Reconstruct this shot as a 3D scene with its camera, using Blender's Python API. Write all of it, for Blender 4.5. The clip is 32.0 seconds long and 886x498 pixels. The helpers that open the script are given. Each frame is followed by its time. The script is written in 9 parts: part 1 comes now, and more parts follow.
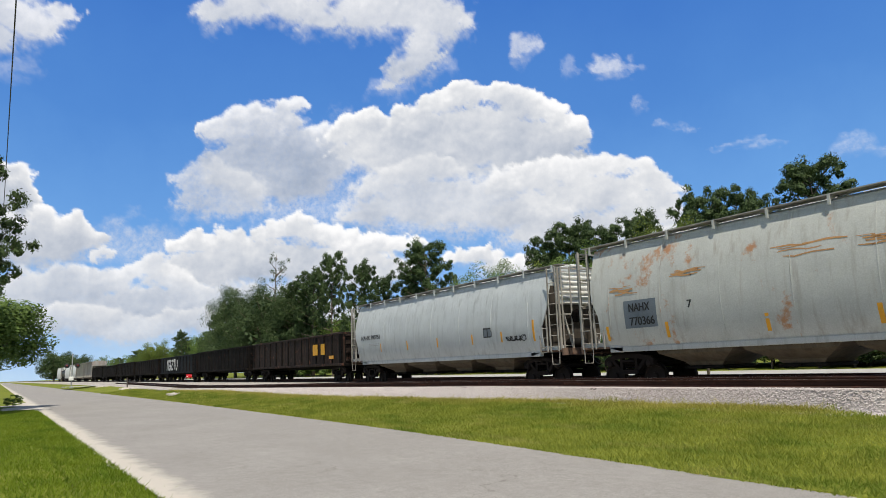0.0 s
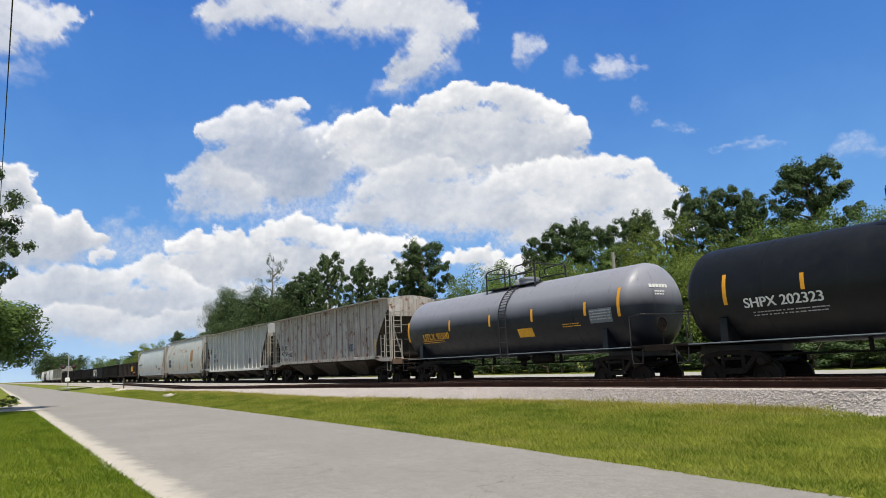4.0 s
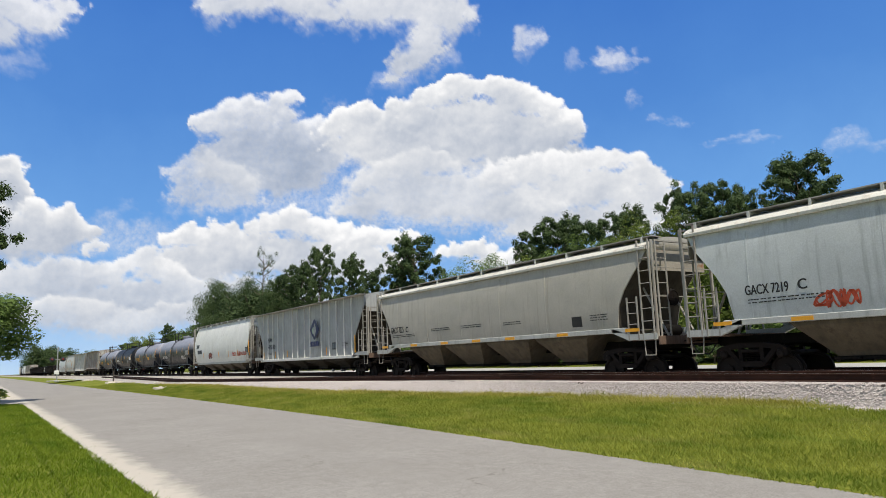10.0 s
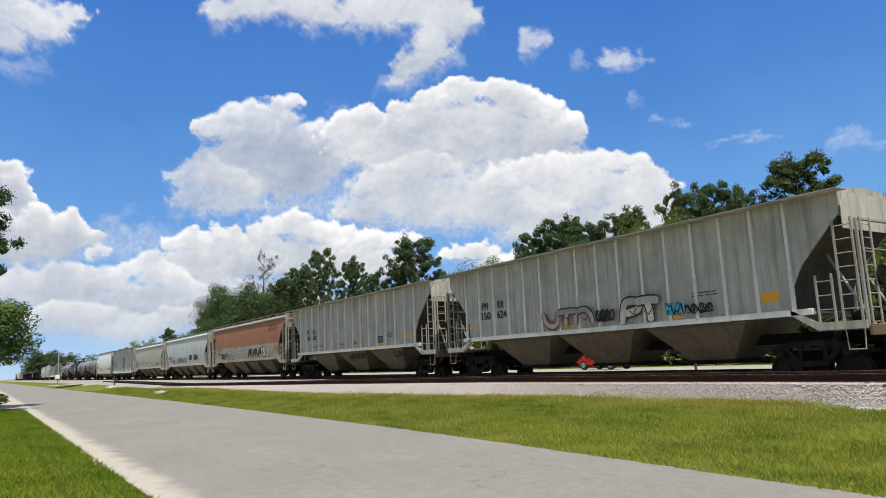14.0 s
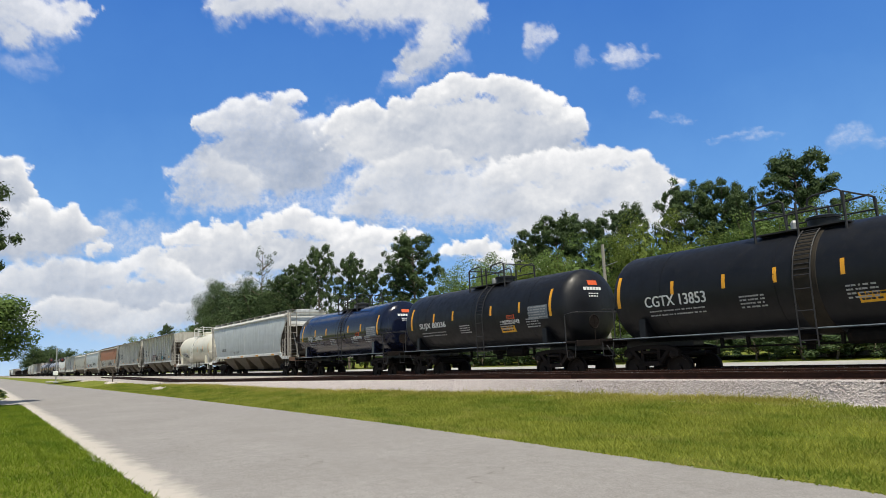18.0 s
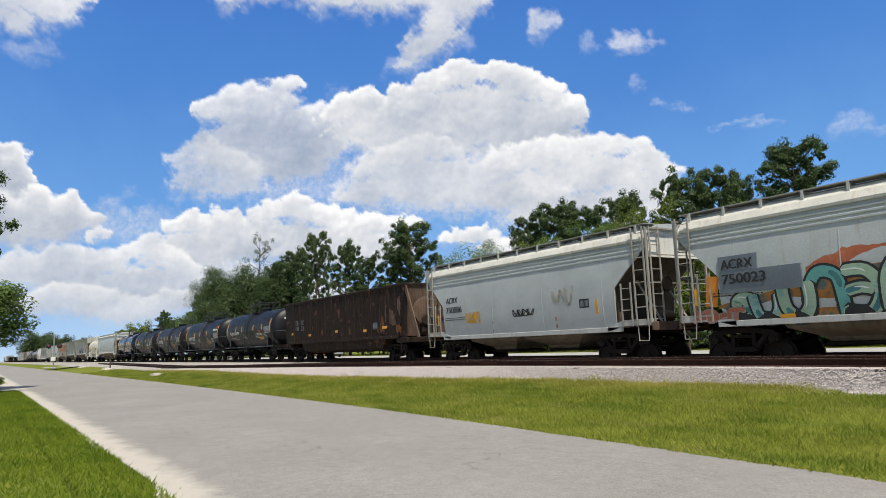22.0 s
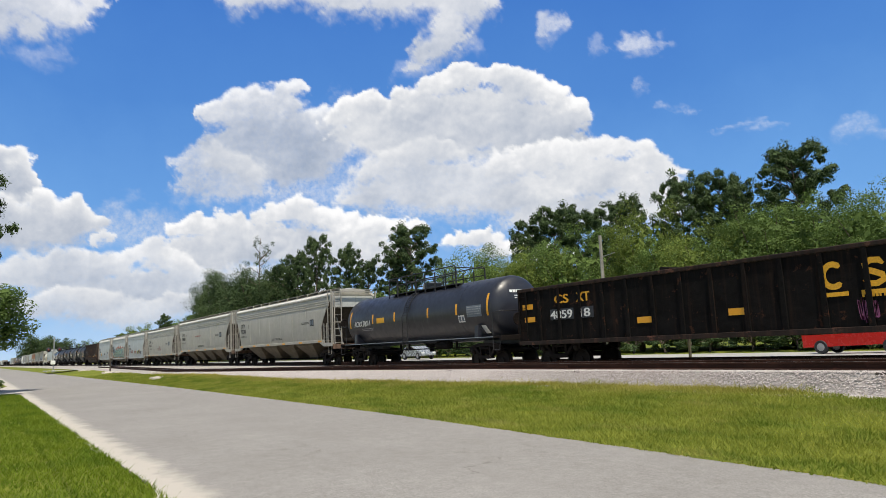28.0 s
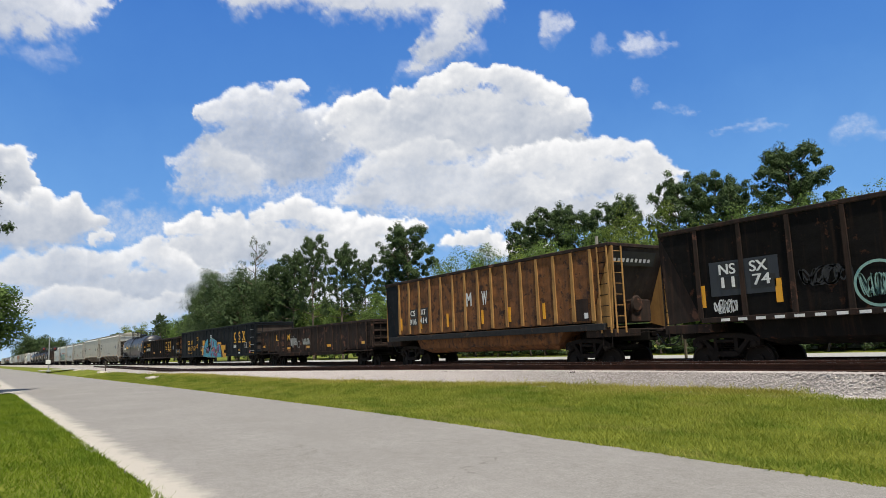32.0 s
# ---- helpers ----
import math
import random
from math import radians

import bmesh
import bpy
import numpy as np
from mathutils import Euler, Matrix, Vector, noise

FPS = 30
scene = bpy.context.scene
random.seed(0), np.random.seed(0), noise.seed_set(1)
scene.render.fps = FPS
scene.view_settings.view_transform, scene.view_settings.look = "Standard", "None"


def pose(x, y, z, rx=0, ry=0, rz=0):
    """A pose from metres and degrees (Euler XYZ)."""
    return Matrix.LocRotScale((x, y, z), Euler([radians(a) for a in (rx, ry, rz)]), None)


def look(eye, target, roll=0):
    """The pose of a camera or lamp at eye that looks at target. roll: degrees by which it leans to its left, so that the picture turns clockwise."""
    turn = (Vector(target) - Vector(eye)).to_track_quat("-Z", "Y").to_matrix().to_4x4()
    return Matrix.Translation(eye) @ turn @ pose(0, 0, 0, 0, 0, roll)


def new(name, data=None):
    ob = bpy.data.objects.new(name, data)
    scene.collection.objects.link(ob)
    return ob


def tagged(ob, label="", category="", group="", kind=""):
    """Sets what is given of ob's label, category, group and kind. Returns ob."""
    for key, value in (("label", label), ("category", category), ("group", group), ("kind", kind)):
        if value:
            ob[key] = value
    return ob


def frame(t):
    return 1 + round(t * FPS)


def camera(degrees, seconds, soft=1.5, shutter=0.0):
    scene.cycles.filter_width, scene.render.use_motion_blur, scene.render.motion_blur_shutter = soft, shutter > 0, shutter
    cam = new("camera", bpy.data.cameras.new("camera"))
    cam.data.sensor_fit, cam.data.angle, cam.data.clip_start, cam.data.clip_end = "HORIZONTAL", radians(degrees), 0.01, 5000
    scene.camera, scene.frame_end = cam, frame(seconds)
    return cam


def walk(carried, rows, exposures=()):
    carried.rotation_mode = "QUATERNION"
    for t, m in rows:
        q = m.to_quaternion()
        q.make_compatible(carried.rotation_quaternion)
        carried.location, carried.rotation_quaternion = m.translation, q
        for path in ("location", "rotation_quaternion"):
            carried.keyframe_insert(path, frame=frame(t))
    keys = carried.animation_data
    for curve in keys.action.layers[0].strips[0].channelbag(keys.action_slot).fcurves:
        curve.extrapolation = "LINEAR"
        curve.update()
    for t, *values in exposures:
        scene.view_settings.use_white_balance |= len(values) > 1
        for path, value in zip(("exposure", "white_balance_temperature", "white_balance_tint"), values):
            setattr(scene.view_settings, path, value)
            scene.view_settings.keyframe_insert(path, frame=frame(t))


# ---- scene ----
EYE = 1.55            # eye above the road
RAIL = 0.87           # top of rail above the road
TY = 19.6             # centre line of the main track
SPEED = 18.52         # metres a second, towards -x

# ---------------------------------------------------------------- camera
cam = camera(64.6, 32.0, soft=0.55)
TURN = [(0,57.60,9.34,-2.23),(0.5,57.55,9.30,-2.01),(1,57.43,9.33,-2.21),(1.5,57.37,9.40,-2.19),(2,57.36,9.41,-2.20),(2.5,57.31,9.41,-2.20),(3,57.35,9.39,-2.26),(3.5,57.37,9.40,-2.24),(5.5,57.23,9.26,-2.37),(6,57.12,9.14,-2.45),(6.5,57.07,9.13,-2.51),(7,57.06,9.12,-2.44),(7.5,57.03,9.12,-2.28),(8,56.96,9.13,-2.34),(8.5,56.85,9.07,-2.20),(9,56.83,8.96,-2.07),(9.5,56.70,8.79,-2.17),(10,56.67,8.83,-2.18),(10.5,56.70,9.13,-2.17),(11,56.79,9.34,-2.31),(11.5,56.76,9.39,-2.32),(12,56.61,9.34,-2.46),(12.5,56.63,9.21,-2.47),(13,56.58,8.98,-2.45)]
TURN += [(13.5,56.68,8.95,-2.51),(14,56.69,9.03,-2.50),(14.5,56.71,9.03,-2.36),(16.5,56.65,8.70,-2.33),(17,56.70,8.73,-2.43),(17.5,56.62,8.77,-2.49),(18,56.58,8.75,-2.42),(18.5,56.62,8.79,-2.41),(19,56.61,8.78,-2.35),(19.5,56.53,8.70,-2.33),(20,56.55,8.60,-2.33),(20.5,56.61,8.51,-2.30),(21,56.63,8.52,-2.39),(21.5,56.56,8.04,-2.37),(22,56.41,7.69,-2.29),(22.5,56.46,7.57,-2.17),(23,56.28,7.57,-2.14),(23.5,56.36,7.70,-2.00),(24,56.47,7.82,-2.14),(24.5,56.71,7.95,-2.03)]
TURN += [(25,56.69,8.02,-2.03),(25.5,56.53,7.99,-2.08),(27.5,56.42,7.97,-2.26),(28,56.41,7.96,-2.31),(28.5,56.46,7.90,-2.25),(29,56.39,7.74,-2.27),(29.5,56.47,7.80,-2.19),(30,56.36,7.79,-2.14),(30.5,56.20,7.84,-2.06),(31,56.04,7.76,-2.05),(31.5,56.16,7.83,-2.04),(32,56.13,7.98,-2.16)]
walk(cam, [(t, pose(0, 0, EYE, 90 + tilt, 0, turn) @ pose(0, 0, 0, 0, 0, lean)) for t, turn, tilt, lean in TURN])

# ---------------------------------------------------------------- light
SUN = Vector((0.42, -0.12, 0.90)).normalized()
scene.view_settings.exposure = 0.0
world = bpy.data.worlds.new("world")
scene.world = world
world.use_nodes = True
wn = world.node_tree.nodes
sky = wn.new("ShaderNodeTexSky")
sky.sky_type, sky.sun_disc = "NISHITA", False
sky.sun_elevation, sky.sun_rotation = math.asin(SUN.z), math.atan2(SUN.x, SUN.y)
sky.air_density, sky.dust_density, sky.ozone_density, sky.altitude = 1.0, 0.2, 2.0, 30
wn["Background"].inputs["Strength"].default_value = 0.110
vivid = wn.new("ShaderNodeHueSaturation")
vivid.inputs["Saturation"].default_value = 0.85
world.node_tree.links.new(sky.outputs[0], vivid.inputs["Color"])
world.node_tree.links.new(vivid.outputs[0], wn["Background"].inputs["Color"])
lamp = bpy.data.lights.new("sun", "SUN")
lamp.energy, lamp.angle, lamp.color = 5.0, radians(0.53), (1.0, 0.93, 0.79)
sun = new("sun", lamp)
sun.matrix_world = look(SUN * 50, (0, 0, 0))


# ---------------------------------------------------------------- materials
def nodes_of(name):
    m = bpy.data.materials.new(name)
    m.use_nodes = True
    return m, m.node_tree.nodes, m.node_tree.links


def mixrgb(nt, fac, a, b, mode="MIX"):
    """A colour mix node; fac, a, b: sockets or values. Returns its output."""
    n = nt.nodes.new("ShaderNodeMix")
    n.data_type, n.blend_type = "RGBA", mode
    for sock, v in ((n.inputs[0], fac), (n.inputs[6], a), (n.inputs[7], b)):
        if isinstance(v, bpy.types.NodeSocket):
            nt.links.new(v, sock)
        elif isinstance(v, (int, float)):
            sock.default_value = v
        else:
            sock.default_value = (*v[:3], 1)
    return n.outputs[2]


def ramp(nt, src, lo, hi, a=0.0, b=1.0):
    n = nt.nodes.new("ShaderNodeMapRange")
    n.inputs[1].default_value, n.inputs[2].default_value, n.inputs[3].default_value, n.inputs[4].default_value = lo, hi, a, b
    nt.links.new(src, n.inputs[0])
    return n.outputs[0]


def coords(nt, stretch=(1, 1, 1), loose=True):
    """Object coordinates in metres, stretched, and shifted at random from object to object when loose."""
    tc = nt.nodes.new("ShaderNodeTexCoord")
    out = tc.outputs["Object"]
    if loose:
        oi = nt.nodes.new("ShaderNodeObjectInfo")
        mul = nt.nodes.new("ShaderNodeMath")
        mul.operation = "MULTIPLY"
        mul.inputs[1].default_value = 37.0
        nt.links.new(oi.outputs["Random"], mul.inputs[0])
        add = nt.nodes.new("ShaderNodeVectorMath")
        nt.links.new(out, add.inputs[0])
        nt.links.new(mul.outputs[0], add.inputs[1])
        out = add.outputs[0]
    if stretch != (1, 1, 1):
        mp = nt.nodes.new("ShaderNodeMapping")
        mp.inputs["Scale"].default_value = stretch
        nt.links.new(out, mp.inputs[0])
        out = mp.outputs[0]
    return out


def noisy(nt, vec, scale, detail=4, rough=0.55):
    n = nt.nodes.new("ShaderNodeTexNoise")
    n.inputs["Scale"].default_value, n.inputs["Detail"].default_value, n.inputs["Roughness"].default_value = scale, detail, rough
    nt.links.new(vec, n.inputs["Vector"])
    return n.outputs[0]


def surface(name, base, rough=0.6, metal=0.0, var=0.18, scale=1.2, streak=None, patch=None, bump=0.0, bscale=40.0, loose=True, grain=0.06, fine=25.0, spec=0.5, top_tone=None):
    """Base colour with soft mottling and fine grain; streak: (colour, amount) of vertical run-off stains;
    patch: (colour, amount, size) of blotches such as rust or oil; bump: relief in metres."""
    m, nn, ll = nodes_of(name)
    nt, bsdf = m.node_tree, nn["Principled BSDF"]
    vec = coords(nt, loose=loose)
    dark = [c * (1 - var) for c in base]
    light = [min(1, c * (1 + 0.6 * var)) for c in base]
    col = mixrgb(nt, ramp(nt, noisy(nt, vec, scale), 0.3, 0.7), dark, light)
    if grain:
        g = ramp(nt, noisy(nt, vec, fine, 3), 0.3, 0.7, 1 - grain * 2, 1 + grain)
        col = mixrgb(nt, 1.0, col, g, "MULTIPLY")
    if patch:
        pc, amount, size = patch
        f = ramp(nt, noisy(nt, vec, 1 / size, 8, 0.68), 0.62 - amount * 0.3, 0.68 - amount * 0.22, 0, 0.92)
        col = mixrgb(nt, f, col, pc)
    # Second colour above a wavy height; grey_tank's is the sunlit upper half, painted.
    if top_tone:
        dc, z0, z1, wav = top_tone
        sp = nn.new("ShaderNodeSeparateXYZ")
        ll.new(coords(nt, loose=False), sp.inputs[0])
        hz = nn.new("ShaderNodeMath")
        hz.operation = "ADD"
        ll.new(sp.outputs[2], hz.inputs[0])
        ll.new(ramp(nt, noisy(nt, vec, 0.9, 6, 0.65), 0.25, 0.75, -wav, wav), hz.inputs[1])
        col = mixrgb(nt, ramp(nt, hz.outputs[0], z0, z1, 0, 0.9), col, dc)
    if streak:
        sc, amount = streak
        v2 = coords(nt, (5.0, 5.0, 0.28), loose)
        f = ramp(nt, noisy(nt, v2, 1.0, 6, 0.65), 0.68 - amount * 0.4, 0.9 - amount * 0.25, 0, 0.85)
        col = mixrgb(nt, f, col, sc)
    ll.new(col, bsdf.inputs["Base Color"])
    r = ramp(nt, noisy(nt, vec, scale * 3), 0.3, 0.7, max(0.05, rough - 0.1), min(1, rough + 0.1))
    ll.new(r, bsdf.inputs["Roughness"])
    bsdf.inputs["Metallic"].default_value = metal
    bsdf.inputs["Specular IOR Level"].default_value = spec
    if bump:
        b = nn.new("ShaderNodeBump")
        b.inputs["Distance"].default_value, b.inputs["Strength"].default_value = bump, 1.0
        ll.new(noisy(nt, vec, bscale, 5), b.inputs["Height"])
        ll.new(b.outputs[0], bsdf.inputs["Normal"])
    return m


RUST = (0.17, 0.075, 0.035)
GRIME = (0.09, 0.078, 0.065)
M = {
    "white": surface("white_paint", (0.76, 0.76, 0.73), 0.5, streak=((0.45, 0.42, 0.37), 0.30), var=0.08, bump=0.006, bscale=1.6),
    "pale": surface("pale_grey_paint", (0.47, 0.48, 0.46), 0.5, streak=((0.25, 0.24, 0.22), 0.4), var=0.12, bump=0.008, bscale=1.4),
    "pale_rusty": surface("pale_paint_with_rust", (0.50, 0.51, 0.48), 0.5, streak=((0.30, 0.26, 0.22), 0.4), patch=((0.42, 0.20, 0.085), 0.10, 1.3), var=0.1, bump=0.006, bscale=1.4),
    "cool": surface("cool_grey_paint", (0.52, 0.55, 0.555), 0.5, streak=((0.24, 0.25, 0.25), 0.4), var=0.1, bump=0.008, bscale=1.4),
    "ash": surface("ash_grey_paint_with_rust_runs", (0.455, 0.485, 0.49), 0.5, streak=((0.36, 0.25, 0.14), 0.24), var=0.1, bump=0.008, bscale=1.4),
    "tan": surface("grey_beige_paint", (0.435, 0.412, 0.36), 0.5, streak=((0.26, 0.23, 0.18), 0.35), var=0.1, bump=0.006, bscale=1.4),
    "rib_grey": surface("ribbed_grey_paint", (0.39, 0.40, 0.395), 0.5, streak=((0.20, 0.195, 0.18), 0.45), var=0.2, bump=0.02, bscale=1.1),
    "rib_beige": surface("ribbed_beige_paint", (0.47, 0.448, 0.385), 0.6, streak=((0.17, 0.155, 0.125), 0.55), var=0.22, bump=0.02, bscale=1.1),
    "rib_rust": surface("ribbed_rusty_paint", (0.45, 0.44, 0.41), 0.65, streak=((0.17, 0.062, 0.032), 0.62), patch=((0.15, 0.055, 0.028), 0.22, 0.5), var=0.22, bump=0.02, bscale=1.1),
    # Brighter than the panels; the beige cars use it for sunlit ribs.
    "rib_edge": surface("bright_rib_edge", (0.70, 0.70, 0.66), 0.55, streak=((0.36, 0.33, 0.28), 0.3), var=0.1),
    "orange": surface("rusted_orange_side", (0.33, 0.145, 0.065), 0.75, streak=((0.17, 0.068, 0.032), 0.5), patch=((0.46, 0.27, 0.165), 0.16, 1.3), var=0.3),
    "black": surface("black_tank_paint", (0.0085, 0.0095, 0.0125), 0.46, streak=((0.02, 0.02, 0.022), 0.3), var=0.25, spec=0.3),
    "gloss": surface("gloss_navy_black", (0.006, 0.009, 0.024), 0.16, var=0.2, streak=((0.05, 0.05, 0.05), 0.2)),
    "slate": surface("slate_tank_paint", (0.024, 0.026, 0.036), 0.38, streak=((0.07, 0.07, 0.07), 0.25), var=0.2),
    # Pale top half stands for sun on the barrel, set into the colour.
    "grey_tank": surface("sunlit_top_grey_tank", (0.010, 0.013, 0.021), 0.42, streak=((0.035, 0.035, 0.04), 0.22), var=0.2, top_tone=((0.30, 0.305, 0.355), 2.45, 3.15, 0.06), spec=0.3),
    "cream": surface("cream_tank_paint", (0.70, 0.67, 0.56), 0.45, streak=((0.40, 0.35, 0.26), 0.3), patch=((0.55, 0.42, 0.24), 0.03, 0.8), var=0.08),
    # Set near black so the underframe takes on the shade beneath the cars.
    "soot": surface("sooty_shaded_steel", (0.010, 0.009, 0.008), 0.8, streak=((0.03, 0.021, 0.015), 0.4), patch=((0.03, 0.018, 0.012), 0.08, 0.5), var=0.3, spec=0.1),
    "gon_black": surface("worn_black_gondola", (0.0085, 0.0078, 0.0075), 0.85, streak=((0.034, 0.019, 0.013), 0.42), patch=((0.060, 0.026, 0.015), 0.07, 0.35), var=0.3, bump=0.03, bscale=2.6, spec=0.1),
    "gon_blue": surface("dark_blue_gondola", (0.0055, 0.0085, 0.012), 0.8, streak=((0.02, 0.019, 0.018), 0.35), var=0.25, bump=0.015, bscale=2.0, spec=0.2),
    "gon_brown": surface("brown_black_gondola", (0.024, 0.017, 0.014), 0.8, streak=((0.07, 0.036, 0.024), 0.5), patch=((0.15, 0.068, 0.045), 0.13, 0.6), var=0.3, bump=0.02, bscale=2.0, spec=0.2),
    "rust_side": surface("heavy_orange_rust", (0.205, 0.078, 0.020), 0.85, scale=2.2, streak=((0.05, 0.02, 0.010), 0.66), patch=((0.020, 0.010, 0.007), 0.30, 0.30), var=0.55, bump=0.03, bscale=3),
    # Lighter copy of rust_side: the sun on the ribs is in the colour.
    "rust_sunlit": surface("sunlit_rust_rib", (0.40, 0.215, 0.065), 0.85, streak=((0.16, 0.065, 0.025), 0.5), var=0.35),
    # Truck and wheel steel, also lowered for the shade beneath the cars.
    "steel": surface("dark_rail_steel", (0.013, 0.010, 0.009), 0.75, var=0.3, patch=((0.035, 0.02, 0.014), 0.10, 0.2), spec=0.12),
    "wheel": surface("worn_wheel_steel", (0.016, 0.012, 0.010), 0.65, 0.0, var=0.3, spec=0.15),
    "shiny": surface("polished_railhead", (0.45, 0.43, 0.41), 0.28, 0.8, var=0.1),
    "railrust": surface("rusty_rail_side", (0.048, 0.023, 0.016), 0.85, var=0.3, patch=((0.075, 0.032, 0.022), 0.2, 0.3), bump=0.004, spec=0.15),
    # Bay colours lowered far enough to carry the shade beneath the cars.
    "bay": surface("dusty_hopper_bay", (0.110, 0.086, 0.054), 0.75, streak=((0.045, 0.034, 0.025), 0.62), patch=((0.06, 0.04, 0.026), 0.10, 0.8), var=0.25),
    # bay_dark is the shaded copy of bay for cars with near-black undersides.
    "bay_dark": surface("shaded_hopper_bay", (0.035, 0.030, 0.024), 0.8, streak=((0.05, 0.04, 0.03), 0.5), var=0.25, spec=0.15),
    "yellow": surface("reflector_orange", (0.78, 0.36, 0.02), 0.4, var=0.06, grain=0.02),
    "ink": surface("black_lettering", (0.018, 0.018, 0.020), 0.6, var=0.1, grain=0.0),
    "chalk": surface("white_lettering", (0.74, 0.74, 0.72), 0.6, var=0.1, grain=0.04),
    "gold": surface("yellow_lettering", (0.80, 0.41, 0.02), 0.6, var=0.15, grain=0.1),
    "vermilion": surface("orange_red_paint", (0.72, 0.11, 0.025), 0.5, var=0.1),
    "panel_grey": surface("grey_repaint_panel", (0.145, 0.175, 0.205), 0.6, var=0.12),
    "navy": surface("navy_emblem_paint", (0.012, 0.018, 0.10), 0.5, var=0.1),
    "mint": surface("pale_green_paint", (0.36, 0.50, 0.36), 0.5, patch=((0.16, 0.36, 0.33), 0.25, 0.3), var=0.2),
    "galv": surface("galvanised_steel", (0.36, 0.37, 0.37), 0.5, 0.4, var=0.2),
    "grating": surface("roof_walk_grating", (0.38, 0.36, 0.33), 0.7, 0.2, var=0.3),
    "roofrust": surface("rust_stained_roof", (0.36, 0.33, 0.28), 0.7, patch=((0.30, 0.13, 0.055), 0.12, 0.9), var=0.2),
    # Roof edges brighter than the sides, their catch of sun put in the paint.
    "eave_sunlit": surface("sunlit_roof_edge_paint", (0.66, 0.64, 0.58), 0.5, streak=((0.40, 0.28, 0.18), 0.35), var=0.1),
    "haze_spray": surface("faded_red_spray", (0.42, 0.14, 0.075), 0.6, var=0.3),
    "tag_red": surface("dull_red_tag", (0.26, 0.06, 0.045), 0.6, var=0.2),
    "flame": surface("orange_spray", (0.70, 0.24, 0.02), 0.6, var=0.25),
    "cyan_spray": surface("cyan_spray", (0.05, 0.36, 0.50), 0.6, var=0.2),
    "mauve": surface("mauve_spray", (0.30, 0.085, 0.20), 0.6, var=0.2),
    "rust_stain": surface("orange_rust_stain", (0.50, 0.27, 0.11), 0.7, var=0.25),
    "red_cloud": surface("red_orange_spray_cloud", (0.45, 0.125, 0.055), 0.6, patch=((0.42, 0.27, 0.20), 0.22, 0.5), var=0.35),
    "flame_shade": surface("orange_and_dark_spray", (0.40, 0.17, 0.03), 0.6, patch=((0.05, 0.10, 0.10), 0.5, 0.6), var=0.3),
    "teal_deep": surface("deep_teal_spray", (0.055, 0.20, 0.22), 0.5, var=0.3),
    "faded_chalk": surface("faded_white_stencil", (0.40, 0.40, 0.40), 0.7, var=0.25),
    "sill_blue": surface("blue_black_side_sill", (0.010, 0.011, 0.013), 0.9, var=0.3, patch=((0.09, 0.05, 0.03), 0.08, 0.5)),
    "dim_orange": surface("worn_away_orange_lettering", (0.16, 0.062, 0.028), 0.8, patch=((0.03, 0.02, 0.016), 0.25, 0.2), var=0.4),
    "dull_yellow": surface("dull_yellow_warning_paint", (0.42, 0.38, 0.07), 0.6, var=0.15),
    # Slope sheet colour, dirt with the shade under the car end painted in.
    "slope": surface("shaded_slope_sheet", (0.075, 0.064, 0.052), 0.85, streak=((0.03, 0.025, 0.02), 0.5), var=0.3, spec=0.15),
    "dull_pink": surface("dull_pink_spray", (0.34, 0.25, 0.23), 0.6, var=0.15),
    "ladder": surface("worn_ladder_paint", (0.33, 0.315, 0.28), 0.6, streak=((0.16, 0.10, 0.07), 0.4), var=0.2),
    "rust_over": surface("rusted_side_over_bare_grey", (0.45, 0.425, 0.368), 0.65, var=0.12, top_tone=((0.37, 0.125, 0.040), 2.47, 2.56, 0.12), streak=((0.19, 0.072, 0.032), 0.55), patch=((0.40, 0.22, 0.12), 0.03, 1.1), bump=0.006, bscale=1.4),
    "rust_end": surface("sun_faded_rusty_end", (0.160, 0.108, 0.080), 0.85, streak=((0.05, 0.03, 0.022), 0.5), patch=((0.15, 0.07, 0.04), 0.1, 0.4), var=0.3, spec=0.2),
    "end_brown": surface("dull_brown_end_sheet", (0.060, 0.046, 0.038), 0.85, streak=((0.03, 0.02, 0.016), 0.5), patch=((0.10, 0.06, 0.035), 0.1, 0.4), var=0.3, spec=0.2),
    "pale_teal": surface("pale_teal_spray", (0.26, 0.43, 0.38), 0.5, patch=((0.10, 0.26, 0.28), 0.22, 0.3), var=0.2),
    "teal": surface("teal_spray", (0.13, 0.40, 0.37), 0.5, var=0.2), "sky_spray": surface("sky_blue_spray", (0.03, 0.36, 0.58), 0.5, var=0.2),
    "pink": surface("pink_spray", (0.50, 0.12, 0.26), 0.5, var=0.2), "red_spray": surface("red_spray", (0.55, 0.075, 0.03), 0.5, var=0.2),
    "tie": surface("weathered_tie_wood", (0.085, 0.068, 0.055), 0.9, streak=((0.04, 0.03, 0.025), 0.4), var=0.3, bump=0.01, bscale=12),
}


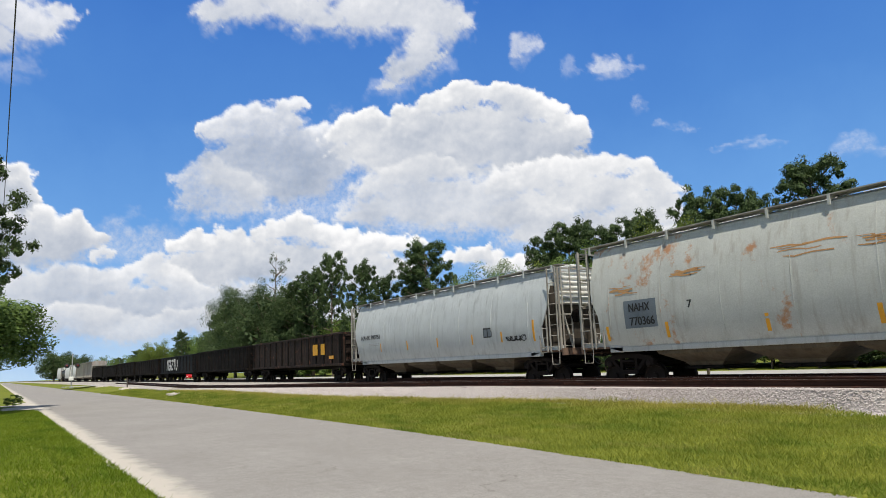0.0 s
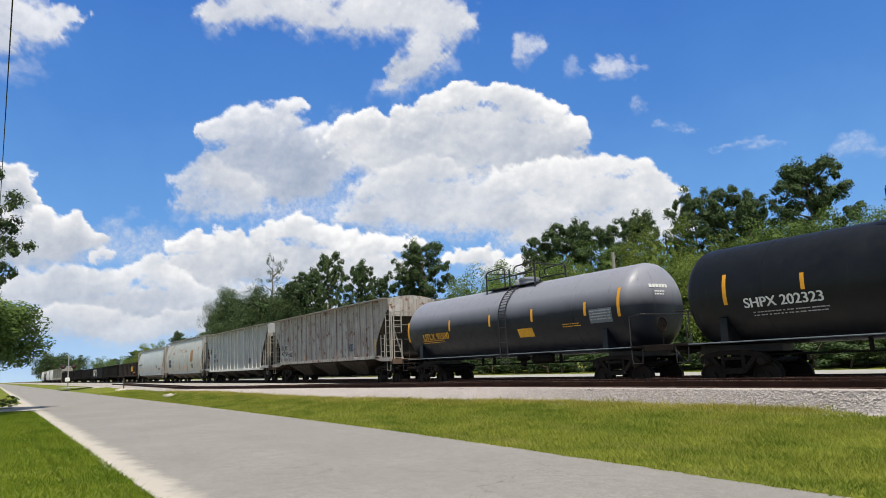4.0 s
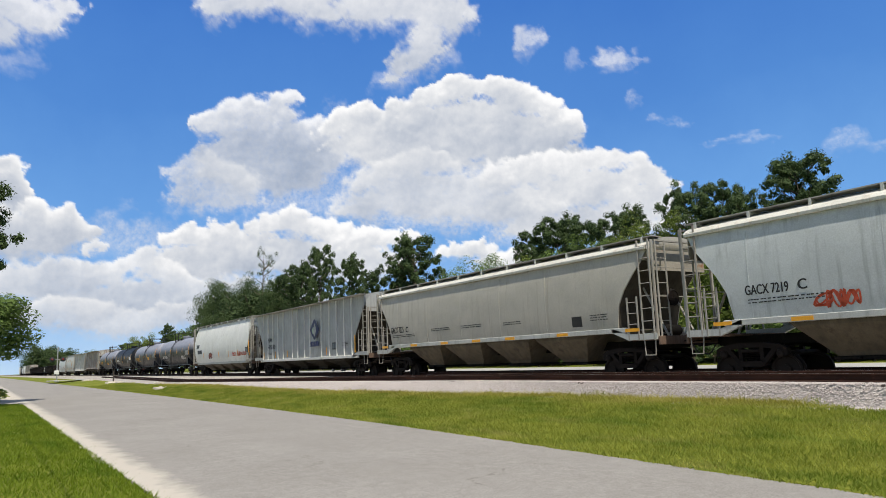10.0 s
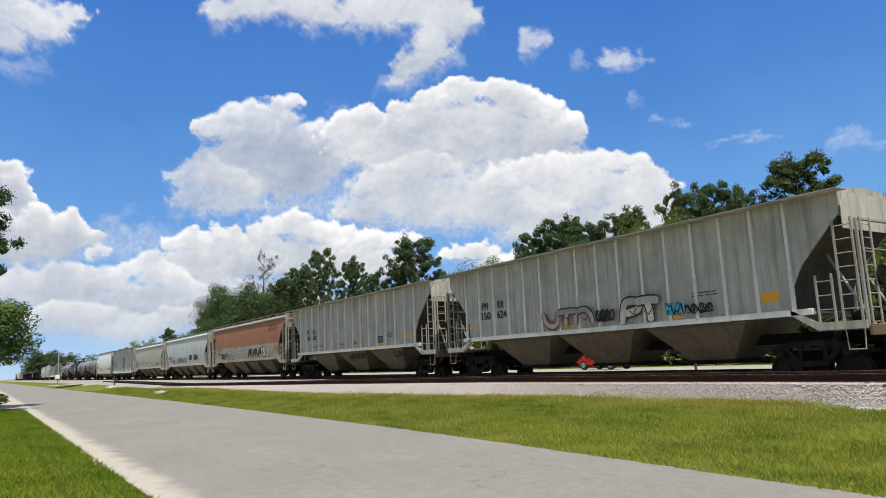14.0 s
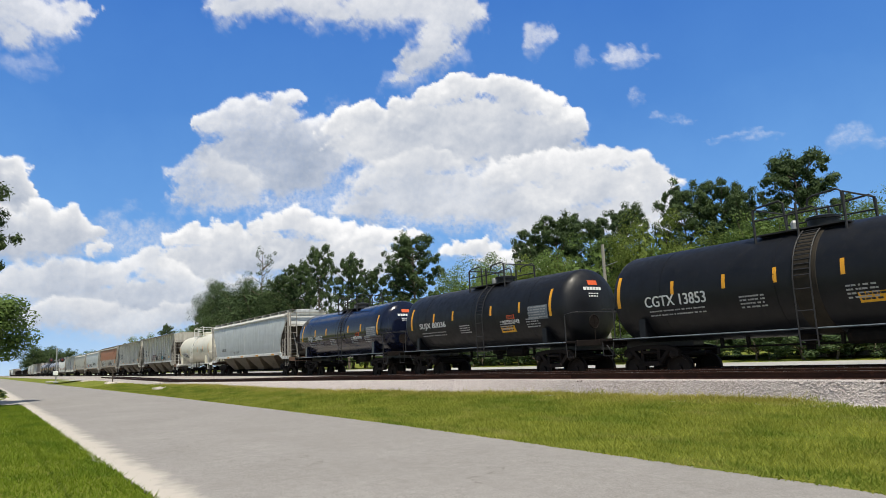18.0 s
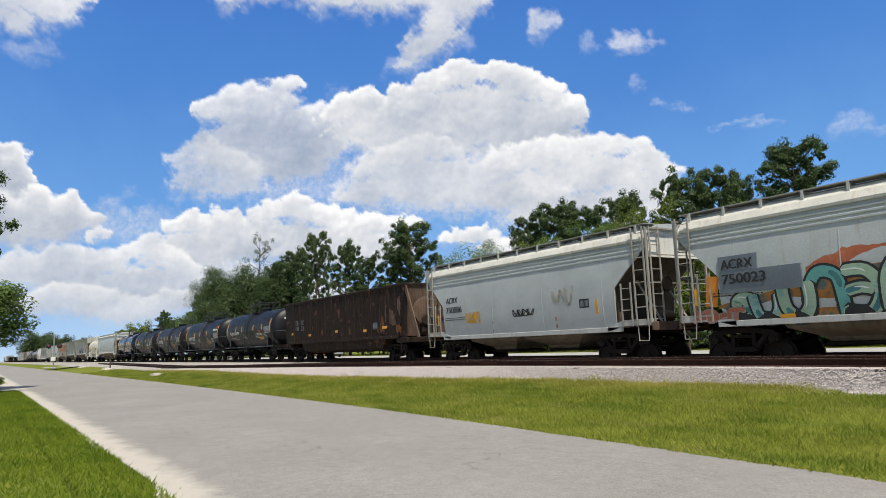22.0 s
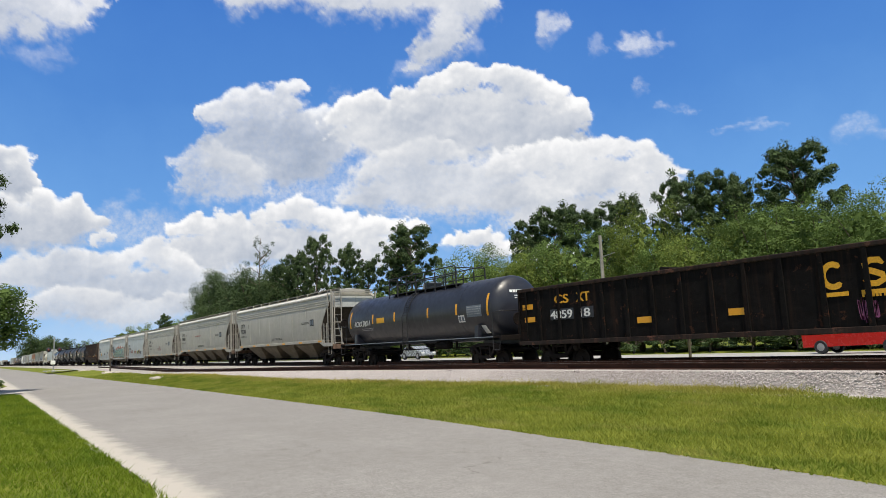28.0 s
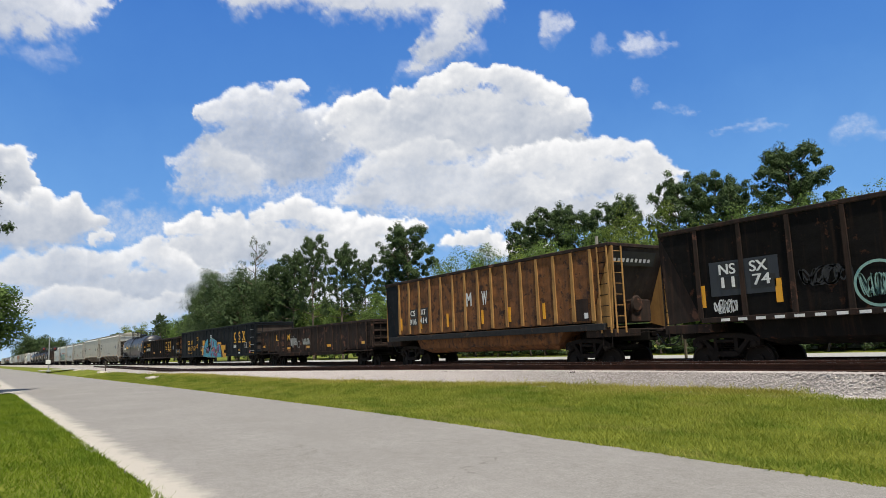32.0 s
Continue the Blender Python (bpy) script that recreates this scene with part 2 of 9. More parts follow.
# ---------------------------------------------------------------- mesh tools
class Shape:
    """Collects vertices and faces; every call adds one solid piece."""

    def __init__(self):
        self.v, self.f = [], []

    def add(self, verts, faces):
        n = len(self.v)
        self.v += [tuple(p) for p in verts]
        self.f += [tuple(n + i for i in f) for f in faces]
        return self

    def box(self, x0, x1, y0, y1, z0, z1, c=0.0):
        """A box, its edges cut off by c."""
        if not c:
            return self.add([(x, y, z) for x in (x0, x1) for y in (y0, y1) for z in (z0, z1)],
                            [(0, 1, 3, 2), (4, 6, 7, 5), (0, 4, 5, 1), (2, 3, 7, 6), (0, 2, 6, 4), (1, 5, 7, 3)])
        c = min(c, (x1 - x0) / 2.1, (y1 - y0) / 2.1, (z1 - z0) / 2.1)
        ring = [(x0 + c, y0), (x1 - c, y0), (x1, y0 + c), (x1, y1 - c), (x1 - c, y1), (x0 + c, y1), (x0, y1 - c), (x0, y0 + c)]
        mx, my, sx, sy = (x0 + x1) / 2, (y0 + y1) / 2, 1 - 2 * c / (x1 - x0), 1 - 2 * c / (y1 - y0)
        small = [(mx + (x - mx) * sx, my + (y - my) * sy) for x, y in ring]
        v = [(x, y, z0) for x, y in small] + [(x, y, z0 + c) for x, y in ring] + [(x, y, z1 - c) for x, y in ring] + [(x, y, z1) for x, y in small]
        f = [tuple(range(7, -1, -1)), tuple(range(24, 32))]
        for k in range(3):
            f += [(8 * k + i, 8 * k + (i + 1) % 8, 8 * k + 8 + (i + 1) % 8, 8 * k + 8 + i) for i in range(8)]
        return self.add(v, f)

    def bar(self, a, b, r, n=6, r2=None):
        """A round bar from a to b."""
        a, b = Vector(a), Vector(b)
        d = (b - a).normalized()
        u = d.orthogonal().normalized()
        w = d.cross(u)
        r2 = r if r2 is None else r2
        v = [a + (u * math.cos(t) + w * math.sin(t)) * r for t in [2 * math.pi * i / n for i in range(n)]]
        v += [b + (u * math.cos(t) + w * math.sin(t)) * r2 for t in [2 * math.pi * i / n for i in range(n)]]
        return self.add(v, [tuple(range(n - 1, -1, -1)), tuple(range(n, 2 * n))] + [(i, (i + 1) % n, n + (i + 1) % n, n + i) for i in range(n)])

    def pipe(self, pts, r, n=6):
        """A round bar bent through the points."""
        pts = [Vector(p) for p in pts]
        v, up = [], None
        for i, p in enumerate(pts):
            d = (pts[min(i + 1, len(pts) - 1)] - pts[max(i - 1, 0)]).normalized()
            up = d.orthogonal().normalized() if up is None else (up - d * up.dot(d)).normalized()
            w = d.cross(up)
            v += [p + (up * math.cos(t) + w * math.sin(t)) * r for t in [2 * math.pi * k / n for k in range(n)]]
        m = len(pts)
        return self.add(v, [tuple(range(n - 1, -1, -1)), tuple(range((m - 1) * n, m * n))] + [(k * n + i, k * n + (i + 1) % n, (k + 1) * n + (i + 1) % n, (k + 1) * n + i) for k in range(m - 1) for i in range(n)])

    def plate(self, poly, y0, y1):
        """A polygon of (x, z) with a thickness along y."""
        n = len(poly)
        v = [(x, y0, z) for x, z in poly] + [(x, y1, z) for x, z in poly]
        return self.add(v, [tuple(range(n)), tuple(range(2 * n - 1, n - 1, -1))] + [(i, n + i, n + (i + 1) % n, (i + 1) % n) for i in range(n)])

    def extrude_x(self, poly, x0, x1):
        """A polygon of (y, z) drawn out along x."""
        n = len(poly)
        v = [(x0, y, z) for y, z in poly] + [(x1, y, z) for y, z in poly]
        return self.add(v, [tuple(range(n)), tuple(range(2 * n - 1, n - 1, -1))] + [(i, n + i, n + (i + 1) % n, (i + 1) % n) for i in range(n)])

    def turned(self, prof, axis="y", n=20, at=(0, 0, 0)):
        """A profile of (r, h) turned round an axis through at."""
        v = []
        for r, h in prof:
            for i in range(n):
                a = 2 * math.pi * i / n
                p = (r * math.cos(a), h, r * math.sin(a)) if axis == "y" else (h, r * math.cos(a), r * math.sin(a)) if axis == "x" else (r * math.cos(a), r * math.sin(a), h)
                v.append((p[0] + at[0], p[1] + at[1], p[2] + at[2]))
        f = [(k * n + i, k * n + (i + 1) % n, (k + 1) * n + (i + 1) % n, (k + 1) * n + i) for k in range(len(prof) - 1) for i in range(n)]
        f += [tuple(range(n - 1, -1, -1)), tuple(range((len(prof) - 1) * n, len(prof) * n))]
        return self.add(v, f)

    def mesh(self, name, smooth=False):
        me = bpy.data.meshes.new(name)
        me.from_pydata(self.v, [], self.f)
        bm = bmesh.new()
        bm.from_mesh(me)
        bmesh.ops.recalc_face_normals(bm, faces=bm.faces)
        bm.to_mesh(me)
        bm.free()
        if smooth:
            me.polygons.foreach_set("use_smooth", [True] * len(me.polygons))
            me.set_sharp_from_angle(angle=radians(38))
        return me


def part(name, shape, material, parent=None, label="", at=None, smooth=False):
    """One mesh object under a thing or a part; shape: a Shape, or a mesh that is shared."""
    me = shape.mesh(name, smooth) if isinstance(shape, Shape) else shape
    if material and not me.materials:
        me.materials.append(M[material] if isinstance(material, str) else material)
    ob = new(name, me)
    ob.parent = parent
    if at is not None:
        ob.matrix_basis = at if isinstance(at, Matrix) else Matrix.Translation(at)
    if label:
        ob["label"] = label
    return ob


def thing(name, at, label, category, group="", kind=""):
    ob = new(name)
    ob.empty_display_size = 0.3
    ob.matrix_basis = at
    return tagged(ob, label, category, group, kind)


def flat_mesh(name, verts, faces, material):
    """A big mesh from arrays, all faces of one size."""
    verts, faces = np.asarray(verts, np.float32), np.asarray(faces, np.int32)
    me = bpy.data.meshes.new(name)
    k = faces.shape[1]
    me.vertices.add(len(verts))
    me.vertices.foreach_set("co", verts.ravel())
    me.loops.add(faces.size)
    me.loops.foreach_set("vertex_index", faces.ravel())
    me.polygons.add(len(faces))
    me.polygons.foreach_set("loop_start", np.arange(0, faces.size, k, dtype=np.int32))
    me.update(calc_edges=True)
    me.materials.append(material)
    return me


# ---------------------------------------------------------------- ground, road and track bed
SIDING = 15.35        # centre line of the old siding


def siding_z(x):
    """Top of rail of the siding, which sags towards the crossing."""
    return float(np.interp(x, (-2000, -130, -115, -100, -85, -68, -54, -36, -20, -9, 20, 2000), (0.80, 0.80, 0.78, 0.70, 0.60, 0.50, 0.59, 0.77, 0.91, 0.94, 0.92, 0.88)))


def ballast_foot(x):
    return float(np.interp(x, (-2000, -110, -99, -70, -55, -40, -30, -22, -15, -8, 20, 60, 2000), (13.4, 13.4, 13.2, 12.6, 12.5, 11.9, 11.5, 12.3, 13.5, 13.6, 13.6, 13.6, 13.6)))


def road_edge(x):
    """Far edge of the road, which narrows past the camera."""
    return float(np.interp(x, (-900, -40, -25, -16, -10, -6.5, -3.6, 0, 6, 120), (8.72, 8.72, 8.52, 8.33, 8.03, 7.78, 7.57, 7.25, 6.9, 6.9)))


def ground_z(x, y):
    foot, bed = ballast_foot(x), siding_z(x) - 0.185
    low = min(0.36, bed - 0.12)
    if y < 2.3:
        return -0.06 if y > 1.82 else 0.015 + 0.05 * min(1, (1.82 - y) / 4)
    verge = road_edge(x) - 0.06
    if y < verge:
        return -0.06
    if y < foot:
        u = (y - verge) / max(0.6, foot - verge)
        return 0.03 + (low - 0.03) * u * u * (3 - 2 * u)
    if y < 13.95:
        return low + (bed - low) * (y - foot) / (13.95 - foot)
    if y < 16.75:
        return bed
    if y < 17.9:
        return bed + (0.675 - bed) * (y - 16.75) / 1.15
    if y < 22.3:
        return 0.675
    if y < 24.6:
        return 0.675 - 0.40 * (y - 22.3) / 2.3
    return 0.275 if y < 700 else 0.0


def grid_ground():
    xs = sorted(set([-3000, -1500, -800, -500, -350, -250, -190] + list(np.arange(-150, 30, 1.0)) + [34, 40, 50, 65, 90, 140, 250, 500, 1000, 3000]))
    ys = sorted(set([-3000, -800, -250, -90, -40, -20, -12, -8, -5, -3, -1.5, 0, 0.6, 1.2, 1.7, 1.80, 1.84, 2.3] + list(np.arange(6.6, 9.0, 0.1)) + [9.4, 9.8] + list(np.arange(10, 18.2, 0.4)) + [19, 20, 21, 22.3, 23, 23.8, 24.6, 27, 31, 46, 52, 70, 110, 200, 400, 700, 1200, 3000]))
    v = [(x, y, ground_z(x, y) + (0.02 * noise.noise((x * 0.6, y * 0.6, 0)) if not 1.75 < y < 9.0 and y < 700 else 0)) for x in xs for y in ys]
    n = len(ys)
    f = [(i * n + j, (i + 1) * n + j, (i + 1) * n + j + 1, i * n + j + 1) for i in range(len(xs) - 1) for j in range(n - 1)]
    return v, f


def ground_material():
    """Grass, bare soil and ballast by place, on one sheet."""
    m, nn, ll = nodes_of("ground_grass_and_ballast")
    nt, bsdf = m.node_tree, nn["Principled BSDF"]
    vec = coords(nt, loose=False)
    grass = mixrgb(nt, ramp(nt, noisy(nt, vec, 0.35, 5), 0.35, 0.65), (0.13, 0.165, 0.018), (0.23, 0.235, 0.030))
    grass = mixrgb(nt, ramp(nt, noisy(nt, vec, 14, 5), 0.3, 0.7, 0, 0.6), grass, (0.065, 0.095, 0.012))
    vor = nn.new("ShaderNodeTexVoronoi")
    vor.inputs["Scale"].default_value = 26
    ll.new(vec, vor.inputs["Vector"])
    stone = mixrgb(nt, ramp(nt, vor.outputs["Color"], 0.1, 0.9), (0.31, 0.285, 0.265), (0.52, 0.485, 0.455))
    stone = mixrgb(nt, ramp(nt, vor.outputs["Distance"], 0.3, 0.7, 0, 0.38), stone, (0.20, 0.172, 0.160))
    stone = mixrgb(nt, ramp(nt, noisy(nt, vec, 0.5, 4), 0.5, 0.78, 0, 0.35), stone, (0.20, 0.15, 0.12))
    at = nn.new("ShaderNodeAttribute")
    at.attribute_name = "stones"
    edge = nn.new("ShaderNodeMath")
    edge.operation = "ADD"
    ll.new(at.outputs["Fac"], edge.inputs[0])
    ll.new(ramp(nt, noisy(nt, vec, 2.4, 6, 0.7), 0.2, 0.8, -0.22, 0.22), edge.inputs[1])
    f = ramp(nt, edge.outputs[0], 0.42, 0.58)
    ll.new(mixrgb(nt, f, grass, stone), bsdf.inputs["Base Color"])
    bsdf.inputs["Roughness"].default_value = 0.95
    bsdf.inputs["Specular IOR Level"].default_value = 0.15
    b = nn.new("ShaderNodeBump")
    b.inputs["Distance"].default_value = 0.012
    ll.new(vor.outputs["Distance"], b.inputs["Height"])
    ll.new(b.outputs[0], bsdf.inputs["Normal"])
    return m


def build_ground():
    v, f = grid_ground()
    me = bpy.data.meshes.new("ground")
    me.from_pydata(v, [], f)
    me.materials.append(ground_material())
    a = me.attributes.new("stones", "FLOAT", "POINT")
    a.data.foreach_set("value", [1.0 if ballast_foot(x) + 0.2 < y < 24.4 else 0.78 if ballast_foot(x) - 0.45 < y < 24.8 else 0.0 for x, y, z in v])
    tagged(new("ground", me), "mown green grass verge rising to a grey ballast bed", "ground", kind="structure")


def asphalt_material():
    m, nn, ll = nodes_of("sun_bleached_asphalt")
    nt, bsdf = m.node_tree, nn["Principled BSDF"]
    vec = coords(nt, loose=False)
    col = mixrgb(nt, ramp(nt, noisy(nt, vec, 0.4, 5), 0.3, 0.7), (0.318, 0.300, 0.281), (0.392, 0.372, 0.352))
    col = mixrgb(nt, ramp(nt, noisy(nt, vec, 45, 6, 0.8), 0.35, 0.7, 0, 0.95), col, (0.13, 0.12, 0.108))
    col = mixrgb(nt, 1.0, col, ramp(nt, noisy(nt, vec, 5, 7, 0.7), 0.3, 0.7, 0.86, 1.10), "MULTIPLY")
    col = mixrgb(nt, ramp(nt, noisy(nt, vec, 95, 3, 0.7), 0.56, 0.68, 0, 0.55), col, (0.52, 0.49, 0.45))
    long = coords(nt, (0.05, 1.3, 1), False)
    col = mixrgb(nt, ramp(nt, noisy(nt, long, 1.0, 5), 0.5, 0.75, 0, 0.35), col, (0.24, 0.225, 0.21))
    sx = nn.new("ShaderNodeSeparateXYZ")
    ll.new(vec, sx.inputs[0])
    ad = nn.new("ShaderNodeMath")
    ad.operation = "ADD"
    ll.new(sx.outputs[1], ad.inputs[0])
    ll.new(ramp(nt, noisy(nt, vec, 1.6, 6, 0.7), 0.25, 0.75, -0.22, 0.22), ad.inputs[1])
    col = mixrgb(nt, ramp(nt, ad.outputs[0], 2.42, 2.10, 0, 0.85), col, (0.52, 0.475, 0.415))
    vor = nn.new("ShaderNodeTexVoronoi")
    vor.feature = "DISTANCE_TO_EDGE"
    vor.inputs["Scale"].default_value = 0.33
    warp = nn.new("ShaderNodeVectorMath")
    nz = nn.new("ShaderNodeTexNoise")
    nz.inputs["Scale"].default_value, nz.inputs["Detail"].default_value = 1.5, 5
    ll.new(vec, nz.inputs["Vector"])
    ll.new(vec, warp.inputs[0])
    ll.new(nz.outputs["Color"], warp.inputs[1])
    ll.new(warp.outputs[0], vor.inputs["Vector"])
    gate = ramp(nt, noisy(nt, vec, 0.30, 3), 0.50, 0.62)
    crack = ramp(nt, vor.outputs["Distance"], 0.001, 0.006, 0.5, 0)
    mul = nn.new("ShaderNodeMath")
    mul.operation = "MULTIPLY"
    ll.new(gate, mul.inputs[0])
    ll.new(crack, mul.inputs[1])
    col = mixrgb(nt, mul.outputs[0], col, (0.11, 0.10, 0.09))
    ll.new(col, bsdf.inputs["Base Color"])
    bsdf.inputs["Roughness"].default_value = 0.9
    bsdf.inputs["Specular IOR Level"].default_value = 0.25
    b = nn.new("ShaderNodeBump")
    b.inputs["Distance"].default_value = 0.006
    ll.new(noisy(nt, vec, 70, 3), b.inputs["Height"])
    ll.new(b.outputs[0], bsdf.inputs["Normal"])
    return m


def strip(name, x0, x1, y0, y1, z, material, label, category, step=4.0, ragged=0.0):
    """A sheet of paving with a body 12 cm deep and a slightly uneven edge; y1 may be a function of x."""
    s = Shape()
    n = max(2, int((x1 - x0) / step))
    rows = []
    for i in range(n + 1):
        x = x0 + (x1 - x0) * i / n
        far = y1(x) if callable(y1) else y1
        d = ragged * noise.noise((x * 0.55, 3.1, 0)) + ragged * 0.6 * noise.noise((x * 2.3, 7.7, 0))
        e = 0.4 * ragged * noise.noise((x * 0.5, 9.1, 0)) + ragged * 0.4 * noise.noise((x * 2.1, 1.7, 0))
        rows += [(x, y0 + d, z - 0.12), (x, y0 + d, z), (x, (y0 + far) / 2, z + 0.02), (x, far + e, z), (x, far + e, z - 0.12)]
    s.add(rows, [(i * 5 + j, i * 5 + 5 + j, i * 5 + 6 + j, i * 5 + 1 + j) for i in range(n) for j in range(4)])
    ob = new(name, s.mesh(name))
    ob.data.materials.append(material)
    return tagged(ob, label, category, kind="structure")


build_ground()
ASPHALT = asphalt_material()
PAVING = surface("pale_highway_concrete", (0.40, 0.39, 0.37), 0.9, var=0.12, scale=0.3, loose=False)
strip("road", -900, 120, 1.78, road_edge, 0.022, ASPHALT, "sun-bleached grey asphalt road with fine cracks and a sandy edge", "road", 0.3, 0.16)
strip("driveway", -58.0, -43.6, -40.0, 1.95, 0.028, ASPHALT, "pale sandy driveway meeting the road", "driveway", 0.5, 0.12)
strip("highway", -900, 300, 33.5, 44.5, 0.31, PAVING, "pale concrete highway beyond the railway", "road", 20)
strip("crossing_road", -122, -114, 8.2, 33, 0.40, PAVING, "gravel crossing road over the tracks", "road", 2)


def rail_mesh():
    """One metre of rail: foot, web and head, top at z = 0."""
    return [(-0.07, -0.17), (0.07, -0.17), (0.07, -0.155), (0.012, -0.14), (0.012, -0.045), (0.036, -0.035), (0.036, -0.004), (0.030, 0.0), (-0.030, 0.0), (-0.036, -0.004), (-0.036, -0.035), (-0.012, -0.045), (-0.012, -0.14), (-0.07, -0.155)]


def rail_along(name, parent, y, xs, height):
    """A rail along x at y; height(x): its top."""
    s, prof = Shape(), rail_mesh()
    n = len(prof)
    v = [(x, y + py, height(x) + pz) for x in xs for py, pz in prof]
    s.add(v, [(k * n + i, k * n + (i + 1) % n, (k + 1) * n + (i + 1) % n, (k + 1) * n + i) for k in range(len(xs) - 1) for i in range(n)])
    me = s.mesh(name)
    me.materials.append(M["railrust"])
    me.materials.append(M["shiny"])
    for p in me.polygons:
        if p.normal.z > 0.9 and p.center.z > height(p.center.x) - 0.01:
            p.material_index = 1
    return part(name, me, None, parent)


def build_track():
    main = thing("railway_track", pose(0, 0, 0), "main railway track with rusty steel rails on wooden ties", "railway track", kind="structure")
    side = thing("siding_track", pose(0, 0, 0), "old rusty siding track sunk in grey ballast", "railway track", kind="structure")
    for dy in (-0.7535, 0.7535):
        rail_along("rail", main, TY + dy, [-900, -400, 40, 700], lambda x: RAIL)
        rail_along("rail", side, SIDING + dy, list(np.arange(-113, 61, 3.0)), siding_z)
    tie = Shape().box(-0.11, 0.11, -1.3, 1.3, -0.17, 0.0, 0.012).mesh("tie")
    rnd = random.Random(4)
    for i in range(150):
        x = -72 + i * 0.53
        part("tie", tie, "tie", main, at=pose(x, TY + rnd.uniform(-.04, .04), RAIL - 0.172, 0, 0, rnd.uniform(-1.5, 1.5)))
        part("tie", tie, "tie", side, at=pose(x + 0.2, SIDING + rnd.uniform(-.12, .12), siding_z(x) - 0.174, 0, 0, rnd.uniform(-2.5, 2.5)))
    joint = Shape().box(-0.46, 0.46, -0.036, -0.012, -0.135, -0.05, 0.006)
    for k in range(6):
        joint.turned([(0.018, -0.062), (0.018, -0.03)], "y", 6, (-0.38 + k * 0.152, 0, -0.092))
    jm = joint.mesh("joint_bar")
    for x in (-24.8, -19.4, -16.0, -52.0):
        part("joint_bar", jm, "railrust", side, at=pose(x, SIDING - 0.7535, siding_z(x)))


build_track()


# ---------------------------------------------------------------- train: shared pieces
SHARED = {}


def shared(key, make, smooth=False):
    if key not in SHARED:
        SHARED[key] = make().mesh(key, smooth)
    return SHARED[key]


def wheel_shape():
    return Shape().turned([(0.05, -0.11), (0.14, -0.11), (0.15, -0.05), (0.37, -0.03), (0.40, -0.075), (0.457, -0.07), (0.452, 0.055), (0.495, 0.065), (0.49, 0.09), (0.40, 0.09), (0.37, 0.02), (0.14, 0.04), (0.05, 0.04)], "y", 26)


def sideframe_shape():
    """Cast truck side: top member, sloping arms, columns and the lower tie, with the windows left open."""
    s = Shape()
    y0, y1 = -0.085, 0.085
    s.plate([(-1.12, 0.40), (-1.12, 0.60), (-0.95, 0.70), (-0.4, 0.78), (0.4, 0.78), (0.95, 0.70), (1.12, 0.60), (1.12, 0.40), (0.98, 0.40), (0.92, 0.56), (0.36, 0.64), (-0.36, 0.64), (-0.92, 0.56), (-0.98, 0.40)], y0, y1)
    for k in (-1, 1):
        s.plate([(k * 0.84, 0.60), (k * 0.66, 0.60), (k * 0.28, 0.20), (k * 0.42, 0.16)], y0 * 0.9, y1 * 0.9)
        s.plate([(k * 0.40, 0.66), (k * 0.28, 0.66), (k * 0.28, 0.20), (k * 0.40, 0.20)], y0 * 0.8, y1 * 0.8)
    s.plate([(-0.46, 0.14), (-0.36, 0.25), (0.36, 0.25), (0.46, 0.14), (0.30, 0.10), (-0.30, 0.10)], -0.12, 0.12)
    return s


def spring_shape():
    s = Shape()
    for x in (-0.17, 0.0, 0.17):
        for k in range(5):
            s.turned([(0.05, 0.25 + k * 0.05), (0.078, 0.265 + k * 0.05), (0.05, 0.28 + k * 0.05)], "z", 9, (x, 0, 0))
    return s.box(-0.28, 0.28, -0.1, 0.1, 0.50, 0.60, 0.02)


def add_truck(root, x, sway=0.0):
    base = Shape().box(-0.2, 0.2, -0.9, 0.9, 0.42, 0.66, 0.04)
    base.bar((-0.9, -1.0, 0.457), (-0.9, 1.0, 0.457), 0.08, 8).bar((0.9, -1.0, 0.457), (0.9, 1.0, 0.457), 0.08, 8)
    base.box(-0.62, -0.52, -0.8, 0.8, 0.32, 0.42).box(0.52, 0.62, -0.8, 0.8, 0.32, 0.42)
    base.turned([(0.35, 0.66), (0.35, 0.76), (0.2, 0.80)], "z", 14)
    t = part("truck", shared("truck_bolster", lambda: base), "steel", root, at=(x, 0, 0))
    for sy in (-1, 1):
        part("sideframe", shared("sideframe", sideframe_shape), "steel", t, at=pose(0, sy * 1.0, 0))
        part("spring_pack", shared("spring_pack", spring_shape, True), "steel", t, at=pose(0, sy * 0.99, 0))
        for sx in (-0.9, 0.9):
            part("wheel", shared("wheel", wheel_shape, True), "wheel", t, at=pose(sx, sy * 0.76, 0, 0, 0, 0 if sy < 0 else 180))
            part("bearing_cap", shared("bearing_cap", lambda: Shape().turned([(0.12, 0.10), (0.125, -0.02), (0.10, -0.06), (0.05, -0.08)], "y", 12).box(-0.15, 0.15, -0.02, 0.1, 0.08, 0.16, 0.02)), "wheel", t, at=pose(sx, sy * 1.05, 0.457, 0, 0, 0 if sy < 0 else 180))
    return t


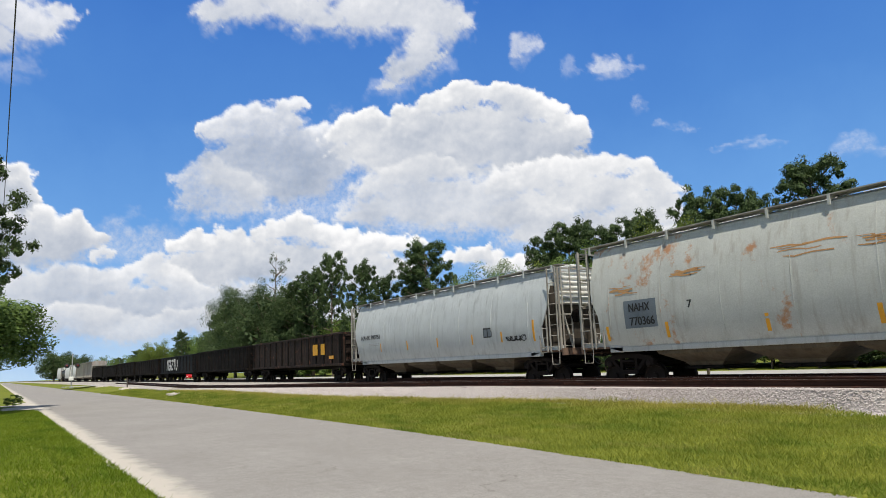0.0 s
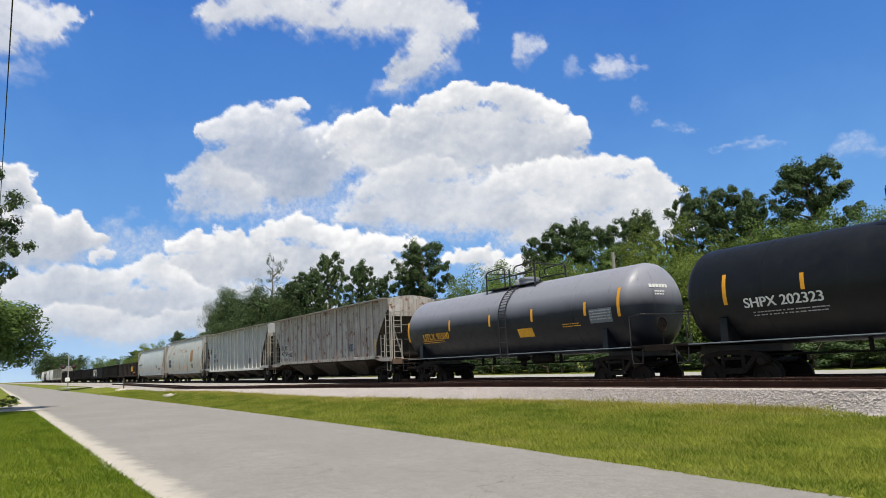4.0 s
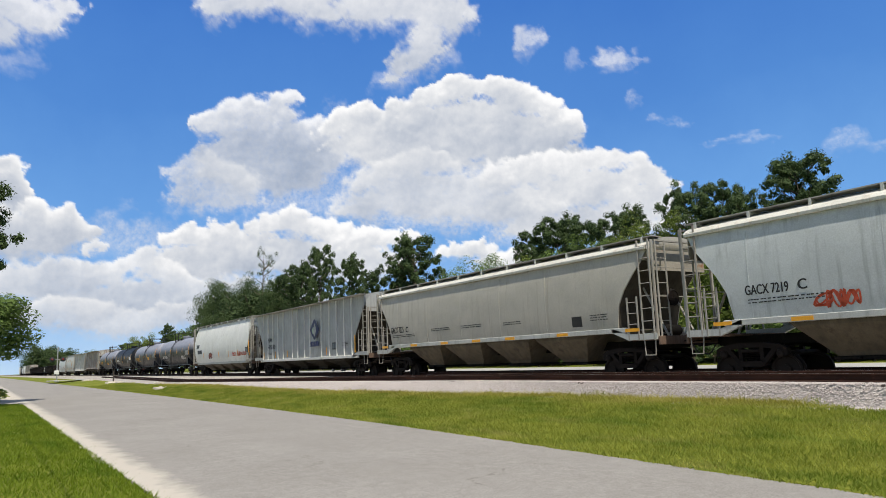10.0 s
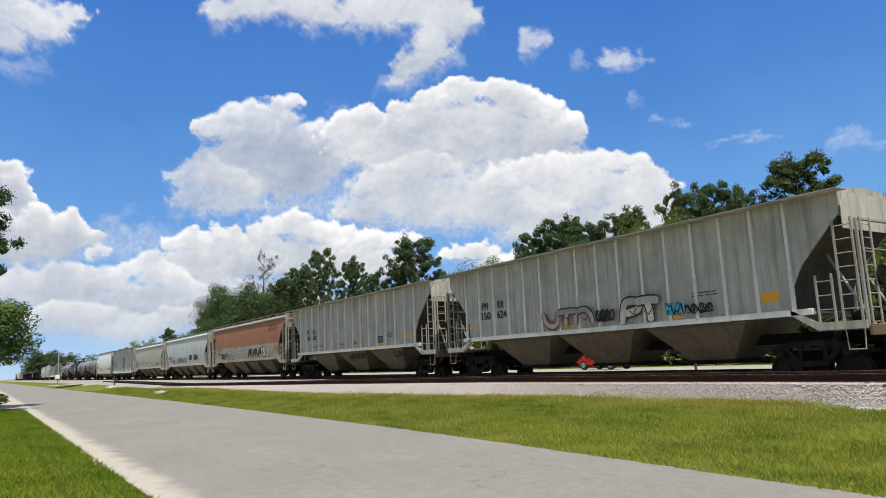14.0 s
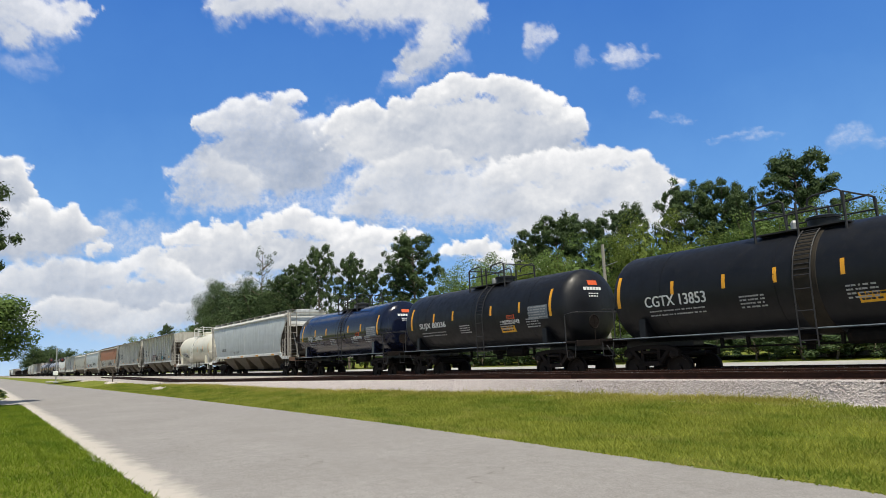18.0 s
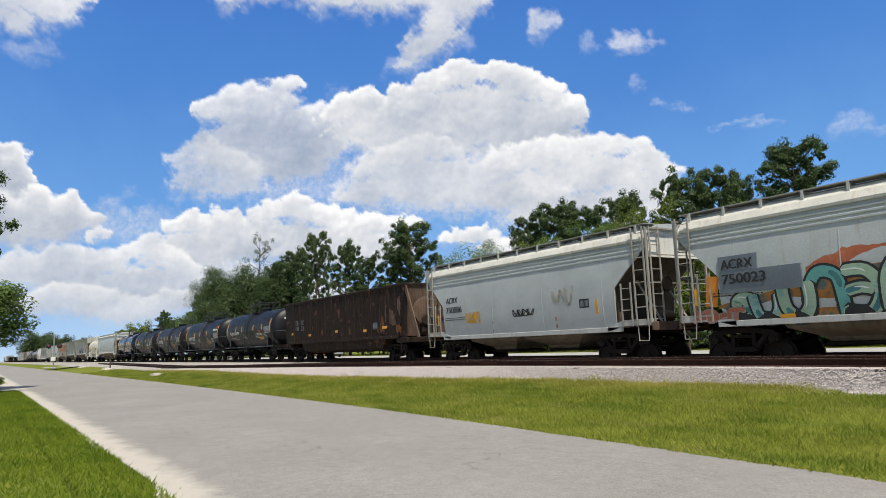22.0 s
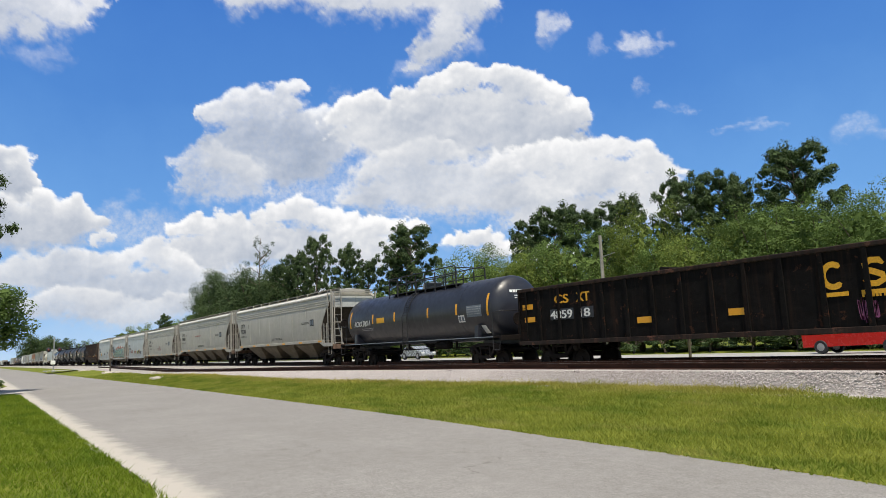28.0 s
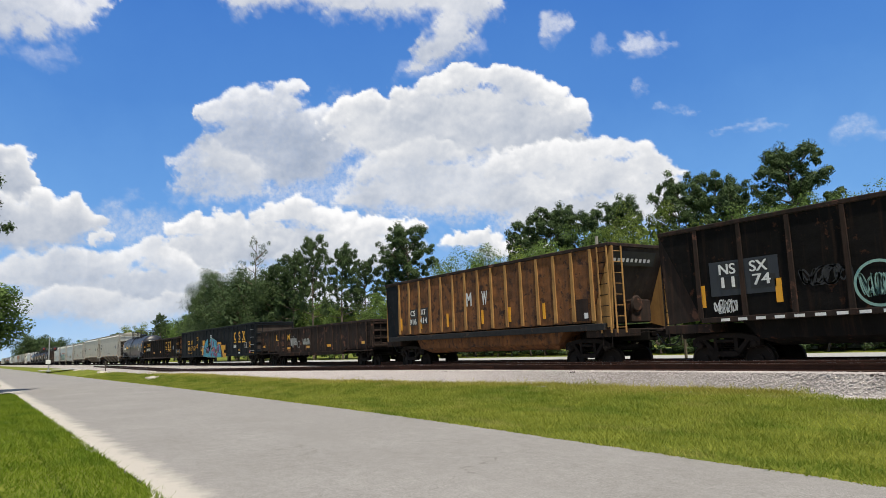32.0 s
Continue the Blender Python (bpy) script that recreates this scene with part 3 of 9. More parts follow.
def add_couplers(root, L, z=0.88):
    def coupler():
        s = Shape().box(-0.75, -0.14, -0.07, 0.07, -0.09, 0.09, 0.02)
        s.plate([(-0.16, -0.12), (-0.06, -0.14), (0.06, -0.14), (0.13, -0.1), (0.13, 0.1), (0.06, 0.14), (-0.06, 0.14), (-0.16, 0.12)], -0.14, 0.02)
        return s.box(-0.05, 0.05, 0.02, 0.15, -0.13, 0.13, 0.02).box(-0.85, -0.7, -0.2, 0.2, -0.16, 0.16, 0.03)
    def hose():
        return Shape().pipe([(-0.25, -0.35, 0.0), (-0.12, -0.37, -0.12), (-0.02, -0.33, -0.30), (0.06, -0.25, -0.38), (0.13, -0.16, -0.36)], 0.022, 7)
    for k in (-1, 1):
        part("coupler", shared("coupler", coupler), "steel", root, at=pose(k * L / 2, 0, z, 0, 0, 0 if k > 0 else 180))
        part("air_hose", shared("air_hose", hose, True), "ink", root, at=pose(k * (L / 2), 0, z - 0.02, 0, 0, 0 if k > 0 else 180))
        part("uncoupling_lever", Shape().pipe([(k * (L / 2 - 0.62), -1.35, z + 0.02), (k * (L / 2 - 0.62), -0.5, z + 0.06), (k * (L / 2 - 0.3), -0.15, z + 0.05)], 0.016, 5), "steel", root)


def ladder_shape(w, h, n):
    """A ladder in the x-z plane, its foot at z = 0."""
    s = Shape()
    for x in (-w / 2, w / 2):
        s.box(x - 0.03, x + 0.03, -0.02, 0.02, 0, h, 0.006)
    for i in range(n):
        s.bar((-w / 2, 0, (i + 0.5) * h / n), (w / 2, 0, (i + 0.5) * h / n), 0.014, 5)
    return s


def ladder(root, name, w, h, n, paint, at):
    """A ladder whose rungs are pieces of their own."""
    rails = Shape()
    for x in (-w / 2, w / 2):
        rails.box(x - 0.03, x + 0.03, -0.02, 0.02, 0, h, 0.006)
    ob = part(name, shared("rails%.2f%.2f" % (w, h), lambda: rails), paint, root, at=at)
    for i in range(n):
        part("rung", shared("rung%.2f" % w, lambda: Shape().bar((-w / 2, 0, 0), (w / 2, 0, 0), 0.014, 5)), paint, ob, at=(0, 0, (i + 0.5) * h / n))


def lettering(root, text, x, z, size, paint, skin, name="lettering", label="", width=0.0):
    """Words in the built-in font lying on the near side; skin(z): y and lean in degrees of the side at height z."""
    cu = bpy.data.curves.new("words", "FONT")
    cu.body, cu.size, cu.extrude = text, size * 1.15, 0.002
    tmp = bpy.data.objects.new("words", cu)
    me = bpy.data.meshes.new_from_object(tmp)
    bpy.data.objects.remove(tmp)
    bpy.data.curves.remove(cu)
    y, lean = skin(z + size / 2)
    xs = [v.co.x for v in me.vertices]
    ys = [v.co.y for v in me.vertices]
    wide = width / (max(xs) - min(xs)) if width else 0.8
    tall = size / (max(ys) - min(ys))
    bold, v0, f0 = Shape(), [tuple(v.co) for v in me.vertices], [tuple(p.vertices) for p in me.polygons]
    for k, dx in enumerate((-0.032, 0.0, 0.032)):
        bold.add([(a + dx * size, b + (0.018 * size if k == 1 else 0), c + 0.0006 * k) for a, b, c in v0], f0)
    bpy.data.meshes.remove(me)
    ob = part(name, bold, paint, root, label, pose(x, y - 0.012, z + size / 2, 90 + lean, 0, 0) @ Matrix.Diagonal((wide, tall, 1, 1)) @ pose(-min(xs), -(max(ys) + min(ys)) / 2, 0))
    return ob


def stencil(root, x, z, w, rows, paint, skin, h=0.030, gap=0.085):
    """Small writing that cannot be read: short bars in rows."""
    rnd = random.Random(int(x * 91 + z * 17))
    s = Shape()
    for r in range(rows):
        zz = z - r * gap
        y, lean = skin(zz)
        px = x
        while px < x + w - 0.06:
            d = min(rnd.uniform(0.04, 0.13), x + w - px)
            y2, _ = skin(zz + h)
            s.add([(px, y - 0.004, zz), (px + d, y - 0.004, zz), (px + d, y2 - 0.004, zz + h), (px, y2 - 0.004, zz + h), (px, y - 0.012, zz), (px + d, y - 0.012, zz), (px + d, y2 - 0.012, zz + h), (px, y2 - 0.012, zz + h)],
                  [(0, 1, 2, 3), (7, 6, 5, 4), (0, 4, 5, 1), (1, 5, 6, 2), (2, 6, 7, 3), (3, 7, 4, 0)])
            px += d + rnd.choice((0.018, 0.022, 0.06))
    if s.f:
        part("stencil_marks", s, paint, root)["kind"] = "stuff"


def patch_on(root, name, x0, x1, z0, z1, paint, skin, proud=0.008, label="", n=5):
    """A plate that follows the side: reflector, panel, stripe."""
    s = Shape()
    v = []
    for i in range(n + 1):
        z = z0 + (z1 - z0) * i / n
        y, _ = skin(z)
        v += [(x0, y - proud, z), (x1, y - proud, z), (x0, y + 0.01, z), (x1, y + 0.01, z)]
    f = [(4 * i, 4 * i + 1, 4 * i + 5, 4 * i + 4) for i in range(n)] + [(4 * i + 2, 4 * i + 6, 4 * i + 7, 4 * i + 3) for i in range(n)]
    f += [(4 * i, 4 * i + 4, 4 * i + 6, 4 * i + 2) for i in range(n)] + [(4 * i + 1, 4 * i + 3, 4 * i + 7, 4 * i + 5) for i in range(n)]
    f += [(0, 2, 3, 1), (4 * n, 4 * n + 1, 4 * n + 3, 4 * n + 2)]
    s.add(v, f)
    return part(name, s, paint, root, label)


def reflectors(root, xs, z0, z1, w, skin, paint="yellow"):
    for x in xs:
        patch_on(root, "reflector", x - w / 2, x + w / 2, z0, z1, paint, skin)


def ribbon(pts, width, skin, proud):
    """A painted stroke through (x, z) points on the side."""
    s = Shape()
    v = []
    for i, (x, z) in enumerate(pts):
        a, b = pts[max(0, i - 1)], pts[min(len(pts) - 1, i + 1)]
        dx, dz = b[0] - a[0], b[1] - a[1]
        d = math.hypot(dx, dz) or 1
        w = width / 2 * (1 if 0 < i < len(pts) - 1 else 0.5)
        nx, nz = -dz / d * w, dx / d * w
        for k in (1, -1):
            v.append((x + k * nx, skin(z + k * nz)[0] - proud, z + k * nz))
    s.add(v, [(2 * i, 2 * i + 1, 2 * i + 3, 2 * i + 2) for i in range(len(pts) - 1)])
    return s


def scrawl(root, x0, x1, z0, z1, paint, skin, seed, n=4, width=0.05, label="spray-painted tag"):
    """A scribbled tag: looping strokes that cross one another."""
    rnd, s = random.Random(seed), Shape()
    for k in range(n):
        cx = x0 + (x1 - x0) * (k + 0.5) / n
        hw, hh = (x1 - x0) / n * 0.85, (z1 - z0) / 2 * rnd.uniform(0.6, 1.0)
        ph, fx, fz = rnd.uniform(0, 6.3), rnd.choice((2, 3)), rnd.choice((4, 5, 7))
        pts = [(cx + hw * math.sin(fx * t + ph) * 0.8 + hw * 0.4 * (t / 6.3 - 0.5), (z0 + z1) / 2 + hh * math.sin(fz * t * 0.8 + ph * 1.7)) for t in np.linspace(0, 5.6, 56)]
        r = ribbon(pts, width, skin, 0.010 + 0.003 * k)
        s.add(r.v, r.f)
    part("graffiti", s, paint, root, label)


def emblem(root, x, z, w, h, kind, paint, skin):
    """One heavy painted shape of a large emblem, with a bar below it."""
    t = 0.21 * h
    if kind == 0:
        runs = [[(x + w * (0.5 + 0.38 * math.cos(a)), z + h * (0.5 + 0.40 * math.sin(a))) for a in np.linspace(0.75, 5.55, 20)]]
    elif kind == 1:
        runs = [[(x + w * u, z + h * v) for u, v in ((0.86, 0.74), (0.72, 0.88), (0.42, 0.90), (0.20, 0.76), (0.24, 0.60), (0.52, 0.50), (0.80, 0.38), (0.84, 0.22), (0.60, 0.10), (0.30, 0.11), (0.14, 0.26))]]
    else:
        runs = [[(x + 0.16 * w, z + h * 0.06), (x + 0.84 * w, z + h * 0.94)], [(x + 0.16 * w, z + h * 0.94), (x + 0.84 * w, z + h * 0.06)]]
        runs += [[(x + a * w, z + h * b), (x + (a + 0.36) * w, z + h * b)] for a in (0.0, 0.64) for b in (0.07, 0.93)]
    for j, run in enumerate(runs):
        if len(run) == 2:
            (x0, z0), (x1, z1) = run
            run = [(x0 + (x1 - x0) * q, z0 + (z1 - z0) * q) for q in (-0.04, 0.0, 1.0, 1.04)]
        part("emblem_shape", ribbon(run, t if j < 2 else 0.13 * h, skin, 0.012 + 0.003 * j), paint, root)
    patch_on(root, "emblem_bar", x, x + w, z - 0.24 * h, z - 0.09 * h, paint, skin, 0.012, n=1)


STROKES = (                # strokes of curving letter shapes, in units of their cell
    (((0.02, 0.0), (0.08, 0.6), (0.35, 0.95), (0.8, 0.85), (0.92, 0.4), (0.95, 0.0)),),
    (((0.9, 0.92), (0.35, 0.9), (0.06, 0.5), (0.35, 0.06), (0.98, 0.12)), ((0.2, 0.5), (0.5, 0.56), (0.85, 0.5))),
    (((0.08, 1.0), (0.10, 0.35), (0.45, 0.02), (0.82, 0.3), (0.88, 1.0)),),
    (((0.15, 0.0), (0.12, 0.5), (0.18, 0.95), (0.75, 0.92), (0.85, 0.6), (0.25, 0.42)),),
    (((0.88, 0.88), (0.4, 0.97), (0.1, 0.72), (0.5, 0.5), (0.86, 0.28), (0.5, 0.03), (0.02, 0.14)),),
    (((-0.05, 0.9), (0.5, 0.97), (1.05, 0.92)), ((0.52, 0.92), (0.48, 0.5), (0.55, 0.0))),
    (((0.12, 1.0), (0.16, 0.5), (0.1, 0.0)), ((0.92, 1.0), (0.3, 0.55), (0.3, 0.45), (1.0, 0.02))),
)


def curved(pts, n=5):
    """A smooth run through a few points."""
    p = [pts[0]] + list(pts) + [pts[-1]]
    run = []
    for a, b, c, d in zip(p, p[1:], p[2:], p[3:]):
        for t in np.arange(n) / n:
            run.append(tuple(0.5 * (2 * b[q] + (c[q] - a[q]) * t + (2 * a[q] - 5 * b[q] + 4 * c[q] - d[q]) * t * t + (3 * b[q] - a[q] - 3 * c[q] + d[q]) * t ** 3) for q in (0, 1)))
    return run + [tuple(pts[-1])]


def outlined(root, x0, x1, z0, z1, n, fill, line, skin, seed, label, width=0.045, proud=0.010):
    """A row of interlocking graffiti shapes: fat strokes, turned this way and that, with a heavy outline and a slit."""
    rnd = random.Random(seed)
    w, h = (x1 - x0) / n, z1 - z0
    for k in range(n):
        edge, body = Shape(), Shape()
        up, lean, kind = proud + 0.006 * (k % 2), rnd.uniform(-0.25, 0.25), (rnd.randrange(2) + 2 * k + seed) % len(STROKES)
        side, over = rnd.random() < 0.6, rnd.random() < 0.5
        for j, stroke in enumerate(STROKES[kind]):
            run = curved([(x0 + w * (k - 0.05 + 1.1 * (1 - u if side else u) + lean * (v - 0.5)), z0 + h * (0.10 + 0.80 * (1 - v if over else v))) for u, v in stroke])
            fat = 0.34 * min(w, 0.8 * h)
            for shape, ww, d in ((edge, fat + 1.5 * width, 0.0), (body, fat, 0.002)):
                r = ribbon(run, ww, skin, up + d + 0.0005 * j)
                shape.add(r.v, r.f)
        part("graffiti_outline", edge, line, root, label)
        part("graffiti_shape", body, fill, root, label)
        mx, mz = x0 + w * (k + rnd.uniform(0.3, 0.7)), z0 + h * rnd.uniform(0.35, 0.65)
        part("graffiti_slit", ribbon([(mx - 0.22 * w, mz + 0.1 * h), (mx, mz - 0.06 * h), (mx + 0.2 * w, mz + 0.16 * h)], width * 0.8, skin, up + 0.005), line, root)


def quad_patch(root, name, pts, paint, skin, proud, label=""):
    """A painted field with a few straight sides."""
    part(name, fan(pts, skin, proud), paint, root, label)


def fan(pts, skin, proud):
    """A filled outline on the side."""
    n = len(pts)
    mx, mz = sum(p[0] for p in pts) / n, sum(p[1] for p in pts) / n
    v = [(mx, skin(mz)[0] - proud, mz)] + [(x, skin(z)[0] - proud, z) for x, z in pts]
    return Shape().add(v, [(0, 1 + i, 1 + (i + 1) % n) for i in range(n)])


def piece(root, cells_at, fills, shade, line, skin, seed, label, width):
    """A graffiti piece of interlocking fat curving letters: heavy outline, fill, darker blotches and a pale gleam each; cells_at: x, foot, width, height, shape."""
    rnd = random.Random(seed)
    for k, (x, z, w, h, kind) in enumerate(cells_at):
        edge, body, blot, gleam = Shape(), Shape(), Shape(), Shape()
        up = 0.010 + 0.007 * (k % 3)
        lean = rnd.uniform(-0.12, 0.12)
        for j, stroke in enumerate(STROKES[kind]):
            run = curved([(x + w * ((1 - u if k % 3 else u) + lean * (v - 0.5)), z + h * (1 - v if k % 4 == 1 else v)) for u, v in stroke])
            wide = width * rnd.uniform(0.85, 1.15)
            for shape, ww, dd, part_of in ((edge, wide + 0.13, 0.0005 * j, run), (body, wide, 0.003 + 0.0005 * j, run), (blot, wide * 0.5, 0.0045 + 0.0005 * j, run[len(run) // 2:len(run) // 2 + 6]), (gleam, 0.035, 0.006, [(a - wide * 0.28, b + 0.02) for a, b in run[1:7]])):
                r = ribbon(part_of, ww, skin, up + dd)
                shape.add(r.v, r.f)
        part("graffiti_outline", edge, line, root)
        part("graffiti_shape", body, fills[k % len(fills)], root, label)
        part("graffiti_shade", blot, shade, root)
        part("graffiti_highlight", gleam, "chalk", root)


def spray_cloud(root, x0, x1, z0, z1, paint, skin, seed, label):
    """A ragged sprayed band, wavy along its top."""
    v = []
    for i in range(61):
        x, fade = x0 + (x1 - x0) * i / 60, min(1, 0.25 + 0.12 * i, 0.25 + 0.12 * (60 - i))
        top = z0 + (z1 - z0) * fade * (0.74 + 0.42 * noise.noise((x * 1.1, 3.1, seed)) + 0.22 * noise.noise((x * 4.6, 1.1, seed)))
        v += [(x, skin(z0)[0] - 0.006, z0), (x, skin(top)[0] - 0.006, top)]
    part("graffiti_cloud", Shape().add(v, [(2 * i, 2 * i + 2, 2 * i + 3, 2 * i + 1) for i in range(60)]), paint, root, label)


def pebbles(root, area, paints, skin, seed, n, size, proud, label=""):
    """Rounded sprayed cells scattered inside area(x, z)."""
    rnd, done = random.Random(seed), []
    xs, zs = (-12, 12), (0.4, 3.0)
    tries = 0
    while len(done) < n and tries < 60000:
        tries += 1
        x, z, r = rnd.uniform(*xs), rnd.uniform(*zs), size * rnd.uniform(0.6, 1.2)
        if area(x, z) and all(math.hypot(x - a, z - b) > (r + c) * 0.92 for a, b, c in done):
            done.append((x, z, r))
            pts = [(x + r * rnd.uniform(0.85, 1.1) * math.cos(t) * 1.1, z + r * rnd.uniform(0.8, 1.05) * math.sin(t) * 0.85) for t in np.linspace(0, 6.28, 10)[:-1]]
            part("graffiti_shape", fan(pts, skin, proud), paints[rnd.randrange(len(paints))], root, label)


def lerp_list(pairs, z):
    zs = [p[0] for p in pairs]
    return float(np.interp(z, zs, [p[1] for p in pairs]))


def body_shape(L, prof, inset, n=30, dent=0.012, seed=0):
    """A closed car body: prof, half section as (half width, z) from the sill to the ridge; inset(z): how far the end stands back."""
    s, m = Shape(), len(prof)
    v = []
    for side in (-1, 1):
        for j, (hw, z) in enumerate(prof):
            e = L / 2 - inset(z)
            for i in range(n + 1):
                x = -e + 2 * e * i / n
                d = dent * noise.noise((x * 0.8 + seed, z * 0.9, side * 5 + seed)) if 0 < j < m - 1 and hw > 0.1 else 0
                v.append((x, side * (hw + d), z))
    idx = lambda side, j, i: (0 if side < 0 else m * (n + 1)) + j * (n + 1) + i
    f = []
    for side in (-1, 1):
        f += [(idx(side, j, i), idx(side, j, i + 1), idx(side, j + 1, i + 1), idx(side, j + 1, i)) for j in range(m - 1) for i in range(n)]
    for i in (0, n):
        f += [(idx(-1, j, i), idx(1, j, i), idx(1, j + 1, i), idx(-1, j + 1, i)) for j in range(m - 1)]
    f += [(idx(-1, 0, i), idx(-1, 0, i + 1), idx(1, 0, i + 1), idx(1, 0, i)) for i in range(n)]
    return s.add(v, f)


def skin_of(prof):
    """y and lean of the near side from the half section."""
    pr = [(z, hw) for hw, z in prof]

    def skin(z):
        a, b = lerp_list(pr, z - 0.05), lerp_list(pr, z + 0.05)
        return -lerp_list(pr, z), math.degrees(math.atan2(a - b, 0.1)) * -1
    return skin


def round_prof(zb, ze, zt):
    """Barrel-sided section."""
    h = ze - zb
    side = [(1.40, 0.0), (1.50, 0.07), (1.575, 0.18), (1.615, 0.32), (1.615, 0.42), (1.575, 0.56), (1.50, 0.70), (1.38, 0.83), (1.23, 0.95), (1.16, 1.0)]
    return [(w, zb + h * t) for w, t in side] + [(0.85, zt - 0.10), (0.45, zt - 0.03), (0.0, zt)]


def tear_prof(zb, ze, zt):
    """Smooth side that leans in towards a jutting eave."""
    h = ze - 0.24 - zb
    side = [(1.53, 0.0), (1.57, 0.12), (1.595, 0.30), (1.60, 0.5), (1.585, 0.68), (1.545, 0.83), (1.50, 0.93), (1.46, 1.0)]
    return [(w, zb + h * t) for w, t in side] + [(1.22, ze - 0.05), (0.9, zt - 0.08), (0.45, zt - 0.02), (0.0, zt)]


def flat_prof(zb, ze, zt, w=1.56):
    h = ze - zb
    return [(w, zb + h * t) for t in (0, 0.2, 0.4, 0.6, 0.8, 0.93, 1.0)] + [(0.85, zt - 0.07), (0.4, zt - 0.02), (0.0, zt)]


def bowed_prof(zb, ze, zt):
    """Gently bowed side under a wide sloping roof edge."""
    h = ze - 0.40 - zb
    side = [(1.48, 0.0), (1.535, 0.12), (1.57, 0.30), (1.575, 0.48), (1.55, 0.66), (1.51, 0.82), (1.475, 0.93), (1.46, 1.0)]
    return [(w, zb + h * t) for w, t in side] + [(1.18, ze - 0.06), (0.85, zt - 0.07), (0.4, zt - 0.02), (0.0, zt)]


def car_root(name, left, L, mid, label, category, group):
    """A car between couplings at left and left + L; its marks are laid out from a point mid metres short of its middle."""
    root = thing(name, pose(left + L / 2 - mid, TY, RAIL), label, category, group)
    TRAIN.append((root, left + L / 2 - mid))
    return root


def centred(root, mid):
    """Move the finished body to the car's middle."""
    for ob in root.children:
        ob.matrix_basis = Matrix.Translation((mid, 0, 0)) @ ob.matrix_basis


TRAIN = []


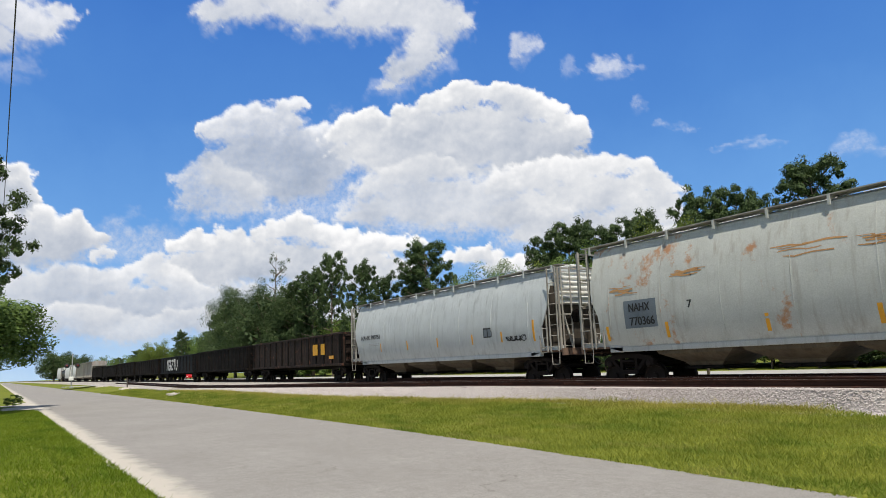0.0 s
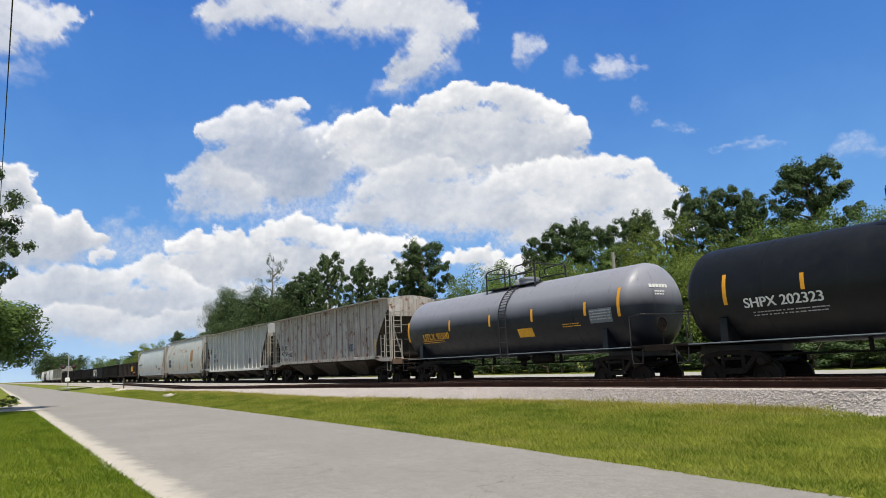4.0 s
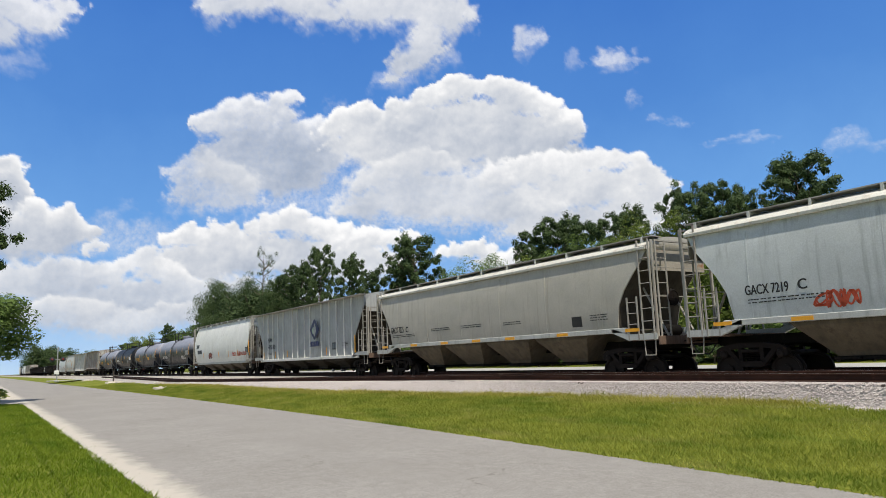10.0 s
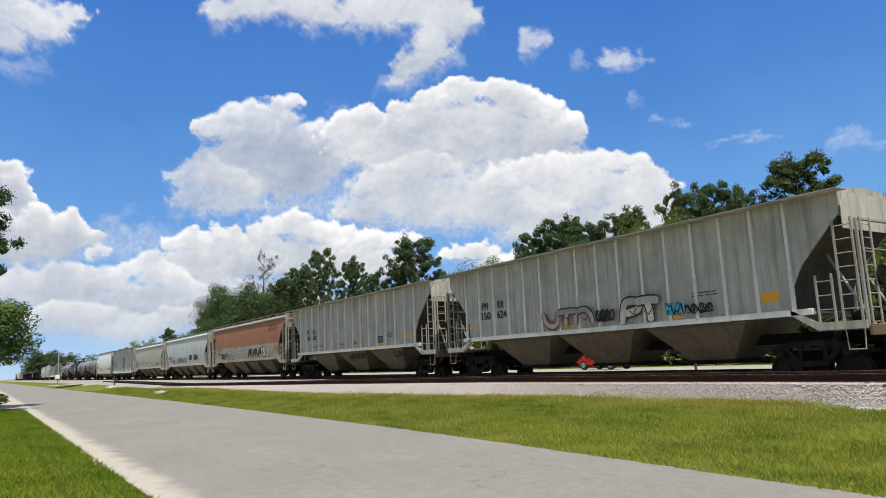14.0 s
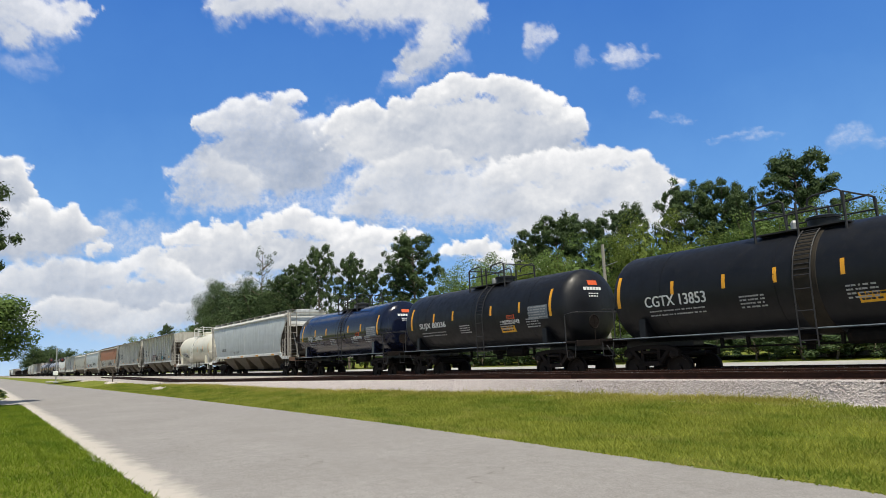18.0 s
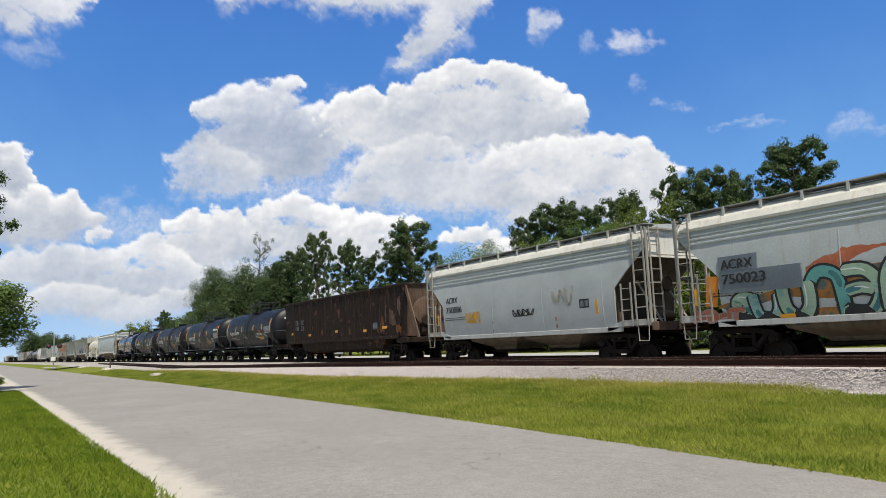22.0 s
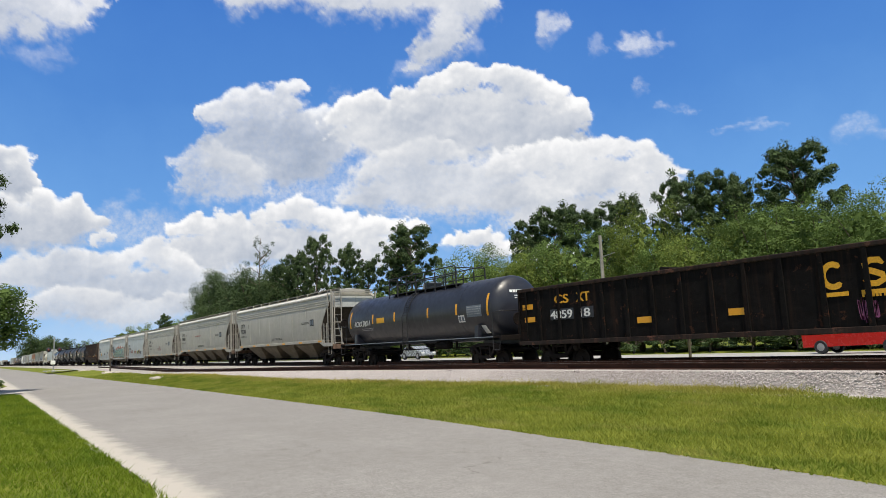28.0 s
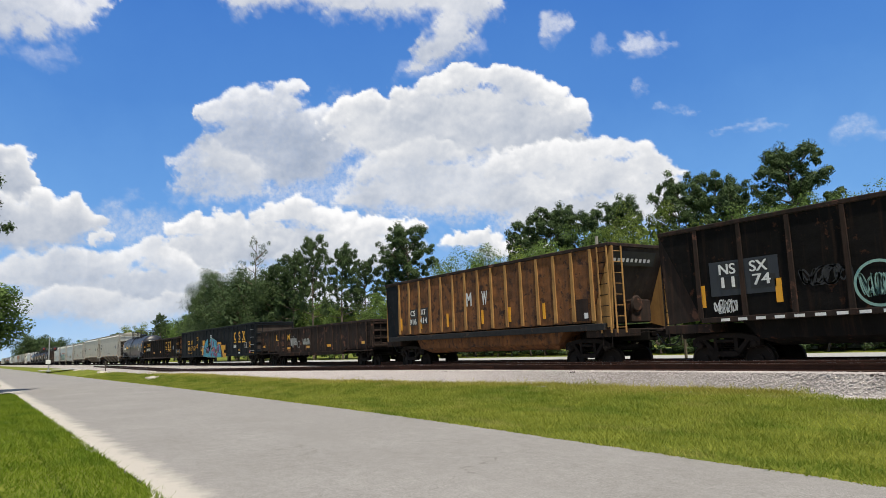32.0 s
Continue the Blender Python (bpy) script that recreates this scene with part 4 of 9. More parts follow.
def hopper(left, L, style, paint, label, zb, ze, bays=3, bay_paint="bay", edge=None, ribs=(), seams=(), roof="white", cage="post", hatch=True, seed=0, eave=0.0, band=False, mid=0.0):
    """A covered hopper car. Returns the car and the skin of its near side."""
    zt = ze + 0.22
    prof = {"round": round_prof, "tear": tear_prof, "flat": bowed_prof, "rib": flat_prof}[style](zb, ze, zt)
    root = car_root("covered_hopper_car", left, L, mid, label, "hopper car", "cars of the freight train")
    skin = skin_of(prof)
    Lb = L - 1.15                                    # over the end sills
    ins = {"round": [(zb, 1.05), (zb + 0.35 * (ze - zb), 0.98), (zb + 0.47 * (ze - zb), 0.66), (zt, 0.58)],
           "tear": [(zb, 1.65), (zb + 0.25 * (ze - zb), 1.55), (zb + 0.5 * (ze - zb), 1.15), (zb + 0.75 * (ze - zb), 0.5), (ze - 0.25, 0.22), (zt, 0.2)],
           "flat": [(zb, 1.50), (zb + 0.44 * (ze - zb), 1.43), (ze - 0.67, 0.10), (zt, 0.08)],
           "rib": [(zb, 1.82), (zb + 0.29 * (ze - zb), 1.78), (ze - 0.55, 0.36), (zt, 0.34)]}[style]
    inset = lambda z: lerp_list(ins, z)
    part("body", body_shape(Lb, prof, inset, seed=seed, dent=0.03 if style == "rib" else 0.012), paint, root, smooth=True)
    # End slope sheets overlaid in a dark colour that holds their shade.
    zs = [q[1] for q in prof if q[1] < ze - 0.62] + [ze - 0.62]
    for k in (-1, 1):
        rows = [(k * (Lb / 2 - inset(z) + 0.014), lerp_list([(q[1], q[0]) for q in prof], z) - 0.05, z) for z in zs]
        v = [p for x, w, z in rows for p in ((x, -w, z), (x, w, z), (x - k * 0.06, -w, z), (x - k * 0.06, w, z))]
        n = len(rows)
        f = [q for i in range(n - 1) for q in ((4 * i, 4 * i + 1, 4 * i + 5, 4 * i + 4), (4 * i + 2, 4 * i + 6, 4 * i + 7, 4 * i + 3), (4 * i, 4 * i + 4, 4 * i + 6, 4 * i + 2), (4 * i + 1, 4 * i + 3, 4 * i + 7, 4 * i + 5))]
        part("slope_sheet", Shape().add(v, f), "slope", root, "dirty end slope sheet darkened for its shade")
    # underframe
    part("centre_sill", Shape().box(-L / 2 + 0.7, L / 2 - 0.7, -0.2, 0.2, 0.72, 1.02, 0.02), "soot", root)
    hw = prof[0][0]
    for sy in (-1, 1):
        y0, y1 = sorted((sy * (hw + 0.045), sy * (hw - 0.10)))
        part("side_sill", Shape().box(-Lb / 2 + 1.3, Lb / 2 - 1.3, y0, y1, zb - 0.14, zb + 0.03, 0.015), edge or paint, root)
        for k in (-1, 1):
            xa, xb = sorted((k * (Lb / 2 - 1.35), k * Lb / 2))
            zz = 1.02
            part("end_side_sill", Shape().plate([(k * (Lb / 2 - 1.9), zb - 0.13), (k * (Lb / 2 - 1.9), zb + 0.02), (k * (Lb / 2 - 1.2), zz + 0.2), (k * Lb / 2, zz + 0.2), (k * Lb / 2, zz), (k * (Lb / 2 - 1.2), zz)], y0, y1), paint if style == "rib" else edge or paint, root)
    span = Lb - 2 * 3.05
    w = span / bays
    for i in range(bays):
        x = -span / 2 + (i + 0.5) * w
        a, b = w * 0.50, max(0.34, w * 0.19)
        zt2, zm, z0 = zb, zb - 0.25, 0.34
        s = Shape()
        v = []
        for z, ax, ay in ((zt2, a, hw - 0.12), (zm, a * 0.84, hw - 0.12), (z0 + 0.12, b + 0.12, 0.78), (z0, b, 0.72)):
            v += [(-ax, -ay, z), (ax, -ay, z), (ax, ay, z), (-ax, ay, z)]
        f = [(0, 3, 2, 1), (12, 13, 14, 15)]
        for k in range(3):
            f += [(4 * k + j, 4 * k + (j + 1) % 4, 4 * k + 4 + (j + 1) % 4, 4 * k + 4 + j) for j in range(4)]
        s.add(v, f)
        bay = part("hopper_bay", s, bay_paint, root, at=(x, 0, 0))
        part("outlet_gate", Shape().box(-b - 0.1, b + 0.1, -0.8, 0.8, z0 - 0.10, z0 - 0.004, 0.015).bar((0, -0.95, z0 - 0.05), (0, 0.95, z0 - 0.05), 0.03), "soot", bay)
    # roof walk and hatches
    for sy in (-1, 1):
        foot = sy * min(1.36, prof[-5][0] + 0.06) if eave else sy * (prof[-4][0] + (0.44 if style == "rib" else 0.16))
        wz = ze - 0.01 if style == "rib" else ze + 0.15
        walkway = Shape().box(-Lb / 2 + 0.1, Lb / 2 - 0.1, min(foot, foot - sy * 0.5), max(foot, foot - sy * 0.5), wz, wz + 0.03)
        part("running_board", walkway, "grating", root)
        for i in range(0 if style == "rib" else 11):
            x = -Lb / 2 + 0.5 + i * (Lb - 1) / 10
            br = Shape().box(x - 0.035, x + 0.035, min(foot - sy * 0.02, foot + sy * 0.03), max(foot - sy * 0.02, foot + sy * 0.03), ze - 0.12, wz + 0.02)
            br.add([(x + d, yy, zz) for d in (-0.012, 0.012) for yy, zz in ((foot, wz + 0.01), (foot, ze - 0.02), (foot - sy * 0.45, wz))], [(0, 1, 2), (5, 4, 3), (0, 3, 4, 1), (1, 4, 5, 2), (2, 5, 3, 0)])
            part("walk_bracket", br, "ladder" if edge == "rib_edge" else edge or paint, root)
    if hatch and style != "rib":
        def hatch_cover():
            return Shape().box(-0.85, 0.85, -0.32, 0.32, 0.0, 0.09, 0.03).box(-0.05, 0.05, -0.40, 0.40, 0.09, 0.13)
        for i in range(max(6, int(Lb / 2.2))):
            part("roof_hatch", shared("roof_hatch", hatch_cover), roof, root, at=(-Lb / 2 + 1.3 + i * (Lb - 2.6) / (max(6, int(Lb / 2.2)) - 1), 0, zt - 0.06))
    if eave:
        for sy in (-1, 1):
            y = sy * prof[7][0]
            eh = prof[8][1] - prof[7][1] + 0.05
            part("eave_sheet", Shape().extrude_x([(y - sy * 0.05, ze - eh - 0.02), (y + sy * eave, ze - eh - 0.03), (y + sy * (eave + 0.01), ze - eh + 0.05), (y + sy * (eave - 0.10), ze - 0.35 * eh), (y - sy * 0.22, ze + 0.03), (y - sy * 0.45, ze + 0.05)], -Lb / 2 + 0.2, Lb / 2 - 0.2), "eave_sunlit" if paint in ("ash", "cool", "tan") and edge != "roofrust" else "roofrust", root)
    if band:
        for sy in (-1, 1):
            for k in range(3):
                z = ze - 0.86 + k * 0.14
                y = sy * (lerp_list([(q[1], q[0]) for q in prof], z))
                part("roof_flute", Shape().box(-Lb / 2 + 0.3, Lb / 2 - 0.3, min(y, y + sy * 0.03), max(y, y + sy * 0.03), z, z + 0.07, 0.012), paint, root)
    # ribs or weld seams
    for x in [r - mid for r in ribs]:
        for sy in (-1, 1):
            def rib():
                return Shape().plate([(-0.05, zb - 0.02), (0.05, zb - 0.02), (0.05, zb + 1.0), (0.04, zb + 1.15), (0.04, ze - 0.02), (-0.04, ze - 0.02), (-0.04, zb + 1.15), (-0.05, zb + 1.0)], 0, 0.07)
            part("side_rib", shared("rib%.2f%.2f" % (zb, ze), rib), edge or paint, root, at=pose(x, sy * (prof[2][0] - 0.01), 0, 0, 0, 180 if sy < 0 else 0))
    for x in seams:
        for k in (0,):
            patch_on(root, "weld_seam", x - 0.014, x + 0.014, zb + 0.05, ze - 0.1, paint, skin, 0.009, n=9)
    # end frames, ladders, platforms
    he = (ze - 1.05) * (0.78 if style == "rib" else 1.0)      # ribbed cars: ladders end below the top of the end
    for k in (-1, 1):
        xe = k * (Lb / 2)
        part("end_platform", Shape().box(min(xe, xe - k * 1.3), max(xe, xe - k * 1.3), -1.5, 1.5, 1.0, 1.06, 0.01).box(min(xe, xe + k * 0.09), max(xe, xe + k * 0.09), -1.52, 1.52, 0.84, 1.12, 0.015), "rust_end", root)
        fr = Shape()
        for y in (-1.50, 1.50):
            fr.box(xe - 0.035, xe + 0.035, y - 0.04, y + 0.04, 1.06, 1.06 + he, 0.008)
        for z in (1.06 + he * 0.42, 1.06 + he * 0.72):
            fr.bar((xe, -1.5, z), (xe, 1.5, z), 0.018, 5)
        fr.box(xe - 0.05, xe + 0.05, -1.35, 1.35, he + 1.02, he + 1.07)
        part("end_frame", fr, "ladder", root)
        lad = shared("side_ladder%.1f" % he, lambda: ladder_shape(0.46, he + 0.1, 8))
        ladder(root, "side_ladder", 0.46, he + 0.1, 8, "ladder", (k * (Lb / 2 - 0.32), -1.56, 1.0))
        ladder(root, "grab_ladder", 0.42, 1.45, 4, "ladder", (k * (Lb / 2 - 0.95), -1.56, 1.0))
        part("end_ladder", lad, "ladder", root, at=pose(xe + k * 0.05, -1.15, 1.0, 0, 0, 90))
        part("side_ladder", lad, "ladder", root, at=(k * (Lb / 2 - 0.32), 1.56, 1.0))
        part("sill_step", Shape().pipe([(k * (Lb / 2 - 0.1), -1.52, 1.02), (k * (Lb / 2 - 0.12), -1.54, 0.52), (k * (Lb / 2 - 0.52), -1.54, 0.52), (k * (Lb / 2 - 0.56), -1.52, 1.02)], 0.018, 5), "ladder", root)
        # corrugated or plain top of the end
        cp = Shape()
        ce = k * (Lb / 2 - inset(ze - 0.3)) 
        if cage == "corrugated":
            wave = [(ce + k * (0.02 if i % 4 in (0, 3) else 0.08), ze - 1.35 + i * 0.05) for i in range(27)]
            cp.plate(wave + [(ce - k * 0.02, ze - 0.05), (ce - k * 0.02, ze - 1.35)], -1.08, 1.08)
        else:
            cp.plate([(-1.45, ze - 0.95), (1.45, ze - 0.95), (1.45, ze - 0.35), (1.15, ze + 0.02), (-1.15, ze + 0.02), (-1.45, ze - 0.35)], min(ce, ce + k * 0.02), max(ce, ce + k * 0.02))
            cp.v = [(q[1], q[0], q[2]) for q in cp.v]
        part("end_panel", cp, paint if style == "rib" else roof, root)
        # slope-sheet braces and brake gear on the platform
        for y in (-0.7, 0.7):
            part("end_brace", Shape().bar((k * (Lb / 2 - 0.2), y, 1.06), (k * (Lb / 2 - inset(zb + 0.5 * (ze - zb)) - 0.1), y, zb + 0.55 * (ze - zb)), 0.04, 6), "ladder", root)
    part("air_reservoir", Shape().turned([(0.05, -0.5), (0.17, -0.45), (0.2, -0.38), (0.2, 0.38), (0.17, 0.45), (0.05, 0.5)], "y", 14, (Lb / 2 - 0.75, 0, 1.32)), "soot", root, smooth=True)
    part("brake_wheel", Shape().turned([(0.24, -0.02), (0.27, 0.0), (0.24, 0.02), (0.22, 0.0)], "x", 20, (Lb / 2 + 0.12, -0.75, 2.35)).bar((Lb / 2 + 0.12, -0.98, 2.35), (Lb / 2 + 0.12, -0.52, 2.35), 0.015, 5).bar((Lb / 2 + 0.12, -0.75, 2.12), (Lb / 2 + 0.12, -0.75, 2.58), 0.015, 5).box(Lb / 2, Lb / 2 + 0.1, -0.9, -0.6, 2.1, 2.5, 0.03), "steel", root)
    for x in (-(Lb / 2 - 1.75), Lb / 2 - 1.75):
        add_truck(root, x)
    add_couplers(root, L)
    centred(root, mid)
    return root, skin


def tank(left, L, paint, label, R=1.52, zc=2.45, platform=4.2, rail_paint="ink", sill="ink", dome=True, long_walk=False, lx=-1.2, head=False, mid=0.0):
    """A tank car: barrel with dished heads, top platform, ladders, draft sills."""
    root = car_root("tank_car", left, L, mid, label, "tank car", "cars of the freight train")
    Lt = L - 1.75
    prof = []
    for a in np.linspace(math.pi / 2, 0.0, 9)[:-1]:
        prof.append((R * math.cos(a), -Lt / 2 + 0.62 - 0.62 * math.sin(a)))
    n = 10
    prof += [(R, -Lt / 2 + 0.62 + (Lt - 1.24) * i / n) for i in range(n + 1)]
    prof += [(R * math.cos(a), Lt / 2 - 0.62 + 0.62 * math.sin(a)) for a in np.linspace(0.0, math.pi / 2, 9)[1:]]
    prof = [(max(r, 0.02), h) for r, h in prof]
    part("barrel", Shape().turned(prof, "x", 48, (0, 0, zc)), paint, root, smooth=True)

    def skin(z):
        d = max(-0.99, min(0.99, (z - zc) / R))
        return -R * math.sqrt(1 - d * d), -math.degrees(math.asin(d))
    # weld bands round the barrel
    for x in (-Lt * 0.31, 0.0, Lt * 0.31):
        part("weld_band", Shape().turned([(R - 0.02, -0.03), (R + 0.008, -0.025), (R + 0.008, 0.025), (R - 0.02, 0.03)], "x", 48, (x, 0, zc)), paint, root, smooth=True)
    # draft sills, bolsters, side walk bar
    zs = zc - R
    for k in (-1, 1):
        xe = k * (L / 2 - 0.62)
        part("draft_sill", Shape().box(min(xe, k * (Lt / 2 - 2.6)), max(xe, k * (Lt / 2 - 2.6)), -0.28, 0.28, 0.70, 1.05, 0.03), sill, root)
        part("end_platform", Shape().box(min(xe, xe - k * 0.75), max(xe, xe - k * 0.75), -1.5, 1.5, 0.98, 1.06, 0.015).box(xe - 0.05, xe + 0.05, -1.52, 1.52, 0.86, 1.08, 0.015), sill if sill != "ink" else "steel", root)
        part("handrail", Shape().pipe([(xe - k * 0.6, -1.45, 1.06), (xe - k * 0.6, -1.45, 2.05), (xe - k * 0.1, -1.45, 2.10), (xe - k * 0.02, -1.3, 2.1), (xe - k * 0.02, 1.3, 2.1), (xe - k * 0.1, 1.45, 2.1), (xe - k * 0.6, 1.45, 2.05), (xe - k * 0.6, 1.45, 1.06)], 0.022, 6), rail_paint, root)
        part("bolster_web", Shape().add([(k * (Lt / 2 - 1.55) + dx, y, z) for dx in (-0.12, 0.12) for y, z in ((-1.42, zc - 0.72), (-1.45, 1.0), (1.45, 1.0), (1.42, zc - 0.72))], [(0, 1, 2, 3), (7, 6, 5, 4), (0, 4, 5, 1), (1, 5, 6, 2), (2, 6, 7, 3), (3, 7, 4, 0)]), paint, root)
        part("sill_step", Shape().pipe([(xe - k * 0.05, -1.5, 0.95), (xe - k * 0.08, -1.52, 0.48), (xe - k * 0.5, -1.52, 0.48), (xe - k * 0.55, -1.5, 0.95)], 0.018, 5), rail_paint, root)
    for sy in (-1, 1):
        part("side_rail", Shape().bar((-Lt / 2 + 0.3, sy * 1.5, 1.02), (Lt / 2 - 0.3, sy * 1.5, 1.02), 0.02, 6), "panel_grey" if rail_paint == "ink" else rail_paint, root)
    # top platform
    zt = zc + R
    h = platform / 2
    fr = Shape()
    px0, px1 = (-h, h) if not long_walk else (-Lt * 0.30, Lt * 0.40)
    for sy in (-1, 1):
        fr.box(px0 * 0.62, px1 * 0.62, sy * 0.62 - 0.22, sy * 0.62 + 0.22, zt - 0.10, zt - 0.06)
    part("top_walk", fr, rail_paint, root, at=(lx * 0.6, 0, 0))
    a, b = px0 * 0.62, px1 * 0.62
    posts = 3 if not long_walk else 8
    rail_at = (lx * 0.6, 0, 0)
    for sy in (-1, 1):
        y = sy * 0.86
        for i in range(posts):
            x = a + (b - a) * i / (posts - 1)
            part("railing_post", Shape().bar((x, y, zt - 0.30), (x, y, zt + 0.66), 0.036, 6), rail_paint, root, at=rail_at)
        part("mid_rail", Shape().bar((a, y, zt + 0.36), (b, y, zt + 0.36), 0.026, 6), rail_paint, root, at=rail_at)
        gate = 0.32 if not long_walk else 0.0
        split = (a + b) / 2 if not long_walk else b
        for x0, x1 in ((a, split - gate), (split + gate, b)) if not long_walk else ((a, b),):
            part("hand_rail", Shape().pipe([(x0, y, zt + 0.5), (x0 + 0.04, y, zt + 0.68), (x0 + 0.16, y, zt + 0.74), (x1 - 0.16, y, zt + 0.80), (x1 - 0.04, y, zt + 0.72), (x1, y, zt - 0.1)], 0.03, 6), rail_paint, root, at=rail_at)
    for x in (a, b):
        part("cross_rail", Shape().bar((x, -0.86, zt + 0.70), (x, 0.86, zt + 0.70), 0.026, 6), rail_paint, root, at=rail_at)
    if dome:
        part("manway", Shape().turned([(0.42, -0.25), (0.42, 0.18), (0.46, 0.19), (0.46, 0.26), (0.2, 0.32)], "z", 20, (0.35 + lx * 0.5, 0, zt)), paint if paint != "gloss" else "ink", root, smooth=True)
        part("valve", Shape().turned([(0.10, -0.1), (0.10, 0.25), (0.05, 0.32)], "z", 10, (-0.5 + lx * 0.5, 0, zt)), "galv", root)
    # ladders that bend over the barrel
    for sy in (-1, 1):
        s = Shape()
        path = [(sy * 1.56, 0.55), (sy * 1.58, 1.2), (sy * 1.60, zc)] + [(sy * (R + 0.07) * math.cos(t), zc + (R + 0.07) * math.sin(t)) for t in np.linspace(0.2, 1.05, 6)]
        for dx in (-0.24, 0.24):
            s.pipe([(dx, y, z) for y, z in path], 0.022, 5)
        lad = part("ladder", s, rail_paint, root, at=(lx, 0, 0))
        for i in range(len(path) - 1):
            for u in (0.25, 0.75):
                y, z = path[i][0] * (1 - u) + path[i + 1][0] * u, path[i][1] * (1 - u) + path[i + 1][1] * u
                part("rung", shared("tank_rung", lambda: Shape().bar((-0.24, 0, 0), (0.24, 0, 0), 0.016, 5)), rail_paint, lad, at=(0, y, z))
    # marks on the end dish
    def dish(y, z):
        r = min(0.97, math.hypot(y, z - zc) / R)
        return Lt / 2 - 0.62 + 0.62 * math.sqrt(1 - r * r) + 0.012
    for nm, mat, y0, y1, z0, z1 in (("placard", "vermilion" if head else "chalk", -0.35, 0.12, zc + 0.82, zc + 1.0), ("stencil_marks", "chalk", -0.60, 0.30, zc + 0.62, zc + 0.74), ("stencil_marks", "chalk", -0.40, 0.10, zc + 0.46, zc + 0.51), ("stencil_marks", "chalk", -0.40, 0.05, zc + 0.36, zc + 0.41)):
        if nm == "placard" and not head:
            continue
        ys = np.linspace(y0, y1, 7)
        if nm != "placard":
            for q in range(6):
                part(nm, Shape().add([(dish(yy, zz) + d, yy, zz) for d in (-0.01, 0.0) for yy, zz in ((ys[q], z0), (ys[q + 1] - 0.03, z0), (ys[q + 1] - 0.03, z1), (ys[q], z1))], [(3, 2, 1, 0), (4, 5, 6, 7), (0, 1, 5, 4), (1, 2, 6, 5), (2, 3, 7, 6), (3, 0, 4, 7)]), mat if paint not in ("cream",) else "ink", root)
        else:
            part(nm, Shape().add([(dish(yy, zz), yy, zz) for yy in ys for zz in (z0, z1)], [(2 * q, 2 * q + 2, 2 * q + 3, 2 * q + 1) for q in range(6)]), mat, root)
    # fittings below
    part("outlet_valve", Shape().turned([(0.3, 0.0), (0.3, -0.16), (0.14, -0.2), (0.12, -0.42)], "z", 14, (0, 0, zs + 0.03)), "soot", root)
    rig = Shape().turned([(0.05, -0.6), (0.2, -0.52), (0.2, 0.52), (0.05, 0.6)], "x", 12, (1.9, -0.5, zs - 0.08)).bar((-Lt / 2 + 2, -0.35, 0.62), (Lt / 2 - 2, -0.35, 0.62), 0.03, 5)
    for x in (-2.6, -1.7, 1.1, 2.8):
        rig.box(x - 0.04, x + 0.04, -0.4, -0.3, 0.58, zs + 0.15)
    part("brake_rigging", rig, "soot", root)
    part("brake_wheel", Shape().turned([(0.24, -0.02), (0.27, 0.0), (0.24, 0.02), (0.22, 0.0)], "x", 20, (L / 2 - 0.6, -0.55, 1.75)).bar((L / 2 - 0.6, -0.78, 1.75), (L / 2 - 0.6, -0.32, 1.75), 0.015, 5).bar((L / 2 - 0.6, -0.55, 1.0), (L / 2 - 0.6, -0.55, 2.0), 0.02, 5), "steel", root)
    for x in (-(L / 2 - 2.35), L / 2 - 2.35):
        add_truck(root, x)
    add_couplers(root, L)
    centred(root, mid)
    return root, skin


